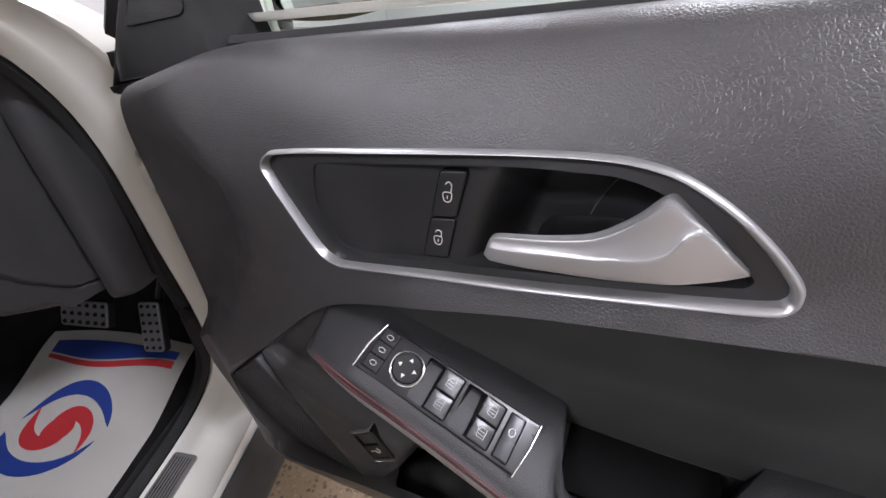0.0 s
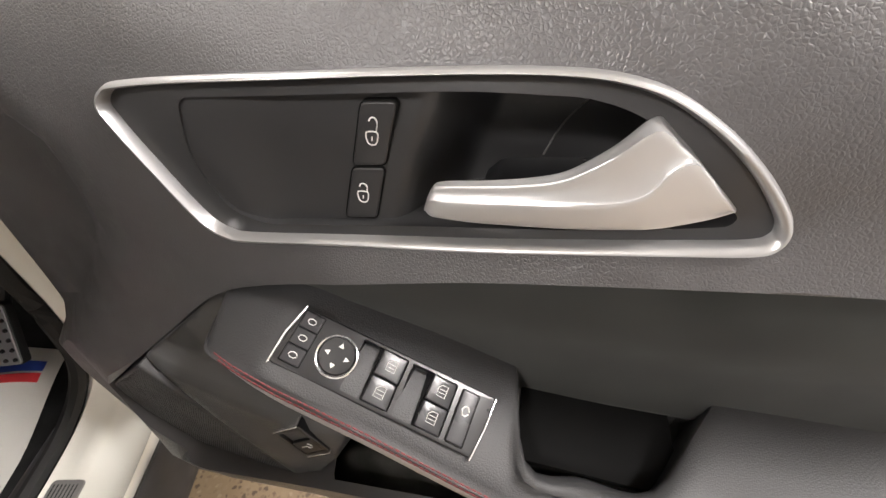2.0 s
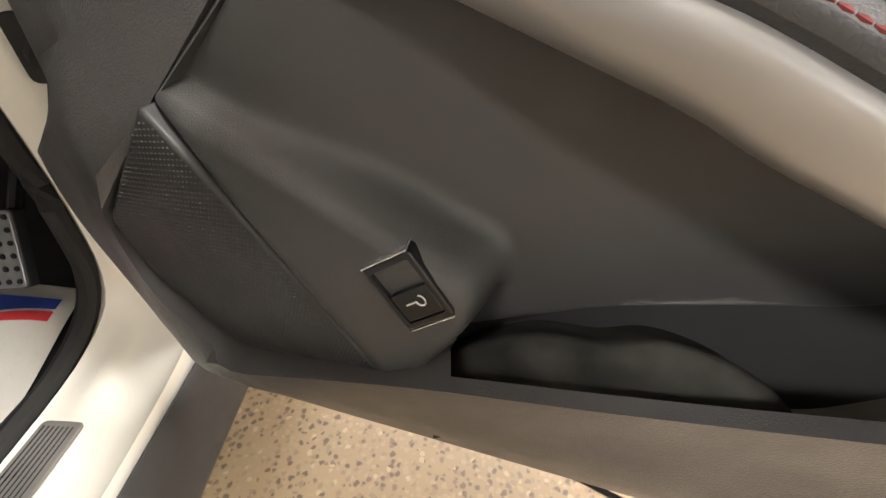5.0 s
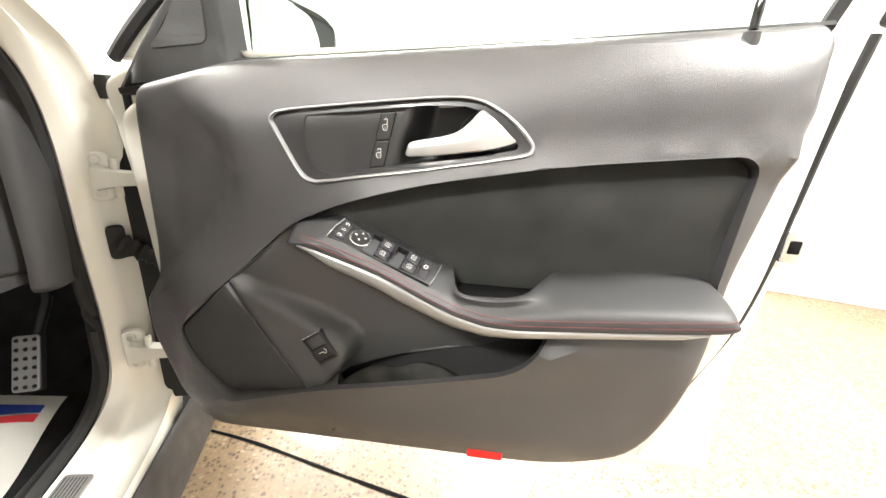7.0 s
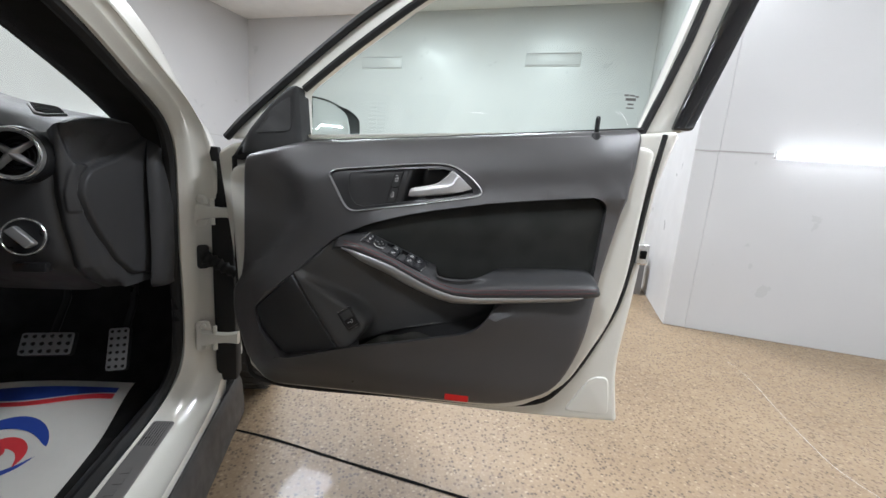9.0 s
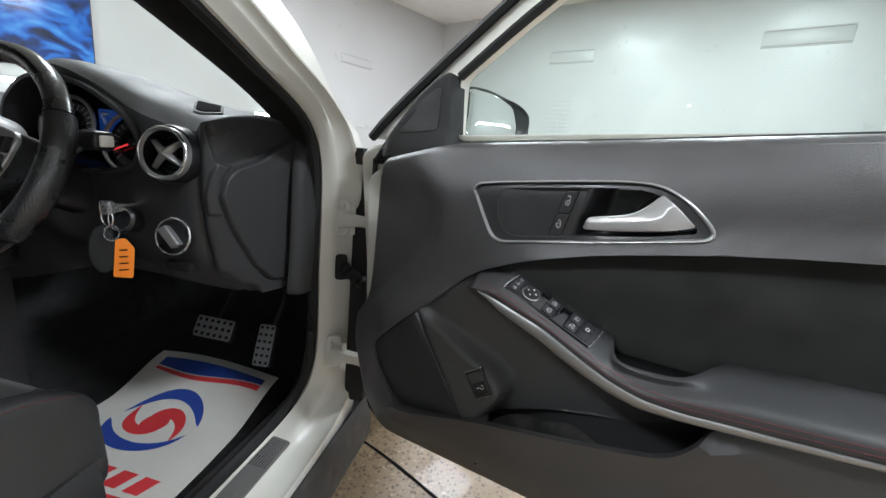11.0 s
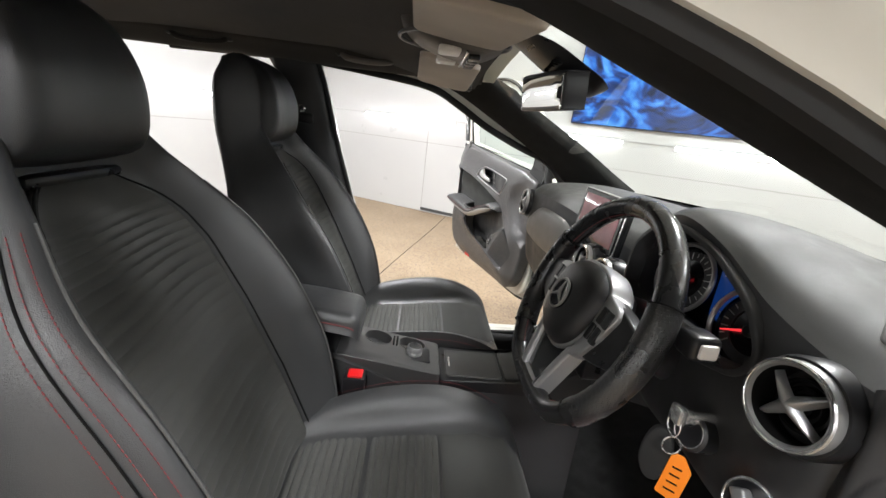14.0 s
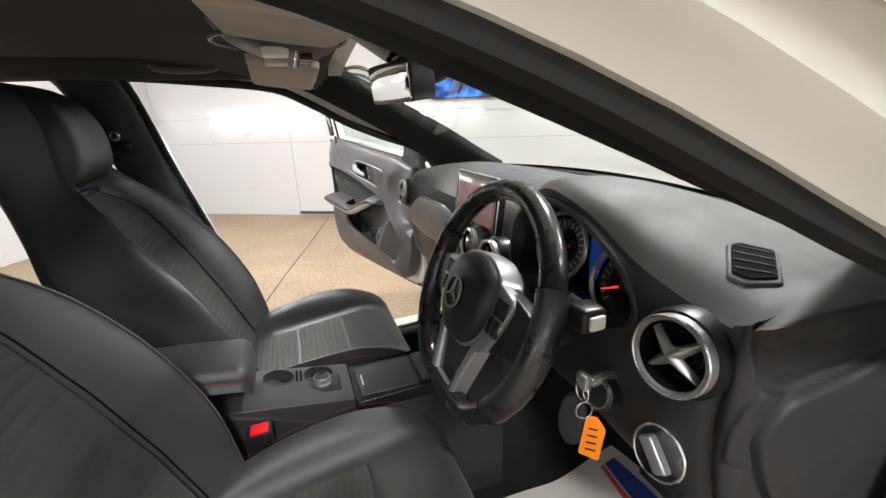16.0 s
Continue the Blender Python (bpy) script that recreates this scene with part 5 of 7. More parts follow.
# ---- dashboard ----
dash = thing("dashboard", "dark soft-skinned dashboard with silver air vents", "dashboard")
SECT = {  # x: profile of (y, z) from the windscreen down to the knees
    0.722: [(0.40, 1.058), (0.34, 1.080), (0.29, 1.086), (0.25, 1.088), (0.225, 1.088), (0.20, 1.086), (0.27, 0.97), (0.28, 0.92), (0.28, 0.86), (0.28, 0.78), (0.28, 0.72), (0.30, 0.69)],
    0.703: [(0.41, 1.060), (0.31, 1.086), (0.23, 1.090), (0.17, 1.090), (0.135, 1.088), (0.115, 1.084), (0.19, 1.0), (0.21, 0.94), (0.21, 0.88), (0.21, 0.80), (0.21, 0.73), (0.25, 0.69)],
    0.695: [(0.415, 1.060), (0.315, 1.087), (0.22, 1.091), (0.14, 1.090), (0.085, 1.086), (0.060, 1.079), (0.15, 1.0), (0.17, 0.94), (0.17, 0.88), (0.17, 0.80), (0.18, 0.73), (0.24, 0.69)],
    0.687: [(0.42, 1.06), (0.32, 1.088), (0.20, 1.093), (0.12, 1.090), (0.05, 1.083), (0.024, 1.076), (0.11, 1.0), (0.125, 0.94), (0.125, 0.88), (0.13, 0.80), (0.15, 0.73), (0.22, 0.69)],
    0.674: [(0.425, 1.062), (0.322, 1.090), (0.205, 1.095), (0.12, 1.091), (0.05, 1.082), (0.012, 1.069), (0.06, 1.0), (0.08, 0.94), (0.08, 0.88), (0.09, 0.80), (0.12, 0.73), (0.20, 0.69)],
    0.63: [(0.44, 1.065), (0.33, 1.095), (0.22, 1.10), (0.12, 1.094), (0.06, 1.078), (0.025, 1.05), (0.012, 1.0), (0.015, 0.93), (0.02, 0.86), (0.045, 0.77), (0.15, 0.69)],
    0.50: [(0.48, 1.07), (0.35, 1.10), (0.22, 1.118), (0.12, 1.118), (0.055, 1.105), (0.03, 1.075), (0.02, 1.0), (0.02, 0.93), (0.025, 0.86), (0.045, 0.77), (0.15, 0.69)],
    0.40: [(0.50, 1.07), (0.36, 1.105), (0.22, 1.142), (0.12, 1.152), (0.05, 1.145), (0.025, 1.125), (0.03, 1.06), (0.03, 0.94), (0.035, 0.86), (0.055, 0.77), (0.16, 0.69)],
    0.30: [(0.52, 1.07), (0.37, 1.105), (0.22, 1.148), (0.12, 1.165), (0.05, 1.165), (0.02, 1.15), (0.03, 1.06), (0.03, 0.94), (0.035, 0.86), (0.055, 0.77), (0.16, 0.69)],
    0.20: [(0.53, 1.07), (0.38, 1.10), (0.24, 1.128), (0.14, 1.138), (0.07, 1.135), (0.045, 1.115), (0.045, 1.05), (0.04, 0.94), (0.045, 0.86), (0.065, 0.77), (0.16, 0.68)],
    0.12: [(0.54, 1.07), (0.38, 1.092), (0.26, 1.098), (0.17, 1.088), (0.10, 1.065), (0.075, 1.03), (0.06, 0.99), (0.03, 0.93), (0.02, 0.86), (0.03, 0.77), (0.10, 0.66)],
    0.0: [(0.545, 1.07), (0.38, 1.09), (0.26, 1.092), (0.17, 1.075), (0.11, 1.05), (0.08, 1.02), (0.05, 0.98), (0.0, 0.92), (-0.01, 0.84), (0.0, 0.75), (0.05, 0.64)],
    -0.14: [(0.54, 1.07), (0.38, 1.09), (0.26, 1.094), (0.17, 1.078), (0.11, 1.055), (0.08, 1.025), (0.05, 0.98), (0.02, 0.92), (0.02, 0.84), (0.03, 0.75), (0.10, 0.64)],
    -0.30: [(0.52, 1.07), (0.38, 1.092), (0.26, 1.098), (0.15, 1.09), (0.07, 1.075), (0.03, 1.05), (0.02, 0.98), (0.01, 0.91), (0.02, 0.84), (0.04, 0.74), (0.14, 0.64)],
    -0.50: [(0.48, 1.07), (0.36, 1.092), (0.24, 1.098), (0.13, 1.09), (0.05, 1.075), (0.02, 1.05), (0.01, 0.98), (0.01, 0.91), (0.02, 0.84), (0.045, 0.74), (0.14, 0.66)],
    -0.60: [(0.44, 1.065), (0.33, 1.092), (0.22, 1.096), (0.12, 1.09), (0.055, 1.075), (0.025, 1.05), (0.012, 1.0), (0.015, 0.93), (0.02, 0.86), (0.045, 0.77), (0.15, 0.69)],
    -0.72: [(0.40, 1.055), (0.30, 1.075), (0.22, 1.07), (0.18, 1.05), (0.18, 1.02), (0.18, 0.97), (0.18, 0.92), (0.18, 0.86), (0.19, 0.78), (0.20, 0.72), (0.27, 0.69)]}
HOLE = rounded([(0.175, 0.985), (0.185, 1.065), (0.24, 1.118), (0.31, 1.130), (0.395, 1.112), (0.485, 1.065), (0.518, 1.01), (0.495, 0.972), (0.42, 0.952), (0.30, 0.947), (0.205, 0.957)], 0.03, 5)


def dash_sheet(k0, k1):
    """The dash skin between two lines of its profiles, open at the instruments."""
    bm = smooth_loft([[(x, y, z) for y, z in prof[k0:k1]] for x, prof in SECT.items()], 8, 5, cap=False, closed=False)
    gone = [f for f in bm.faces if f.calc_center_median().y < 0.075 and inside((f.calc_center_median().x, f.calc_center_median().z), HOLE)]
    bmesh.ops.delete(bm, geom=gone, context="FACES")
    return bm


from mathutils.bvhtree import BVHTree
top_ = dash_sheet(0, 6)
SKIN = BVHTree.FromBMesh(top_)
part("dash_top", top_, M_DASH, dash, "dark grey grained dash top", angle=60)
part("dash_front", dash_sheet(5, 11), M_PLASTIC, dash, "black plastic lower dash", angle=60)


def dash_vent(x, y, z, parent, r=0.052, yaw=0.0):
    """A round vent: chrome ring, dark cup and a four-armed silver cross."""
    to = frame_to((x, y, z), (math.cos(yaw), math.sin(yaw), 0), (0, 0.12, 1))
    v = part("air_vent", lathe([(r + 0.012, -0.03), (r + 0.012, -0.004), (r + 0.009, 0.003), (r + 0.004, 0.003)], 40, to), M_SATIN, parent, "round air vent")
    part("vent_ring", lathe([(r + 0.006, 0.002), (r + 0.006, 0.014), (r + 0.004, 0.018), (r + 0.000, 0.0175), (r - 0.002, 0.013)], 48, to), M_SILVER, v, "satin chrome ring")
    part("ring_edge", tube([to((r + 0.004) * math.cos(a), (r + 0.004) * math.sin(a), 0.0165) for a in np.linspace(0, 2 * math.pi, 48, endpoint=False)], 0.0024, 6, True, up=(0, 1, 0.1)), M_CHROME, v, "bright ring edge")
    part("vent_cup", lathe([(0.0, -0.045), (r * 0.7, -0.045), (r - 0.003, -0.02), (r - 0.0015, 0.013)], 40, to), M_DARKVOID, v, "dark vent throat")
    for k in range(3):
        part("vent_fin", lathe([(r * (0.3 + 0.2 * k), -0.02), (r * (0.3 + 0.2 * k), -0.008), (r * (0.3 + 0.2 * k) - 0.003, -0.008), (r * (0.3 + 0.2 * k) - 0.003, -0.02)], 32, to), M_DARKVOID, v)
    for k in range(4):
        a = math.radians(50 + 90 * k + (6 if k % 2 else -6))
        L_ = r - 0.004
        ring = []
        for s, wd, ht in ((0.0, 0.0085, 0.0175), (0.2, 0.0080, 0.0165), (0.6, 0.0060, 0.011), (1.0, 0.0042, 0.004)):
            ca, sa = math.cos(a), math.sin(a)
            ring.append([to(L_ * s * ca - w_ * sa, L_ * s * sa + w_ * ca, h_) for w_, h_ in ((-wd, ht - 0.008), (-wd * 0.35, ht), (0, ht + 0.0015), (wd * 0.35, ht), (wd, ht - 0.008))])
        part("vent_arm", smooth_loft(ring, 3, 2), M_SILVER, v, "silver cross arm")
    return v


dash_vent(0.603, -0.004, 1.004, dash, 0.043, yaw=0.10)
dash_vent(-0.603, -0.004, 1.0, dash, 0.043, yaw=-0.10)
for x in (-0.135, -0.03, 0.085):
    dash_vent(x, 0.018, 0.955, dash, 0.036)

# instrument cluster in its hood
M_DIAL = mat("dark_grey_dial", (0.035, 0.035, 0.037), 0.4)
CLU = rounded([(0.165, 0.985), (0.175, 1.07), (0.235, 1.125), (0.31, 1.138), (0.40, 1.118), (0.49, 1.07), (0.528, 1.01), (0.50, 0.965), (0.42, 0.945), (0.30, 0.94), (0.20, 0.95)], 0.03, 5)
ctl = frame_to((0, 0.018, 0), (1, 0, 0), (0, 0, 1))
clu = part("instrument_binnacle", pillow(CLU, -0.02, 0.004, 0.004, holes=[offset(CLU[::-1] if area2(CLU) < 0 else CLU, 0.009)], to=ctl, hole_depth=-0.11), M_PLASTIC, dash, "hooded instrument cluster")
part("binnacle_back", pillow(CLU, -0.115, -0.085, 0.002, to=ctl), M_DARKVOID, clu, "black cluster face")
for x, gz in ((0.275, 1.030), (0.440, 1.010)):
    to = frame_to((x, 0.078, gz), (1, 0.1, 0), (0, 0.25, 1))
    dl_ = part("gauge", lathe([(0.0, 0.0), (0.060, 0.0), (0.060, 0.003)], 40, to), M_GLOSS, clu, "round gauge")
    part("gauge_ring", tube([to(0.063 * math.cos(a), 0.063 * math.sin(a), 0.012) for a in np.linspace(0, 2 * math.pi, 40, endpoint=False)], 0.0042, 6, True, up=(0, 1, 0.2)), M_SILVER, dl_, "silver ring")
    part("gauge_band", lathe([(0.052, 0.001), (0.052, 0.0035), (0.036, 0.0035), (0.036, 0.001)], 40, to), M_DIAL, dl_, "grey scale band")
    bm = bmesh.new()
    for k in range(19):
        a = math.radians(225 - 15 * k)
        tube([to(0.050 * math.cos(a), 0.050 * math.sin(a), 0.0045), to((0.042 if k % 2 else 0.038) * math.cos(a), (0.042 if k % 2 else 0.038) * math.sin(a), 0.0045)], 0.0009, 4, bm=bm)
    part("tick_marks", bm, M_ICON, dl_, kind="stuff")
    a = math.radians(205)
    part("needle", tube([to(-0.006 * math.cos(a), -0.006 * math.sin(a), 0.009), to(0.046 * math.cos(a), 0.046 * math.sin(a), 0.009)], [0.003, 0.0012], 6), M_NEEDLE, dl_, "lit red needle")
    part("needle_cap", lathe([(0.010, 0.004), (0.010, 0.011), (0.006, 0.014), (0.0, 0.014)], 20, to), M_SATIN, dl_)
part("trip_display", pillow(rect(0.330, 0.985, 0.385, 1.075, 0.004), -0.085, -0.074, 0.001, to=ctl), M_BLUELCD, clu, "lit blue trip display")
for k, (x0, x1, z) in enumerate(((0.340, 0.355, 1.062), (0.352, 0.368, 1.000))):
    part("display_bar", pillow(rect(x0, z, x1, z + 0.004), -0.0745, -0.0732, 0.0002, to=ctl), M_ICON, clu)

# centre screen
to = frame_to((-0.068, 0.045, 1.060), (1, 0.05, 0), (0, 0.12, 1))
scr = part("centre_screen", pillow(rect(-0.115, -0.07, 0.115, 0.07, 0.010), -0.02, 0.004, 0.004, to=to), M_GLOSS, dash, "upright tablet-like screen")
part("screen_edge", tube([to(a, b, 0.0) for a, b in rect(-0.1155, -0.0705, 0.1155, 0.0705, 0.010)], 0.002, 6, True, up=(0, 1, 0)), M_CHROME, scr, "thin silver edge")
part("screen_face", pillow(rect(-0.100, -0.055, 0.100, 0.058, 0.003), 0.003, 0.0048, 0.0005, to=to), M_DARKLCD, scr, "dim reddish display")
part("screen_foot", box(-0.11, 0.05, 0.98, -0.03, 0.10, 1.03, 0.008), M_GLOSS, scr)

# passenger trim strip, edge strips and switches
strip_p = [[(x, y0 - 0.004, z0), (x, y0 - 0.016, z0 - 0.02), (x, y0 - 0.016, z1 + 0.02), (x, y0 - 0.002, z1)] for x, y0, z0, z1 in ((-0.55, 0.012, 0.965, 0.885), (-0.45, 0.012, 1.01, 0.88), (-0.35, 0.016, 1.02, 0.88), (-0.24, 0.026, 1.015, 0.885), (-0.19, 0.038, 0.99, 0.90))]
part("trim_inlay", smooth_loft(strip_p, 4, 3, closed=False), M_GREY, dash, "grey metallic trim inlay")
part("glovebox_lid", pillow(rounded([(-0.56, 0.86), (-0.19, 0.86), (-0.19, 0.70), (-0.54, 0.70)], 0.02), -0.02, 0.006, 0.006, to=frame_to((0, 0.018, 0), (1, 0, 0), (0, 0.2, 1)), step=0.05), M_PLASTIC, dash)
part("control_panel", pillow(rect(-0.13, 0.70, 0.13, 0.905, 0.015), -0.03, 0.012, 0.006, to=frame_to((0, 0.012, 0), (1, 0, 0), (0, 0.0, 1))), M_SATIN, dash, "black centre control stack")
for j in range(3):
    for k in range(6):
        part("panel_button", box(-0.105 + 0.036 * k, -0.006, 0.76 + 0.04 * j, -0.075 + 0.036 * k, 0.004, 0.785 + 0.04 * j, 0.002, 1), M_GLOSS, dash)
# top vent and right-hand pads


def on_dash(a, b, c):
    """A point of the dash top, c above the skin, a and b from the vent's middle."""
    x, y = 0.597 + 0.62 * a + 0.78 * b, 0.106 - 0.78 * a + 0.62 * b
    hit = SKIN.ray_cast(Vector((x, y, 1.6)), Vector((0, 0, -1)))[0]
    return (x, y, (hit.z if hit else 1.085) + c)


to = on_dash
HEX = [(-0.044, -0.015), (-0.034, -0.028), (0.034, -0.027), (0.045, -0.009), (0.039, 0.026), (-0.037, 0.027)]
tv_ = part("demist_vent", pillow(rounded(HEX, 0.006), -0.006, 0.004, 0.003, step=0.012, to=to), M_DASH, dash, "small six-sided demister vent")
part("vent_hole", pillow(rounded([(a * 0.84, b * 0.82) for a, b in HEX], 0.004), -0.001, 0.0062, 0.0003, step=0.012, to=to), M_DARKVOID, tv_, "black vent opening")
for k in range(4):
    q = -0.026 + 0.0158 * k
    part("slat", tube([to(q + 0.006 * k_, -0.021 + 0.041 * k_, 0.0064) for k_ in np.linspace(0, 1, 5)], 0.0014, 6), M_DASH, tv_)
# moulded end of the dash: one rounded corner, with a sunk pad above and a proud cover below
END_S = [-0.03, 0.0, 0.02, 0.05, 0.10, 0.15, 0.20, 0.24]
END_X = [0.640, 0.664, 0.678, 0.686, 0.694, 0.704, 0.720, 0.738]
END_Y = [0.012, 0.012, 0.024, 0.052, 0.10, 0.15, 0.20, 0.237]
PAD = rounded([(0.0, 1.10), (0.004, 1.045), (0.022, 0.996), (0.055, 0.987), (0.125, 1.007), (0.212, 1.062), (0.26, 1.10)], 0.012, 4)
COVER = rounded([(0.055, 0.985), (0.034, 0.962), (0.026, 0.93), (0.035, 0.892), (0.055, 0.84), (0.10, 0.775), (0.155, 0.728), (0.30, 0.70), (0.30, 1.10), (0.22, 1.064), (0.125, 1.005)], 0.012, 4)
RIDGE = rounded([(0.024, 0.996), (0.010, 0.972), (0.001, 0.935), (0.000, 0.893), (0.045, 0.893), (0.055, 0.93), (0.06, 0.988)], 0.008, 4)


def edge_distance(p, poly):
    """Distance from p to the outline, positive inside it."""
    a = np.array(poly, float)
    b = np.roll(a, -1, 0)
    t = np.clip(((p - a) * (b - a)).sum(1) / np.maximum(((b - a) ** 2).sum(1), 1e-12), 0, 1)
    d = float(np.linalg.norm(a + (b - a) * t[:, None] - p, axis=1).min())
    return d if inside(tuple(p), poly) else -d


def ease(v):
    v = min(max(v, 0.0), 1.0)
    return v * v * (3 - 2 * v)


def dash_end():
    """The end mouldings as three skins that share one rounded corner."""
    ss = np.linspace(-0.03, 0.24, 120)
    xs, ys = np.interp(ss, END_S, END_X), np.interp(ss, END_S, END_Y)
    ker = np.array([1, 2, 3, 4, 5, 4, 3, 2, 1]) / 25.0
    xs = np.convolve(np.pad(xs, 4, mode="edge"), ker, "valid")
    ys = np.convolve(np.pad(ys, 4, mode="edge"), ker, "valid")
    nx, ny = -np.gradient(ys), np.gradient(xs)
    ln = np.hypot(nx, ny)
    nx, ny = -nx / ln, -ny / ln
    grid, zone = [], {}
    for i, u in enumerate(ss):
        top = np.interp(u, [-0.03, 0.0, 0.03, 0.07, 0.1, 0.2, 0.24], [1.054, 1.069, 1.077, 1.082, 1.085, 1.087, 1.08])
        col = []
        for j, v in enumerate(np.linspace(0, 1, 130)):
            z = top + (0.70 - top) * v
            p = np.array((u, z))
            dp, dc, dr_ = edge_distance(p, PAD), edge_distance(p, COVER), edge_distance(p, RIDGE)
            h = -0.010 * ease((-0.004 - u) / 0.024) + 0.004 * ease((dr_ + 0.002) / 0.005) * (1 - ease((dc + 0.006) / 0.004))
            h += (0.0085 * ease(dc / 0.007) + 0.004 * ease(dc / 0.05)) * (dc > 0) - 0.004 * ease(1 - abs(dc + 0.001) / 0.0035)
            if dc < 0:
                h += -0.008 * ease((dp + 0.002) / 0.006) + 0.010 * ease((dp - 0.003) / 0.045)
            h -= 0.007 * ease(1 - (top - z) / 0.006) * ease((u - 0.005) / 0.02)
            drop = float(np.interp(z, [0.69, 0.73, 0.77, 0.86, 0.93], [0.14, 0.075, 0.034, 0.009, 0.0])) * (1 - ease(u / 0.16))
            col.append((xs[i] + nx[i] * h, ys[i] + ny[i] * h + drop, z))
            zone[i, j] = 1 if dp > 0 and dc < 0 else 2 if dc > 0 else 0
        end = col[-1]
        col.append((end[0] - 0.03, end[1] + 0.05, end[2] + 0.004))
        zone[i, len(col) - 1] = zone[i, len(col) - 2]
        grid.append(col)
    for k, (name, label) in enumerate((("end_panel", "dark dash end panel with a raised ridge"), ("corner_pad", "dark moulded corner pad"), ("side_cover", "dark moulded dash end cover"))):
        bm = bmesh.new()
        vs = {}
        for i in range(len(grid) - 1):
            for j in range(len(grid[0]) - 1):
                if zone[i, j] == k:
                    ids = ((i, j), (i + 1, j), (i + 1, j + 1), (i, j + 1))
                    for c in ids:
                        if c not in vs:
                            vs[c] = bm.verts.new(grid[c[0]][c[1]])
                    bm.faces.new([vs[c] for c in ids])
        part(name, bm, M_PLASTIC, dash, label, angle=60)


dash_end()
part("end_rib", smooth_loft([[(x - 0.012, y + 0.01, z), (x - 0.006, y - 0.012, z), (x + 0.018, y + 0.004, z), (x + 0.022, y + 0.05, z)] for x, y, z in ((0.742, 0.225, 1.06), (0.746, 0.20, 1.0), (0.750, 0.19, 0.88), (0.750, 0.185, 0.76), (0.745, 0.185, 0.70), (0.742, 0.20, 0.685))], 3, 3, closed=False), M_PLASTIC, dash, "narrow upright end trim", angle=60)
# light switch
to = frame_to((0.592, 0.010, 0.842), (1, 0.1, 0), (0, 0.2, 1))
ls = part("light_switch", lathe([(0.036, -0.01), (0.036, 0.004), (0.033, 0.006), (0.031, 0.005), (0.0, 0.003)], 36, to), M_SATIN, dash, "round light switch")
part("switch_ring", tube([to(0.036 * math.cos(a), 0.036 * math.sin(a), 0.004) for a in np.linspace(0, 2 * math.pi, 36, endpoint=False)], 0.0022, 6, True, up=(0, 1, 0.2)), M_CHROME, ls, "chrome ring")
part("switch_grip", pillow(rounded([(-0.026, 0.010), (-0.010, 0.022), (0.025, -0.013), (0.009, -0.024)], 0.004), 0.0, 0.018, 0.004, to=to), M_SILVER, ls, "silver turning grip")
part("brake_release", box(0.555, 0.02, 0.765, 0.615, 0.045, 0.785, 0.004), M_SATIN, dash)
# ignition lock
to = frame_to((0.482, 0.004, 0.862), (1, 0.2, 0), (0, 0.25, 1))
ig = part("ignition_lock", lathe([(0.028, -0.02), (0.028, 0.010), (0.024, 0.014), (0.018, 0.012), (0.0, 0.010)], 30, to), M_SATIN, dash, "round ignition lock")
part("lock_ring", tube([to(0.023 * math.cos(a), 0.023 * math.sin(a), 0.012) for a in np.linspace(0, 2 * math.pi, 30, endpoint=False)], 0.002, 6, True, up=(0, 1, 0.2)), M_CHROME, ig, "chrome ring")
part("column_shroud", smooth_loft([[(0.305 + a * s, y, 0.955 + b * s + (y + 0.05) * -0.35) for a, b in ((-0.05, 0.03), (0, 0.045), (0.05, 0.03), (0.06, -0.02), (0.03, -0.06), (-0.03, -0.06), (-0.06, -0.02))] for y, s in ((0.08, 1.3), (0.03, 1.15), (-0.04, 1.0), (-0.09, 0.75))], 4, 4), M_SATIN, dash, "black steering column shroud")
# stalk with a silver tip
st = part("column_stalk", tube([(0.36, -0.02, 1.005), (0.43, -0.045, 1.015), (0.49, -0.055, 1.018)], [0.012, 0.013, 0.016], 10), M_SATIN, dash, "black column stalk")
part("stalk_tip", box(0.485, -0.076, 1.000, 0.525, -0.036, 1.034, 0.008, 3), M_SATIN, st)
part("stalk_button", box(0.523, -0.068, 1.007, 0.530, -0.044, 1.027, 0.003), M_LENS, st, "pale end button")

# ---- steering wheel ----
wheel_c = (0.305, -0.124, 0.975)
sw = thing("steering_wheel", "black leather sports steering wheel with silver spokes", "steering wheel", Matrix.Translation(wheel_c))
WT = frame_to((0, 0, 0), (1, 0, 0), (0, 0.375, 0.927))


def rim_pt(a, r=0.193):
    x, y = r * math.cos(a), r * math.sin(a)
    if y < -0.168:
        y = -0.168 - (abs(y) - 0.168) * 0.35
    return x, y


def rim_piece(a0, a1, material, rad, nm, lab):
    aa = np.linspace(math.radians(a0), math.radians(a1), max(6, int(abs(a1 - a0) / 5)))
    part(nm, tube([WT(*rim_pt(a), 0.0) for a in aa], rad, 12, up=tuple(WT(0, 0, 1)), flat=1.15), material, sw, lab)


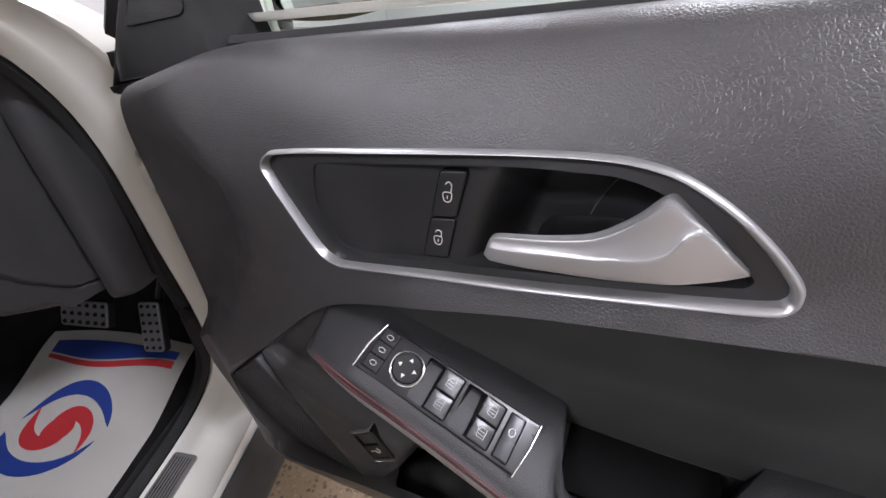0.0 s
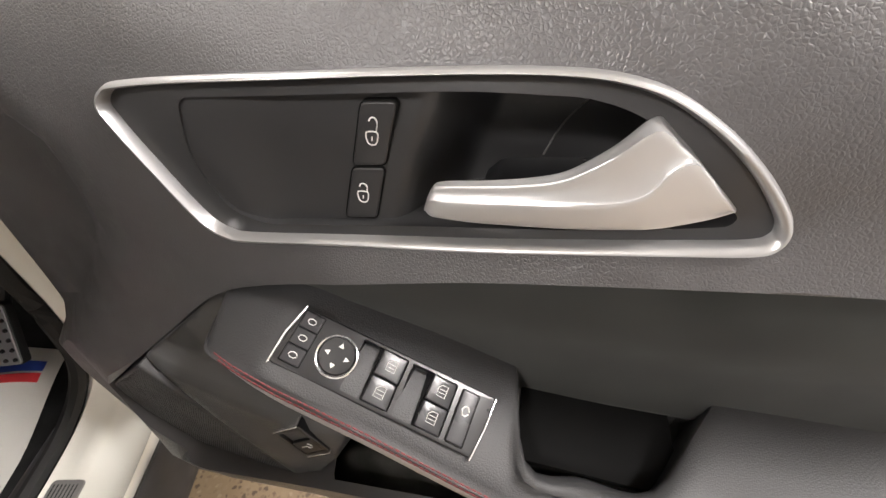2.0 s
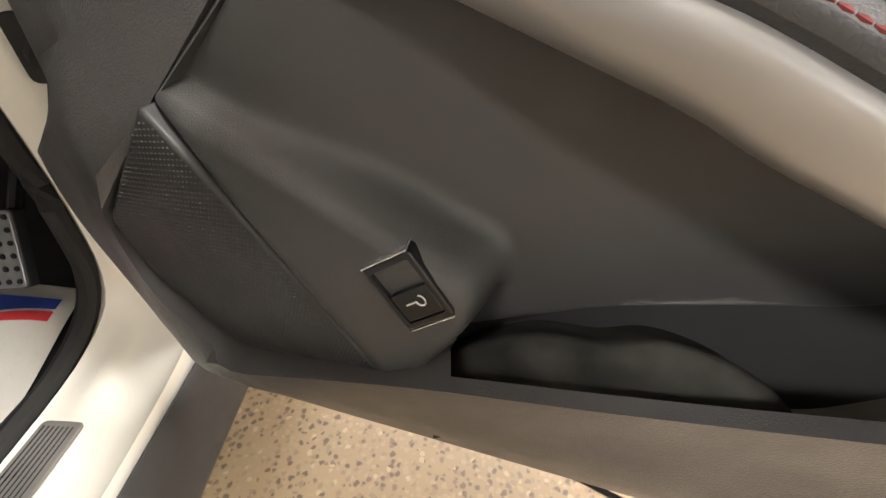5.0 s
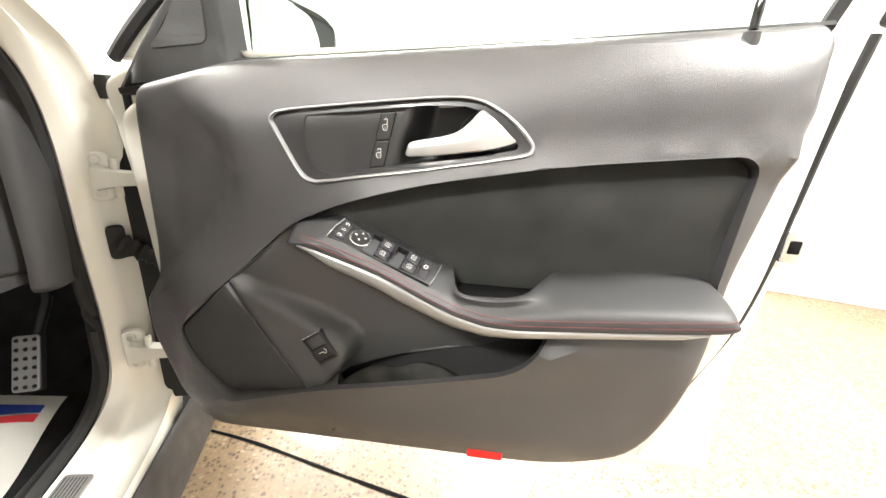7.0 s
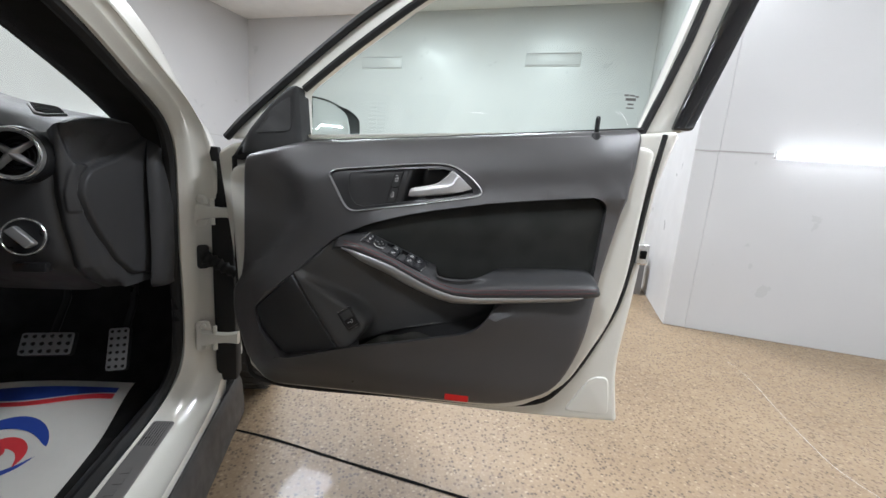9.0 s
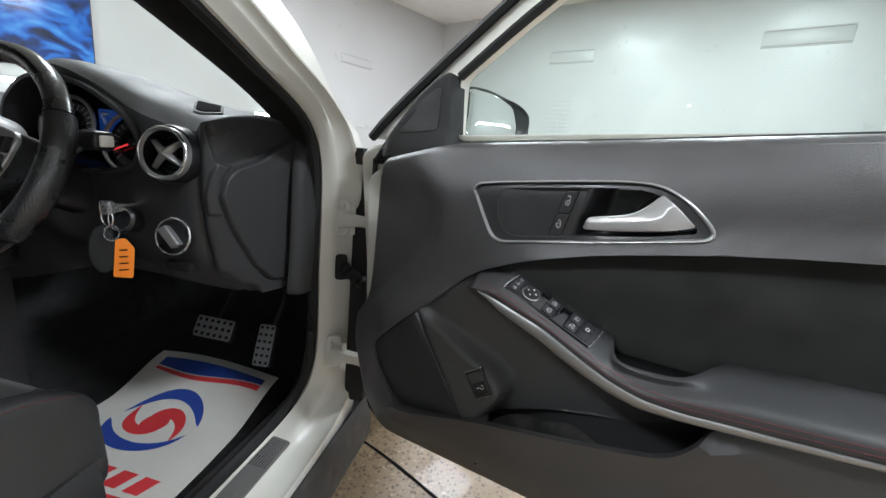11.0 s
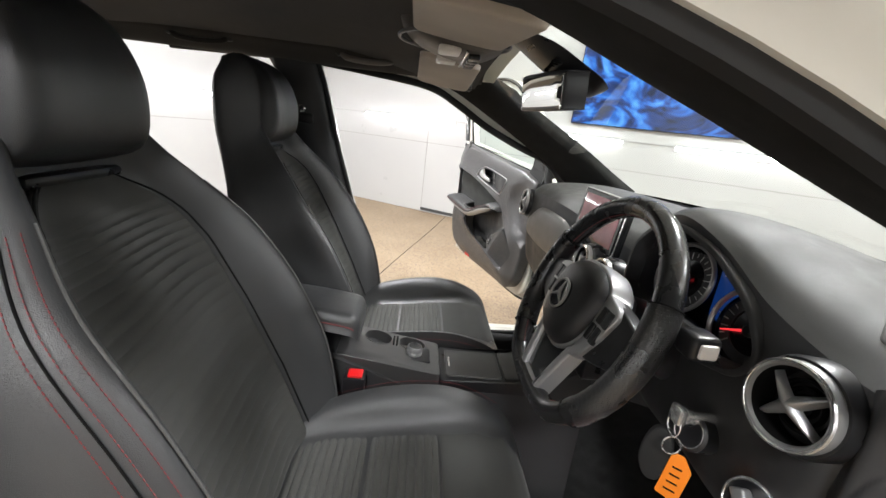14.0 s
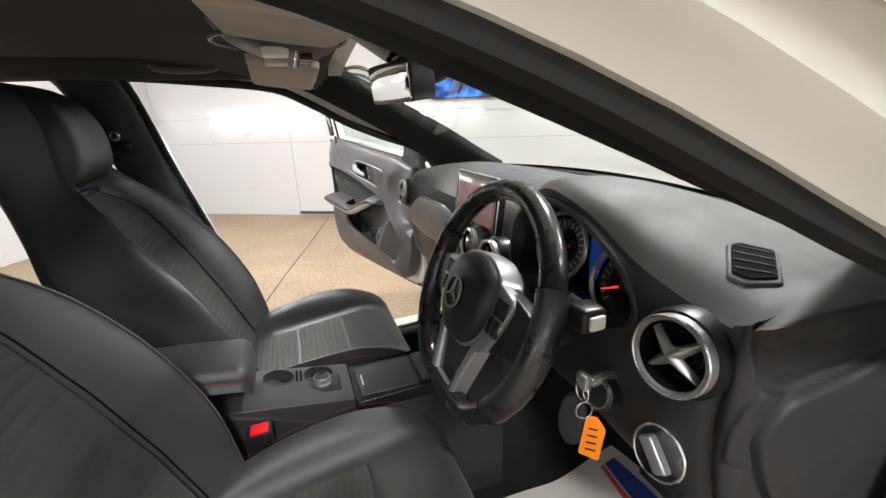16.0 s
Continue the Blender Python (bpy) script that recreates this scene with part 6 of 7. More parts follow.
M_RIM = mat("smooth_worn_rim_leather", (0.016, 0.016, 0.017), 0.24, bump=0.08, scale=500, kind="leather", var=0.3)
M_PERF = mat("perforated_rim_leather", (0.012, 0.012, 0.0125), 0.30, bump=1.0, scale=300, kind="dots", spec=0.8)
rim_piece(25, 155, M_RIM, 0.018, "rim_top", "smooth black leather")
rim_piece(-40, 25, M_PERF, 0.021, "rim_grip", "perforated black leather")
rim_piece(155, 220, M_PERF, 0.021, "rim_grip", "perforated black leather")
rim_piece(220, 320, M_RIM, 0.018, "rim_bottom", "smooth black leather")
for a in (25, 155, -40, 220):
    c, s_ = rim_pt(math.radians(a))
    part("rim_seam", tube([WT(c * (1 + 0.109 * math.cos(t)), s_ * (1 + 0.109 * math.cos(t)), 0.0242 * math.sin(t)) for t in np.linspace(0, 2 * math.pi, 20, endpoint=False)], 0.001, 4, True), M_DARKVOID, sw)
pts = [WT(*rim_pt(math.radians(a), 0.1755), 0.004) for a in np.linspace(-60, 240, 140)]
part("rim_stitching", stitches(pts, 0.006, 0.0042, 0.0009), M_REDTHREAD, sw, "red thread stitching", kind="stuff")
hub = cr([(-0.074, 0.045), (-0.04, 0.068), (0, 0.073), (0.04, 0.068), (0.074, 0.045), (0.078, 0.0), (0.062, -0.05), (0.03, -0.078), (0, -0.084), (-0.03, -0.078), (-0.062, -0.05), (-0.078, 0.0)], 4, True)
part("airbag_cover", pillow(hub, -0.03, 0.03, 0.02, lambda a, b: 0.016 * (1 - (a / 0.08) ** 2 - (b / 0.085) ** 2), 0.012, to=WT), M_AIRBAG, sw, "black airbag cover")
hub_ = hub if area2(hub) > 0 else hub[::-1]
part("hub_trim", pillow(offset(hub_, -0.005), -0.03, 0.014, 0.004, to=WT), M_SILVER, sw, "satin silver trim round the airbag cover")
em = part("hub_emblem", lathe([(0.0285, 0.036), (0.0285, 0.049), (0.024, 0.049), (0.0, 0.047)], 36, WT), M_GLOSS, sw, "round emblem")
part("emblem_ring", tube([WT(0.027 * math.cos(a), 0.027 * math.sin(a), 0.049) for a in np.linspace(0, 2 * math.pi, 36, endpoint=False)], 0.0022, 6, True, up=tuple(WT(0, 0, 1))), M_GREY, em, "dark chrome ring")
for k in range(3):
    a = math.radians(90 + 120 * k)
    part("emblem_bar", tube([WT(0, 0, 0.050), WT(0.025 * math.cos(a), 0.025 * math.sin(a), 0.0495)], [0.004, 0.0012], 6), M_GREY, em)
for sx in (1, -1):
    F_ = (lambda q, s=sx: [(s * a, b) for a, b in q])
    sp = part("side_spoke", pillow(np.array(F_(rounded([(0.055, 0.05), (0.11, 0.045), (0.178, 0.03), (0.182, -0.03), (0.11, -0.055), (0.055, -0.065)], 0.015))), -0.02, 0.008, 0.006, to=WT), M_SATIN, sw, "black side spoke")
    part("spoke_bezel", pillow(np.array(F_(rounded([(0.074, 0.052), (0.118, 0.042), (0.128, 0.03), (0.118, -0.012), (0.098, -0.058), (0.066, -0.075), (0.078, -0.03)], 0.010))), -0.005, 0.016, 0.004, to=WT), M_SILVER, sp, "satin silver bezel")
    for j in range(2):
        for k in range(2):
            part("spoke_button", pillow(np.array(F_(rect(0.088 + 0.017 * k - 0.004 * (1 - j), -0.028 + 0.032 * j, 0.103 + 0.017 * k - 0.006 * (1 - j), 0.0 + 0.032 * j, 0.003))), 0.012, 0.019, 0.0015, to=WT), M_SATIN, sp)
    leg_ = rounded([(0.058, -0.060), (0.080, -0.048), (0.050, -0.168), (0.026, -0.177)], 0.006)
    part("lower_spoke", pillow(np.array(F_(leg_)), -0.015, 0.014, 0.005, to=WT), M_SILVER, sw, "satin silver lower spoke")
part("lower_spoke_infill", pillow(rounded([(-0.060, -0.070), (0.060, -0.070), (0.034, -0.165), (-0.034, -0.165)], 0.006), -0.02, 0.006, 0.004, to=WT), M_GLOSS, sw)
part("lower_spoke_bar", pillow(rounded([(-0.032, -0.158), (0.032, -0.158), (0.046, -0.180), (-0.046, -0.180)], 0.006), -0.014, 0.012, 0.005, to=WT), M_SILVER, sw, "satin silver lower bar")
part("hub_back", lathe([(0.03, -0.12), (0.06, -0.06), (0.08, -0.028)], 24, WT), M_SATIN, sw)

# ---- seats ----
SPINE = [  # y, z of the middle of the front face, half width, bolster depth, back depth, hollow
    (-0.62, 0.47, 0.20, 0.05, 0.10), (-0.655, 0.56, 0.235, 0.085, 0.12), (-0.72, 0.70, 0.262, 0.115, 0.13), (-0.79, 0.85, 0.262, 0.115, 0.13), (-0.855, 0.98, 0.245, 0.095, 0.12), (-0.905, 1.07, 0.192, 0.075, 0.10),
    (-0.935, 1.135, 0.152, 0.055, 0.095)]


def seat_front(s):
    """Middle of the backrest's face at a share s of its height: y, z, half width, bolster."""
    k = np.linspace(0, 1, len(SPINE))
    return [float(np.interp(s, k, [r[i] for r in SPINE])) for i in range(5)]


def make_seat(m, label, out):
    st_ = thing("front_seat", label, "car seat", m, "front seats")
    # backrest with bolsters
    rings = []
    for y, z, w, b, d in SPINE:
        n = np.array([0, 0.92, 0.39])
        o = np.array([0, y, z])
        prof = [(-1.16, -d * 0.45), (-1.12, b * 0.30), (-1.0, b * 0.90), (-0.88, b * 1.0), (-0.72, b * 0.62), (-0.60, 0.012), (-0.3, -0.004), (0, -0.008), (0.3, -0.004), (0.60, 0.012), (0.72, b * 0.62), (0.88, b), (1.0, b * 0.90), (1.12, b * 0.30), (1.16, -d * 0.45), (0.8, -d), (0, -d * 1.1), (-0.8, -d)]
        prof = [(a * 0.97 / abs(a) * (1 + (abs(a) - 1) * 0.12), c) if abs(a) >= 1.0 and a * out < 0 else (a, c) for a, c in prof]
        rings.append([o + np.array([w * a, 0, 0]) + n * c for a, c in prof])
    for y, z, w, b, d in ((-0.955, 1.19, 0.132, 0.046, 0.092), (-0.965, 1.26, 0.126, 0.052, 0.088), (-0.978, 1.325, 0.114, 0.042, 0.075), (-0.985, 1.362, 0.09, 0.015, 0.055), (-1.0, 1.378, 0.05, -0.01, 0.05)):
        rings.append([np.array([w * a, y, z]) + np.array([0, 0.94, 0.3]) * c for a, c in ((-1.0, -d * 0.35), (-1.03, b), (-0.97, b), (-0.86, b), (-0.72, b), (-0.60, b), (-0.3, b), (0, b), (0.3, b), (0.60, b), (0.72, b), (0.86, b), (0.97, b), (1.03, b), (1.0, -d * 0.35), (0.8, -d), (0, -d * 1.1), (-0.8, -d))])
    part("backrest", smooth_loft(rings, 5, 3), M_LEATHER, st_, "black leather backrest with raised sides")
    # head restraint, joined to the shoulders
    hr = []
    for y, z, w, f_, d in ((-0.950, 1.132, 0.118, 0.010, 0.02), (-0.945, 1.143, 0.122, 0.050, 0.02), (-0.945, 1.175, 0.122, 0.072, 0.02), (-0.953, 1.24, 0.118, 0.080, 0.02), (-0.966, 1.305, 0.108, 0.068, 0.02), (-0.980, 1.348, 0.092, 0.042, 0.02), (-0.992, 1.372, 0.07, 0.010, 0.02)):
        o = np.array([0, y, z])
        n = np.array([0, 0.96, 0.26])
        hr.append([o + np.array([w * a, 0, 0]) + n * c for a, c in ((-1, -0.02), (-0.98, f_ * 0.6), (-0.82, f_), (-0.4, f_ * 0.95), (0, f_ * 0.9), (0.4, f_ * 0.95), (0.82, f_), (0.98, f_ * 0.6), (1, -0.02), (0.8, -d), (0, -d * 1.1), (-0.8, -d))])
    part("headrest", smooth_loft(hr, 4, 3), M_LEATHER, st_, "black leather fixed headrest")
    part("headrest_slot", box(-0.085, -0.942, 1.112, 0.085, -0.915, 1.128, 0.006), M_SATIN, st_, "dark slot under the headrest")
    # soft back insert with crosswise folds
    nx, ny = 25, 320
    grid = []

    def insert_edge(s):
        """Half width of the insert, narrowing to an arch at the shoulders, and the rise of its edge."""
        w = seat_front(s)[2]
        arch = math.sqrt(max(0.0, 1 - 0.8 * (max(0.0, s - 0.74) / 0.23) ** 2))
        hw = min(w * 0.67, 0.176) * arch
        return hw, 0.034 * min(1.0, hw / (w * 0.67)) ** 5

    for j in range(ny):
        s = 0.10 + 0.87 * j / (ny - 1)
        y, z, w, b, d = seat_front(s)
        hw, rise = insert_edge(s)
        row = []
        for i in range(nx):
            a = -1 + 2 * i / (nx - 1)
            fold = 0.0046 * abs(math.sin(s * 120 + 0.8 * math.sin(a * 2.3) + 0.6 * a)) ** 0.7 * (0.45 + 0.55 * sm(s, 0.5, 0.62) * (1 - sm(s, 0.78, 0.84)) + 0.3 * (1 - sm(s, 0.3, 0.5)))
            fold *= (1 - abs(a) ** 6) * (1 - sm(s, 0.80, 0.86))
            row.append(np.array([a * hw, y, z]) + np.array([0, 0.92, 0.39]) * (0.007 + fold + rise * abs(a) ** 5 - 0.022 * sm(abs(a), 0.95, 1.0)))
        grid.append(row)
    part("back_insert", loft(grid, False, False), M_SUEDE, st_, "black suede back insert with crosswise folds")
    # cushion
    cu = []
    for y, h, w, b in ((-0.66, 0.545, 0.19, 0.03), (-0.58, 0.560, 0.225, 0.055), (-0.46, 0.572, 0.245, 0.070), (-0.34, 0.586, 0.25, 0.066), (-0.255, 0.592, 0.248, 0.045), (-0.187, 0.583, 0.238, 0.022), (-0.150, 0.555, 0.222, 0.008), (-0.135, 0.50, 0.20, 0.0)):
        prof = [(-0.98, -0.14), (-1.02, b * 0.2 - 0.03), (-1.0, b * 0.85), (-0.88, b * 1.05), (-0.74, b * 0.75), (-0.62, 0.006), (-0.3, 0.0), (0, 0.0), (0.3, 0.0), (0.62, 0.006), (0.74, b * 0.75), (0.88, b * 1.05), (1.0, b * 0.85), (1.02, b * 0.2 - 0.03), (0.98, -0.14), (0, -0.15)]
        cu.append([(w * a * (0.90 if a * out < -0.9 else 1.0), y, h + c) for a, c in prof])
    part("seat_cushion", smooth_loft(cu, 5, 3), M_LEATHER, st_, "black leather seat cushion")
    # cushion inserts: ribbed middle, plain front
    for y0, y1 in ((-0.64, -0.489), (-0.485, -0.335)):
        grid = []
        for i in range(91):
            t = i / 90
            y = y0 + (y1 - y0) * t
            h = np.interp(y, [-0.66, -0.58, -0.46, -0.34], [0.545, 0.560, 0.572, 0.586])
            rib = 0.0042 * abs(math.sin(t * math.pi * 9)) ** 0.6 - 0.007 * (abs(2 * t - 1) ** 14)
            grid.append([(0.149 * a, y, h + 0.0015 + rib - 0.006 * abs(a) ** 12) for a in np.linspace(-1, 1, 17)])
        part("ribbed_insert", loft(grid, False, False), M_CLOTH, st_, "black ribbed fabric insert")
    grid = []
    for y in np.linspace(-0.332, -0.1355, 26):
        h = np.interp(y, [-0.34, -0.255, -0.187, -0.158, -0.146, -0.1355], [0.587, 0.5935, 0.586, 0.566, 0.545, 0.505])
        wd = np.interp(y, [-0.332, -0.24, -0.155], [0.155, 0.185, 0.172])
        grid.append([(wd * a, y, h + 0.004 - 0.008 * abs(a) ** 8) for a in np.linspace(-1, 1, 15)])
    part("front_insert", loft(grid, False, False), M_SUEDE, st_, "black suede thigh panel")
    # seams and red stitching
    for sx in (-1, 1):
        p = [np.array([sx * w * 0.90, y, z]) + np.array([0, 0.92, 0.39]) * (b + 0.004) for y, z, w, b, d in SPINE[1:6]]
        part("side_piping", tube(cr(p, 5), 0.0019, 6), M_PIPING, st_, "grey piping")
        if sx == out:
            p = [np.array([sx * w * 1.037, y, z]) + np.array([0, 0.92, 0.39]) * (b * 0.78 + 0.0015) for y, z, w, b, d in SPINE[1:6]]
            part("bolster_seam", tube(cr(p, 8), 0.0014, 6), M_DARKVOID, st_, "dark sewn seam")
        for q in ((1.055, 1.02, 0.975) if sx == out else ()):
            p = [np.array([sx * w * q, y, z]) + np.array([0, 0.92, 0.39]) * (b * (0.68 if q > 1.03 else 0.86 if q > 1.0 else 0.96) + 0.002) for y, z, w, b, d in SPINE[1:6]]
            part("side_stitching", stitches(cr(p, 8), 0.0065, 0.005, 0.0009), M_REDTHREAD, st_, "red thread stitching", kind="stuff")
        p = [(sx * w * 1.0, y, h + b * 0.92) for y, h, w, b in ((-0.58, 0.560, 0.225, 0.055), (-0.46, 0.572, 0.245, 0.070), (-0.34, 0.586, 0.25, 0.066), (-0.255, 0.592, 0.248, 0.045), (-0.187, 0.583, 0.238, 0.022))]
        part("cushion_stitching", stitches(cr(p, 8), 0.0065, 0.005, 0.0009), M_REDTHREAD, st_, "red thread stitching", kind="stuff")
        p = []
        for q in np.linspace(0.12, 0.95, 40):
            hw, rise = insert_edge(q)
            p.append(np.array([sx * hw * 0.985, *seat_front(q)[:2]]) + np.array([0, 0.92, 0.39]) * (0.004 + rise * 0.93))
        part("insert_seam", tube(p, 0.0018, 5), M_DARKVOID, st_)
        part("seat_valance", smooth_loft([[(sx * 0.235, y, 0.47), (sx * 0.262, y, 0.44), (sx * 0.262, y, 0.34), (sx * 0.235, y, 0.30)] for y in (-0.62, -0.5, -0.3, -0.18)], 2, 3), M_PLASTIC, st_, "dark plastic seat valance")
        part("seat_rail", box(sx * 0.18 - 0.02, -0.66, 0.235, sx * 0.18 + 0.02, -0.16, 0.30, 0.004), M_SATIN, st_)
    part("seat_base", box(-0.19, -0.62, 0.30, 0.19, -0.15, 0.43, 0.03), M_CARPET, st_)
    part("seat_hinge_cover", lathe([(0.05, 0), (0.05, 0.02), (0.03, 0.03), (0.0, 0.03)], 24, frame_to((0.235, -0.63, 0.50), (0, 1, 0), (0, 0, 1))), M_SATIN, st_)
    return st_


make_seat(Matrix.Translation((0.345, 0, 0)), "black leather and suede sports seat of the driver", 1)
make_seat(Matrix.Translation((-0.36, 0.03, 0)), "black leather and suede passenger sports seat with red stitching", -1)

# ---- centre console ----
con = thing("centre_console", "dark centre console with cup holders and an armrest", "console")
cs = [[(-0.105, y, 0.236), (-0.112, y, z - 0.06), (-0.104, y, z - 0.008), (-0.096, y, z), (0.048, y, z), (0.058, y, z - 0.008), (0.066, y, z - 0.06), (0.075, y, 0.236)] for y, z in ((-0.98, 0.66), (-0.75, 0.685), (-0.60, 0.675), (-0.40, 0.60), (-0.30, 0.60), (-0.16, 0.605), (-0.08, 0.62), (0.06, 0.70))]
part("console_body", smooth_loft(cs, 3), M_PLASTIC, con, "dark plastic console body")
ct = frame_to((0, 0, 0.6), (1, 0, 0), (0, 1, 0))


def con_h(a, b):
    return float(np.interp(b, [-0.75, -0.55, -0.40, -0.30, -0.16], [0.080, 0.072, 0.045, 0.030, 0.024]))


holes_ = [ellipse(-0.062, -0.502, 0.034, 0.037, 28), ellipse(-0.066, -0.408, 0.034, 0.037, 28)]
pl = part("cup_panel", pillow(rounded([(-0.104, -0.60), (0.052, -0.60), (0.056, -0.332), (-0.104, -0.332)], 0.012), 0.0, 0.0, 0.002, lambda a, b: con_h(a, b) + 0.003, 0.02, holes_, ct, hole_depth=-0.03), M_CONSOLE, con, "grey metallic cup holder panel")
for h_ in holes_:
    c = h_.mean(0)
    part("cup_ring", tube([ct(a, b, con_h(a, b) + 0.004) for a, b in h_], 0.0014, 6, True), M_CONSOLE, pl)
    part("cup_well", lathe([(0.033, 0.03), (0.031, -0.032), (0.0, -0.032)], 28, lambda a, b, z, c=c: ct(a + c[0], b + c[1], z)), M_DARKVOID, pl, "black cup well")
for k in range(2):
    part("divider", box(-0.085, -0.462 + 0.009 * k, 0.648, -0.04, -0.457 + 0.009 * k, 0.6615, 0.001, 1), M_DARKVOID, pl)
kt = frame_to((-0.022, -0.402, 0.647), (1, 0, 0), (0, 1, -0.08))
part("knob_plate", pillow(rect(-0.035, -0.035, 0.035, 0.045, 0.008), -0.008, 0.002, 0.002, to=kt), M_SATIN, con)
kn = part("control_knob", lathe([(0.021, 0.0), (0.022, 0.008), (0.020, 0.010), (0.020, 0.022), (0.018, 0.025), (0.0, 0.025)], 32, kt), M_SILVER, con, "chrome ringed control knob")
part("knob_top", lathe([(0.0175, 0.0245), (0.0165, 0.0262), (0.0, 0.0255)], 28, kt), M_SATIN, kn)
bm = bmesh.new()
for k in range(36):
    a = 2 * math.pi * k / 36
    tube([kt(0.0203 * math.cos(a), 0.0203 * math.sin(a), z) for z in (0.010, 0.021)], 0.0008, 4, bm=bm)
part("knurling", bm, M_SILVER, kn, kind="stuff")
part("tray_frame", pillow(rounded([(-0.104, -0.330), (0.058, -0.330), (0.066, -0.09), (-0.104, -0.09)], 0.012), 0.0, 0.026, 0.003, lambda a, b: 0.0 if b < -0.12 else 0.01, 0.04, to=ct), M_SATIN, con)
part("tray_lid", pillow(rounded([(-0.085, -0.315), (0.040, -0.315), (0.042, -0.165), (-0.085, -0.165)], 0.010), 0.02, 0.030, 0.002, to=ct), M_CONSOLE, con, "dark grey sliding tray lid")
part("lid_grip", box(-0.045, -0.306, 0.6295, 0.0, -0.302, 0.631), M_CHROME, con)
part("second_lid", pillow(rounded([(-0.085, -0.158), (0.042, -0.158), (0.044, -0.105), (-0.085, -0.105)], 0.008), 0.02, 0.031, 0.002, lambda a, b: 0.12 * (b + 0.158), 0.03, to=ct), M_CONSOLE, con)
arm_r = []
for y, s, top in ((-0.90, 0.75, 0.795), (-0.86, 1.0, 0.803), (-0.70, 1.0, 0.800), (-0.58, 1.0, 0.786), (-0.555, 0.97, 0.777), (-0.545, 0.85, 0.764)):
    arm_r.append([(-0.006 + x * s, y, z if z < 0.7 else top + (z - 0.75)) for x, z in ((-0.088, 0.70), (-0.093, 0.722), (-0.088, 0.740), (-0.06, 0.75), (0.045, 0.75), (0.066, 0.740), (0.071, 0.722), (0.066, 0.70))])
part("armrest_lid", smooth_loft(arm_r, 4, 3), M_LEATHER, con, "padded black leather armrest")
p = [(0.066, y, t - 0.026) for y, t in ((-0.86, 0.803), (-0.70, 0.800), (-0.58, 0.786), (-0.556, 0.777))]
part("armrest_seam", tube(cr(p, 4), 0.0016, 5), M_REDTHREAD, con)

# seat belt buckle
bk = thing("belt_buckle", "black seat belt buckle with a red button", "buckle", Matrix.Translation((0.088, -0.54, 0.249)))
part("stem", tube([(0.0, 0.02, -0.014), (0.0, 0.0, 0.2), (0.0, -0.005, 0.37)], 0.012, 8), M_SATIN, bk)
part("buckle_case", box(-0.022, -0.03, 0.345, 0.022, 0.022, 0.399, 0.005), M_SATIN, bk)
part("release_button", box(-0.015, -0.02, 0.393, 0.018, 0.016, 0.404, 0.003), M_RED, bk, "red press button")
# belts on the far pillar
bt = thing("seat_belt", "black seat belt hanging from the middle pillar", "seat belt", Matrix.Translation((-0.64, -0.88, 0)))
part("webbing", smooth_loft([[(x, y, z), (x + 0.004, y + 0.045, z), (x - 0.004, y + 0.045, z), (x - 0.006, y, z)] for x, y, z in ((0.035, -0.01, 1.21), (0.0, 0.02, 0.95), (-0.02, 0.06, 0.6), (-0.03, 0.10, 0.35))], 4), M_CLOTH, bt)
part("belt_guide", box(-0.0, -0.02, 1.20, 0.05, 0.05, 1.235, 0.008), M_SATIN, bt)
part("belt_bolt", lathe([(0.014, 0), (0.014, 0.01), (0.008, 0.014)], 16, frame_to((0.04, 0.01, 1.25), (0, 1, 0), (0, 0, 1))), M_CHROME, bt)

# ---- foot well ----
def mat_z(x, y):
    return 0.242 + 0.065 * sm(y, 0.16, 0.40) + 0.006 * math.sin(9 * x + 14 * y) * sm(y, -0.1, 0.3) + 0.004


def mat_pt(a, b, c=0.0):
    """On the paper mat: a across from 0 to 1, b from the seat (0) to the pedals (1)."""
    x = 0.148 + a * 0.430 + 0.02 * (1 - b) * (2 * a - 1)
    y = -0.14 + b * (0.53 + 0.02 * math.sin(3 * a))
    return (x, y, mat_z(x, y) + c)


pm = thing("paper_mat", "white paper floor mat printed with a red and blue swirl", "floor mat")
part("sheet", loft([[mat_pt(a, b) for a in np.linspace(0, 1, 22)] for b in np.linspace(0, 1, 26)], False, False), M_PAPER, pm, "white paper sheet")


def printed(poly, material, name="print"):
    poly = np.array(poly, float)
    pts, tris = fill(poly if area2(poly) > 0 else poly[::-1], [], 0.05)
    bm = bmesh.new()
    vv = [bm.verts.new(mat_pt(a, b, 0.0016)) for a, b in pts]
    for t in tris:
        bm.faces.new([vv[i] for i in t])
    part(name, bm, material, pm, angle=80)


t_ = np.linspace(0.09, 0.93, 24)
printed([(a, 0.945 - 0.01 * math.sin(a * 3)) for a in t_] + [(a, 0.872 - 0.030 * math.sin(a * 6 - 1.0)) for a in t_[::-1]], M_BLUEINK)
printed([(a, 0.864 - 0.030 * math.sin(a * 6 - 1.0)) for a in t_] + [(a, 0.848 - 0.022 * a - 0.030 * math.sin(a * 6 - 1.0)) for a in t_[::-1]], M_REDINK)


def swirl(c, r0, r1, a0, a1, material, ax=0.80, ay=0.60):
    tt = np.linspace(0, 1, 26)
    out_ = [(c[0] + ax * r0(t) * math.cos(a0 + (a1 - a0) * t), c[1] + ay * r0(t) * math.sin(a0 + (a1 - a0) * t)) for t in tt]
    in2 = [(c[0] + ax * r1(t) * math.cos(a0 + (a1 - a0) * t), c[1] + ay * r1(t) * math.sin(a0 + (a1 - a0) * t)) for t in tt[::-1]]
    printed(out_ + in2, material)


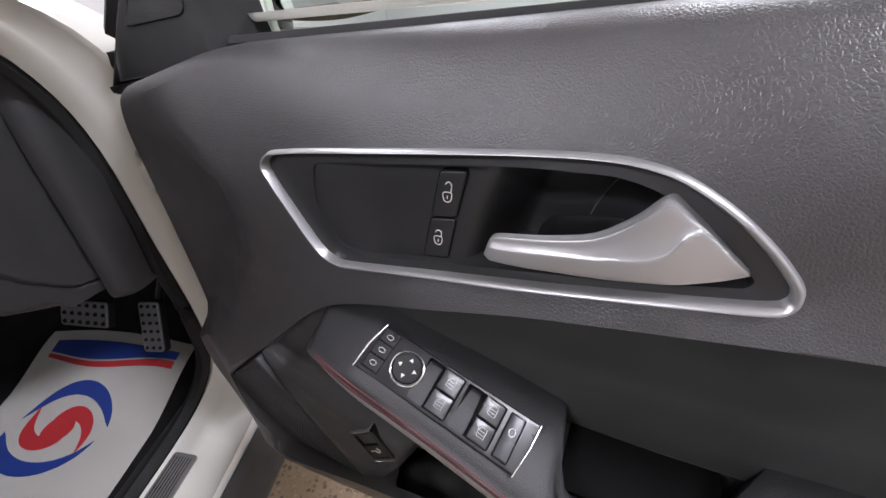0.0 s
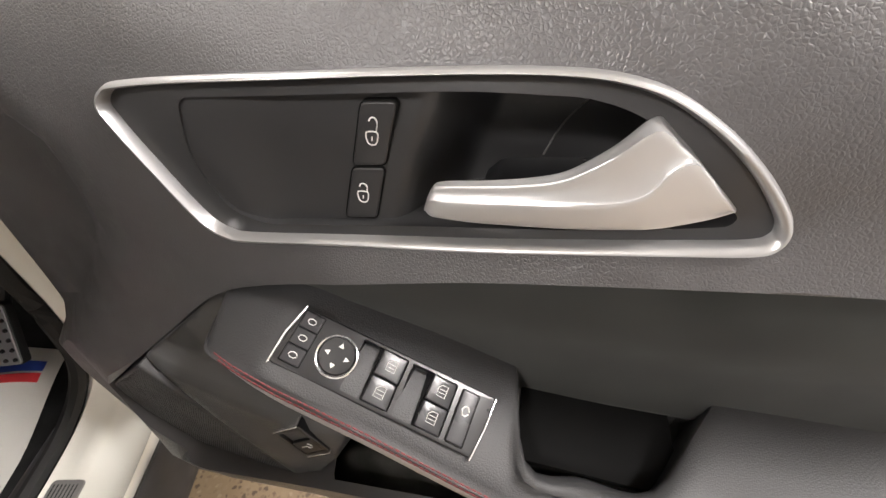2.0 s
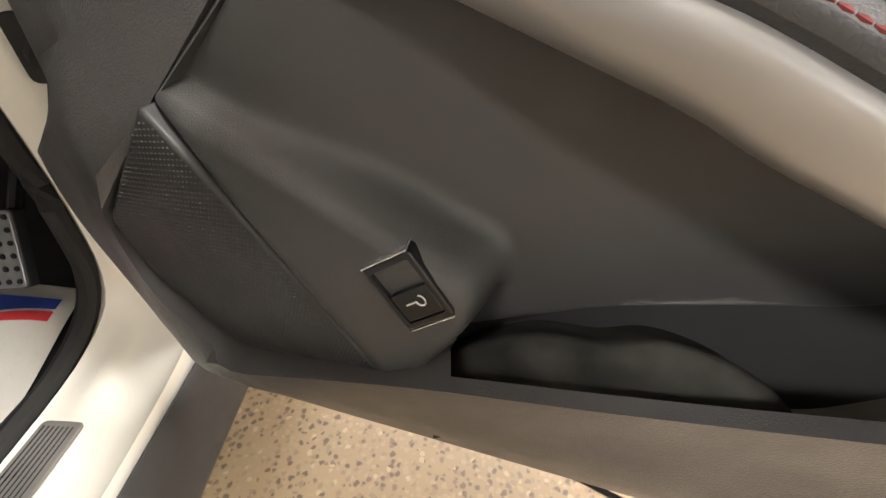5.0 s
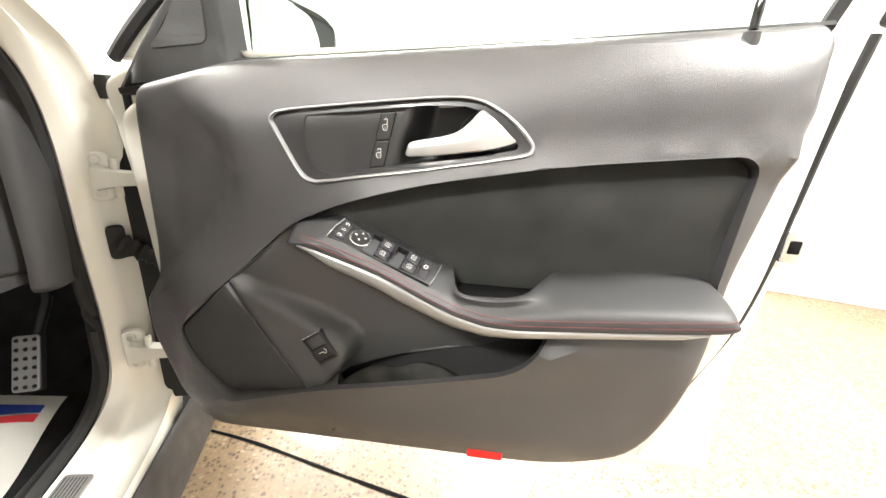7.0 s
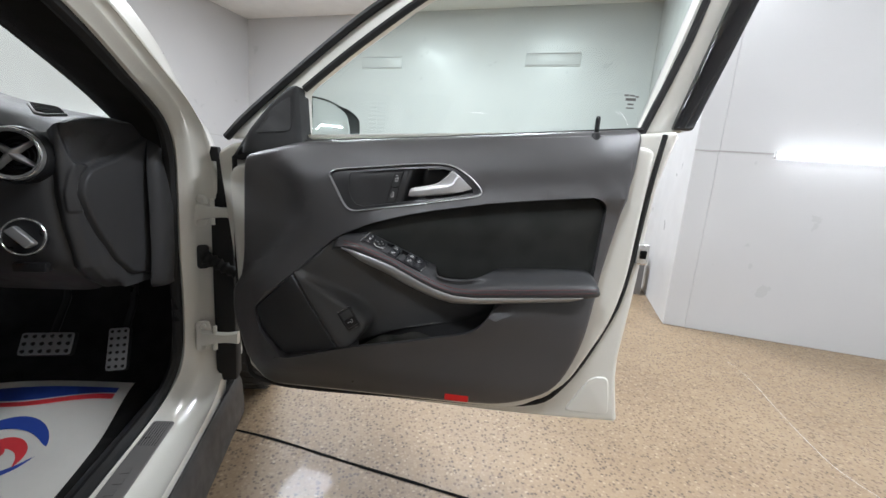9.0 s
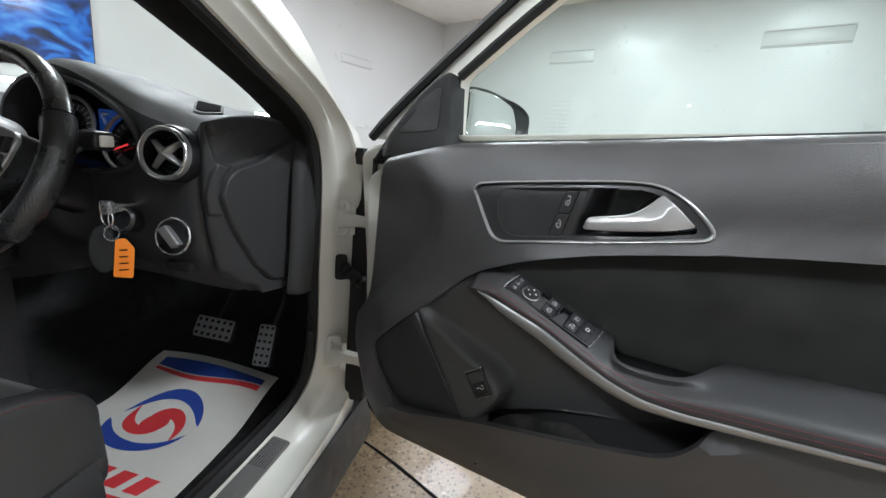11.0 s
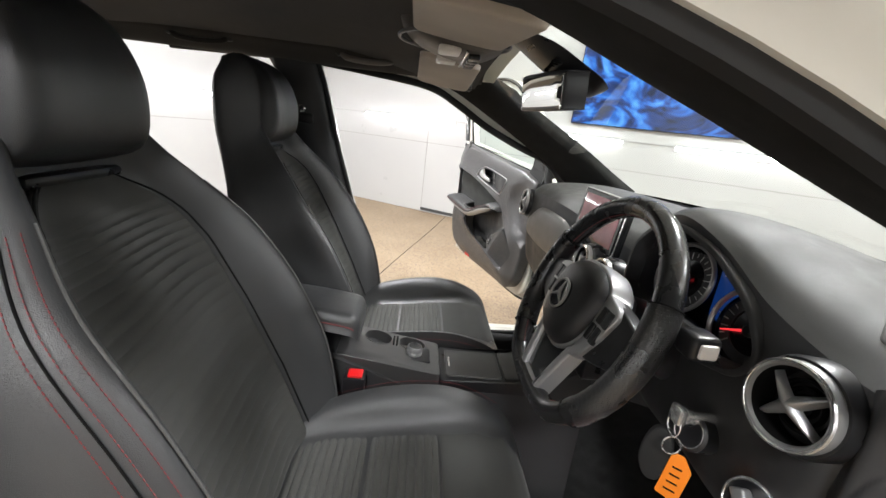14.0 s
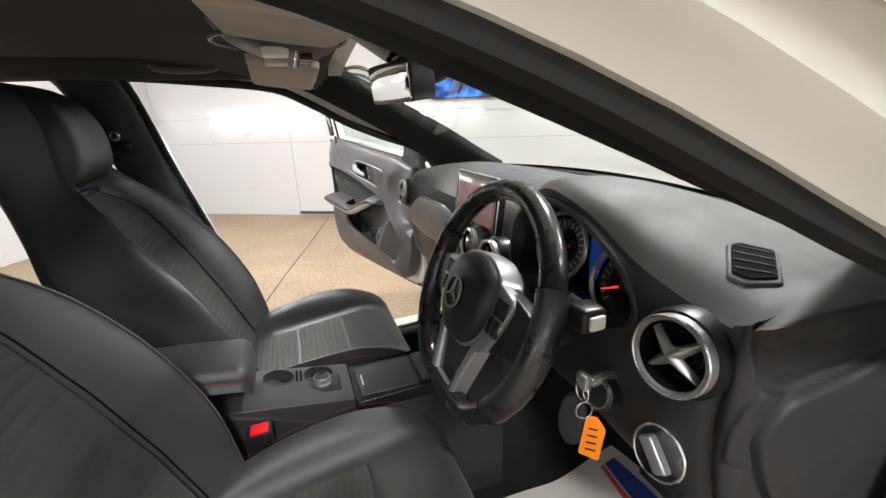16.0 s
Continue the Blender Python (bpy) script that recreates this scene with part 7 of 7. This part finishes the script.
C_ = (0.46, 0.55)
for k in range(2):
    o = math.pi * k
    swirl(C_, lambda t: 0.35 - 0.02 * t, lambda t: 0.348 - 0.02 * t - 0.10 * math.sin(math.pi * t ** 0.8) ** 0.8, 0.15 + o, 3.0 + o, M_BLUEINK)
    swirl(C_, lambda t: 0.30 - 0.19 * t ** 0.8, lambda t: 0.298 - 0.19 * t ** 0.8 - (0.13 * math.sin(math.pi * min(1, t * 0.9)) ** 0.8) * (1 - 0.35 * t), -0.55 + o, 2.5 + o, M_REDINK)
swirl(C_, lambda t: 0.105, lambda t: 0.001, 0, 2 * math.pi, M_REDINK)
for k in range(5):
    x = 0.20 + 0.135 * k
    printed([(x, 0.17), (x + 0.035, 0.26), (x + 0.125, 0.26), (x + 0.09, 0.17)], M_REDINK, "print_bar")
printed([(0.2, 0.12), (0.85, 0.12), (0.85, 0.145), (0.2, 0.145)], M_REDINK, "print_bar")
printed([(0.03, 0.06), (0.5, 0.0), (0.97, 0.06), (0.97, 0.09), (0.5, 0.04), (0.03, 0.09)], M_BLUEINK)
part("under_mat", box(0.12, -0.16, 0.236, 0.62, 0.20, 0.241, 0.002), M_CARPET, pm, "black carpet mat below")


def pedal(nm, lab, o, a, b, w, h, nx, ny):
    to = frame_to(o, a, b)
    p_ = thing(nm, lab, "pedal", Matrix.Translation(o))
    lt = lambda x, y, z: tuple(np.array(to(x, y, z)) - np.array(o))
    hs_ = [ellipse(-w / 2 + w * (i + 0.5) / nx, -h / 2 + h * (j + 0.5) / ny, min(w / nx, h / ny) * 0.30, min(w / nx, h / ny) * 0.30, 10) for i in range(nx) for j in range(ny)]
    part("pedal_face", pillow(rect(-w / 2, -h / 2, w / 2, h / 2, 0.008), 0.0, 0.006, 0.002, holes=hs_, to=lt), M_SILVER, p_, "studded brushed steel face")
    part("pedal_pad", pillow(rect(-w / 2 - 0.002, -h / 2 - 0.002, w / 2 + 0.002, h / 2 + 0.002, 0.008), -0.014, 0.0015, 0.001, to=lt), M_RUBBER, p_)
    for x, y in [(q.mean(0)) for q in hs_]:
        part("rubber_stud", lathe([(min(w / nx, h / ny) * 0.24, 0.0), (min(w / nx, h / ny) * 0.22, 0.0075), (0.0, 0.008)], 8, lambda a_, b_, c_, x=x, y=y: lt(x + a_, y + b_, c_)), M_RUBBER, p_)
    part("pedal_arm", tube([lt(0, 0, -0.01), (0.0, 0.10, 0.10), (0.0, 0.16, 0.32)], 0.010, 8), M_SATIN, p_)


pedal("brake_pedal", "brushed steel brake pedal with black rubber studs", (0.40, 0.33, 0.47), (1, 0, 0), (0, 0.5, 0.87), 0.125, 0.062, 6, 3)
pedal("accelerator_pedal", "brushed steel accelerator pedal with black rubber studs", (0.578, 0.32, 0.455), (1, 0.05, 0.05), (0.15, 0.45, 0.88), 0.05, 0.12, 3, 6)

# ---- keys in the lock ----
ky = thing("car_key", "black car key with an orange tag on rings", "key", Matrix.Translation((0.484, 0.008, 0.888)))
part("key_blade", box(-0.006, -0.035, -0.008, 0.006, 0.03, 0.008, 0.003), M_CHROME, ky)
part("key_ring", tube([(0.0 + 0.014 * math.cos(a) - 0.006, -0.036, -0.018 + 0.017 * math.sin(a)) for a in np.linspace(0, 2 * math.pi, 24, endpoint=False)], 0.0014, 6, True, up=(0, 1, 0)), M_CHROME, ky, "steel ring")
part("split_ring", tube([(0.004 * math.cos(a) + 0.002, -0.036 + 0.012 * math.cos(a), -0.048 + 0.015 * math.sin(a)) for a in np.linspace(0, 2 * math.pi, 20, endpoint=False)], 0.0014, 6, True, up=(1, 0, 0)), M_CHROME, ky, "steel ring")
part("key_head", box(-0.016, -0.044, -0.012, 0.008, -0.028, 0.016, 0.005), M_CHROME, ky)
fob = cr([(-0.022, -0.045), (-0.006, -0.035), (0.008, -0.05), (0.014, -0.09), (0.004, -0.125), (-0.016, -0.13), (-0.03, -0.105), (-0.03, -0.07)], 4, True)
part("key_fob", pillow(fob, -0.006, 0.007, 0.004, to=frame_to((-0.016, -0.030, 0), (1, 0.9, 0), (0, 0, 1))), M_RUBBER, ky, "black leather key fob")
tg = part("key_tag", pillow(rounded([(-0.006, -0.062), (0.010, -0.060), (0.024, -0.082), (0.018, -0.146), (-0.014, -0.140)], 0.004), -0.001, 0.001, 0.0005, to=frame_to((0.006, -0.026, 0), (1, 1.1, 0), (0.05, 0, 1))), M_ORANGE, ky, "orange tag")
tt_ = frame_to((0.006, -0.026, 0), (1, 1.1, 0), (0.05, 0, 1))
for k in range(4):
    part("tag_writing", pillow(rect(-0.004 + 0.001 * k, -0.128 + 0.014 * k, 0.012, -0.125 + 0.014 * k), 0.001, 0.0015, 0.0001, to=tt_), M_DARKVOID, tg, "small dark scribble bar")

# ---- roof fittings ----
oc = thing("roof_console", "taupe roof console with reading lamps", "roof console")
rg = []
for y, w, h in ((-0.50, 0.05, 0.008), (-0.47, 0.085, 0.03), (-0.40, 0.105, 0.045), (-0.34, 0.11, 0.043), (-0.29, 0.10, 0.022), (-0.275, 0.085, 0.006)):
    rg.append([(w * a, y, dome(0, y) + 0.004 - h * c) for a, c in ((-1, 0), (-0.95, 0.6), (-0.7, 0.95), (0, 1.0), (0.7, 0.95), (0.95, 0.6), (1, 0))])
part("console_shell", smooth_loft(rg, 4, 3, closed=False), M_OHC, oc, "taupe plastic shell")
part("console_rim", tube([(0.118 * math.cos(a), -0.385 + 0.118 * math.sin(a), dome(0, -0.385) - 0.012) for a in np.linspace(0, 2 * math.pi, 40, endpoint=False)], 0.004, 6, True), M_GREY, oc)
for x in (-0.065, 0.065):
    part("lamp_lens", box(x - 0.026, -0.42, dome(0, -0.4) - 0.048, x + 0.026, -0.375, dome(0, -0.4) - 0.034, 0.005), M_LENS, oc, "frosted lamp lens")
for k in range(4):
    part("lamp_switch", box(-0.075 + 0.04 * k, -0.358, dome(0, -0.34) - 0.048, -0.045 + 0.04 * k, -0.335, dome(0, -0.34) - 0.036, 0.003), M_SATIN, oc)
part("switch_strip", box(-0.10, -0.366, dome(0, -0.34) - 0.044, 0.10, -0.362, dome(0, -0.34) - 0.036, 0.001), M_CHROME, oc)


def visor(x0, x1, lab):
    v_ = thing("sun_visor", lab, "sun visor", None, "sun visors")
    bm = pillow(rounded([(x0, -0.47), (x1, -0.46), (x1, -0.305), (x0, -0.305)], 0.025), 0.0, 0.014, 0.006, to=lambda a, b, c: (a, b, dome(a, b) - 0.02 - c), step=0.04, hf=lambda a, b: 0.0)
    part("visor_board", bm, M_VISOR, v_, "pale cloth board")
    part("visor_arm", tube([(x0 + 0.02, -0.30, dome(x0, -0.30) - 0.012), (x0 + 0.20, -0.30, dome(x0 + 0.2, -0.3) - 0.012)], 0.005, 8), M_SATIN, v_)
    part("visor_clip", box(x0 - 0.004, -0.315, dome(x0, -0.3) - 0.03, x0 + 0.02, -0.292, dome(x0, -0.3) - 0.004, 0.004), M_SATIN, v_)


visor(0.14, 0.47, "pale grey sun visor folded to the roof")
visor(-0.47, -0.14, "pale grey passenger sun visor folded to the roof")
for y in (-0.635, -1.16):
    hd = thing("grab_handle", "dark grab handle on the roof rail", "grab handle", Matrix.Translation((-0.50, y, 1.428)), "grab handles")
    part("grip", tube(cr([(0.0, -0.085, 0.02), (0.012, -0.075, -0.004), (0.018, -0.03, -0.012), (0.018, 0.03, -0.012), (0.012, 0.075, -0.004), (0.0, 0.085, 0.02)], 4), 0.009, 8), M_OHC if y > -1 else M_LINER, hd)
    for s in (-1, 1):
        part("handle_end", box(-0.014, s * 0.085 - 0.016, -0.004, 0.014, s * 0.085 + 0.016, 0.028, 0.006), M_PLASTIC, hd)
# inside mirror and sensor cover
mi = thing("inside_mirror", "black framed inside mirror on the windscreen", "mirror", pose(-0.008, -0.178, 1.347, 0, 0, 8))
cas = cr([(-0.118, 0.028), (-0.10, 0.040), (0.10, 0.034), (0.118, 0.018), (0.112, -0.034), (0.095, -0.042), (-0.098, -0.042), (-0.116, -0.03)], 4, True)
mt = frame_to((0, 0, 0), (1, 0, 0), (0, -0.12, 1))
part("mirror_case", pillow(cas, -0.045, 0.004, 0.006, to=mt), M_SATIN, mi)
part("mirror_glass", pillow(offset(cas if area2(cas) > 0 else cas[::-1], 0.009), 0.003, 0.0055, 0.0008, to=mt), M_MIRROR, mi, "mirror glass")
part("mirror_stalk", tube([(0, 0.03, 0.0), (0.0, 0.06, 0.03), (0, 0.04, 0.075)], 0.012, 8), M_SATIN, mi)
sn = thing("sensor_cover", "black sensor cover behind the inside mirror", "sensor cover")
part("cover", smooth_loft([[(x * w + 0.015, y, z - d * (1 - x * x)) for x in np.linspace(-1, 1, 7)] for y, z, w, d in ((-0.27, 1.45, 0.06, 0.01), (-0.20, 1.425, 0.09, 0.03), (-0.14, 1.395, 0.095, 0.035), (-0.09, 1.372, 0.085, 0.03), (-0.06, 1.36, 0.05, 0.008))], 4, 2, closed=False), M_SATIN, sn)
for k in range(6):
    part("cover_slot", box(0.02 + 0.011 * k, -0.19, 1.383 + 0.002 * k, 0.026 + 0.011 * k, -0.155, 1.40, 0.001, 1), M_DARKVOID, sn)
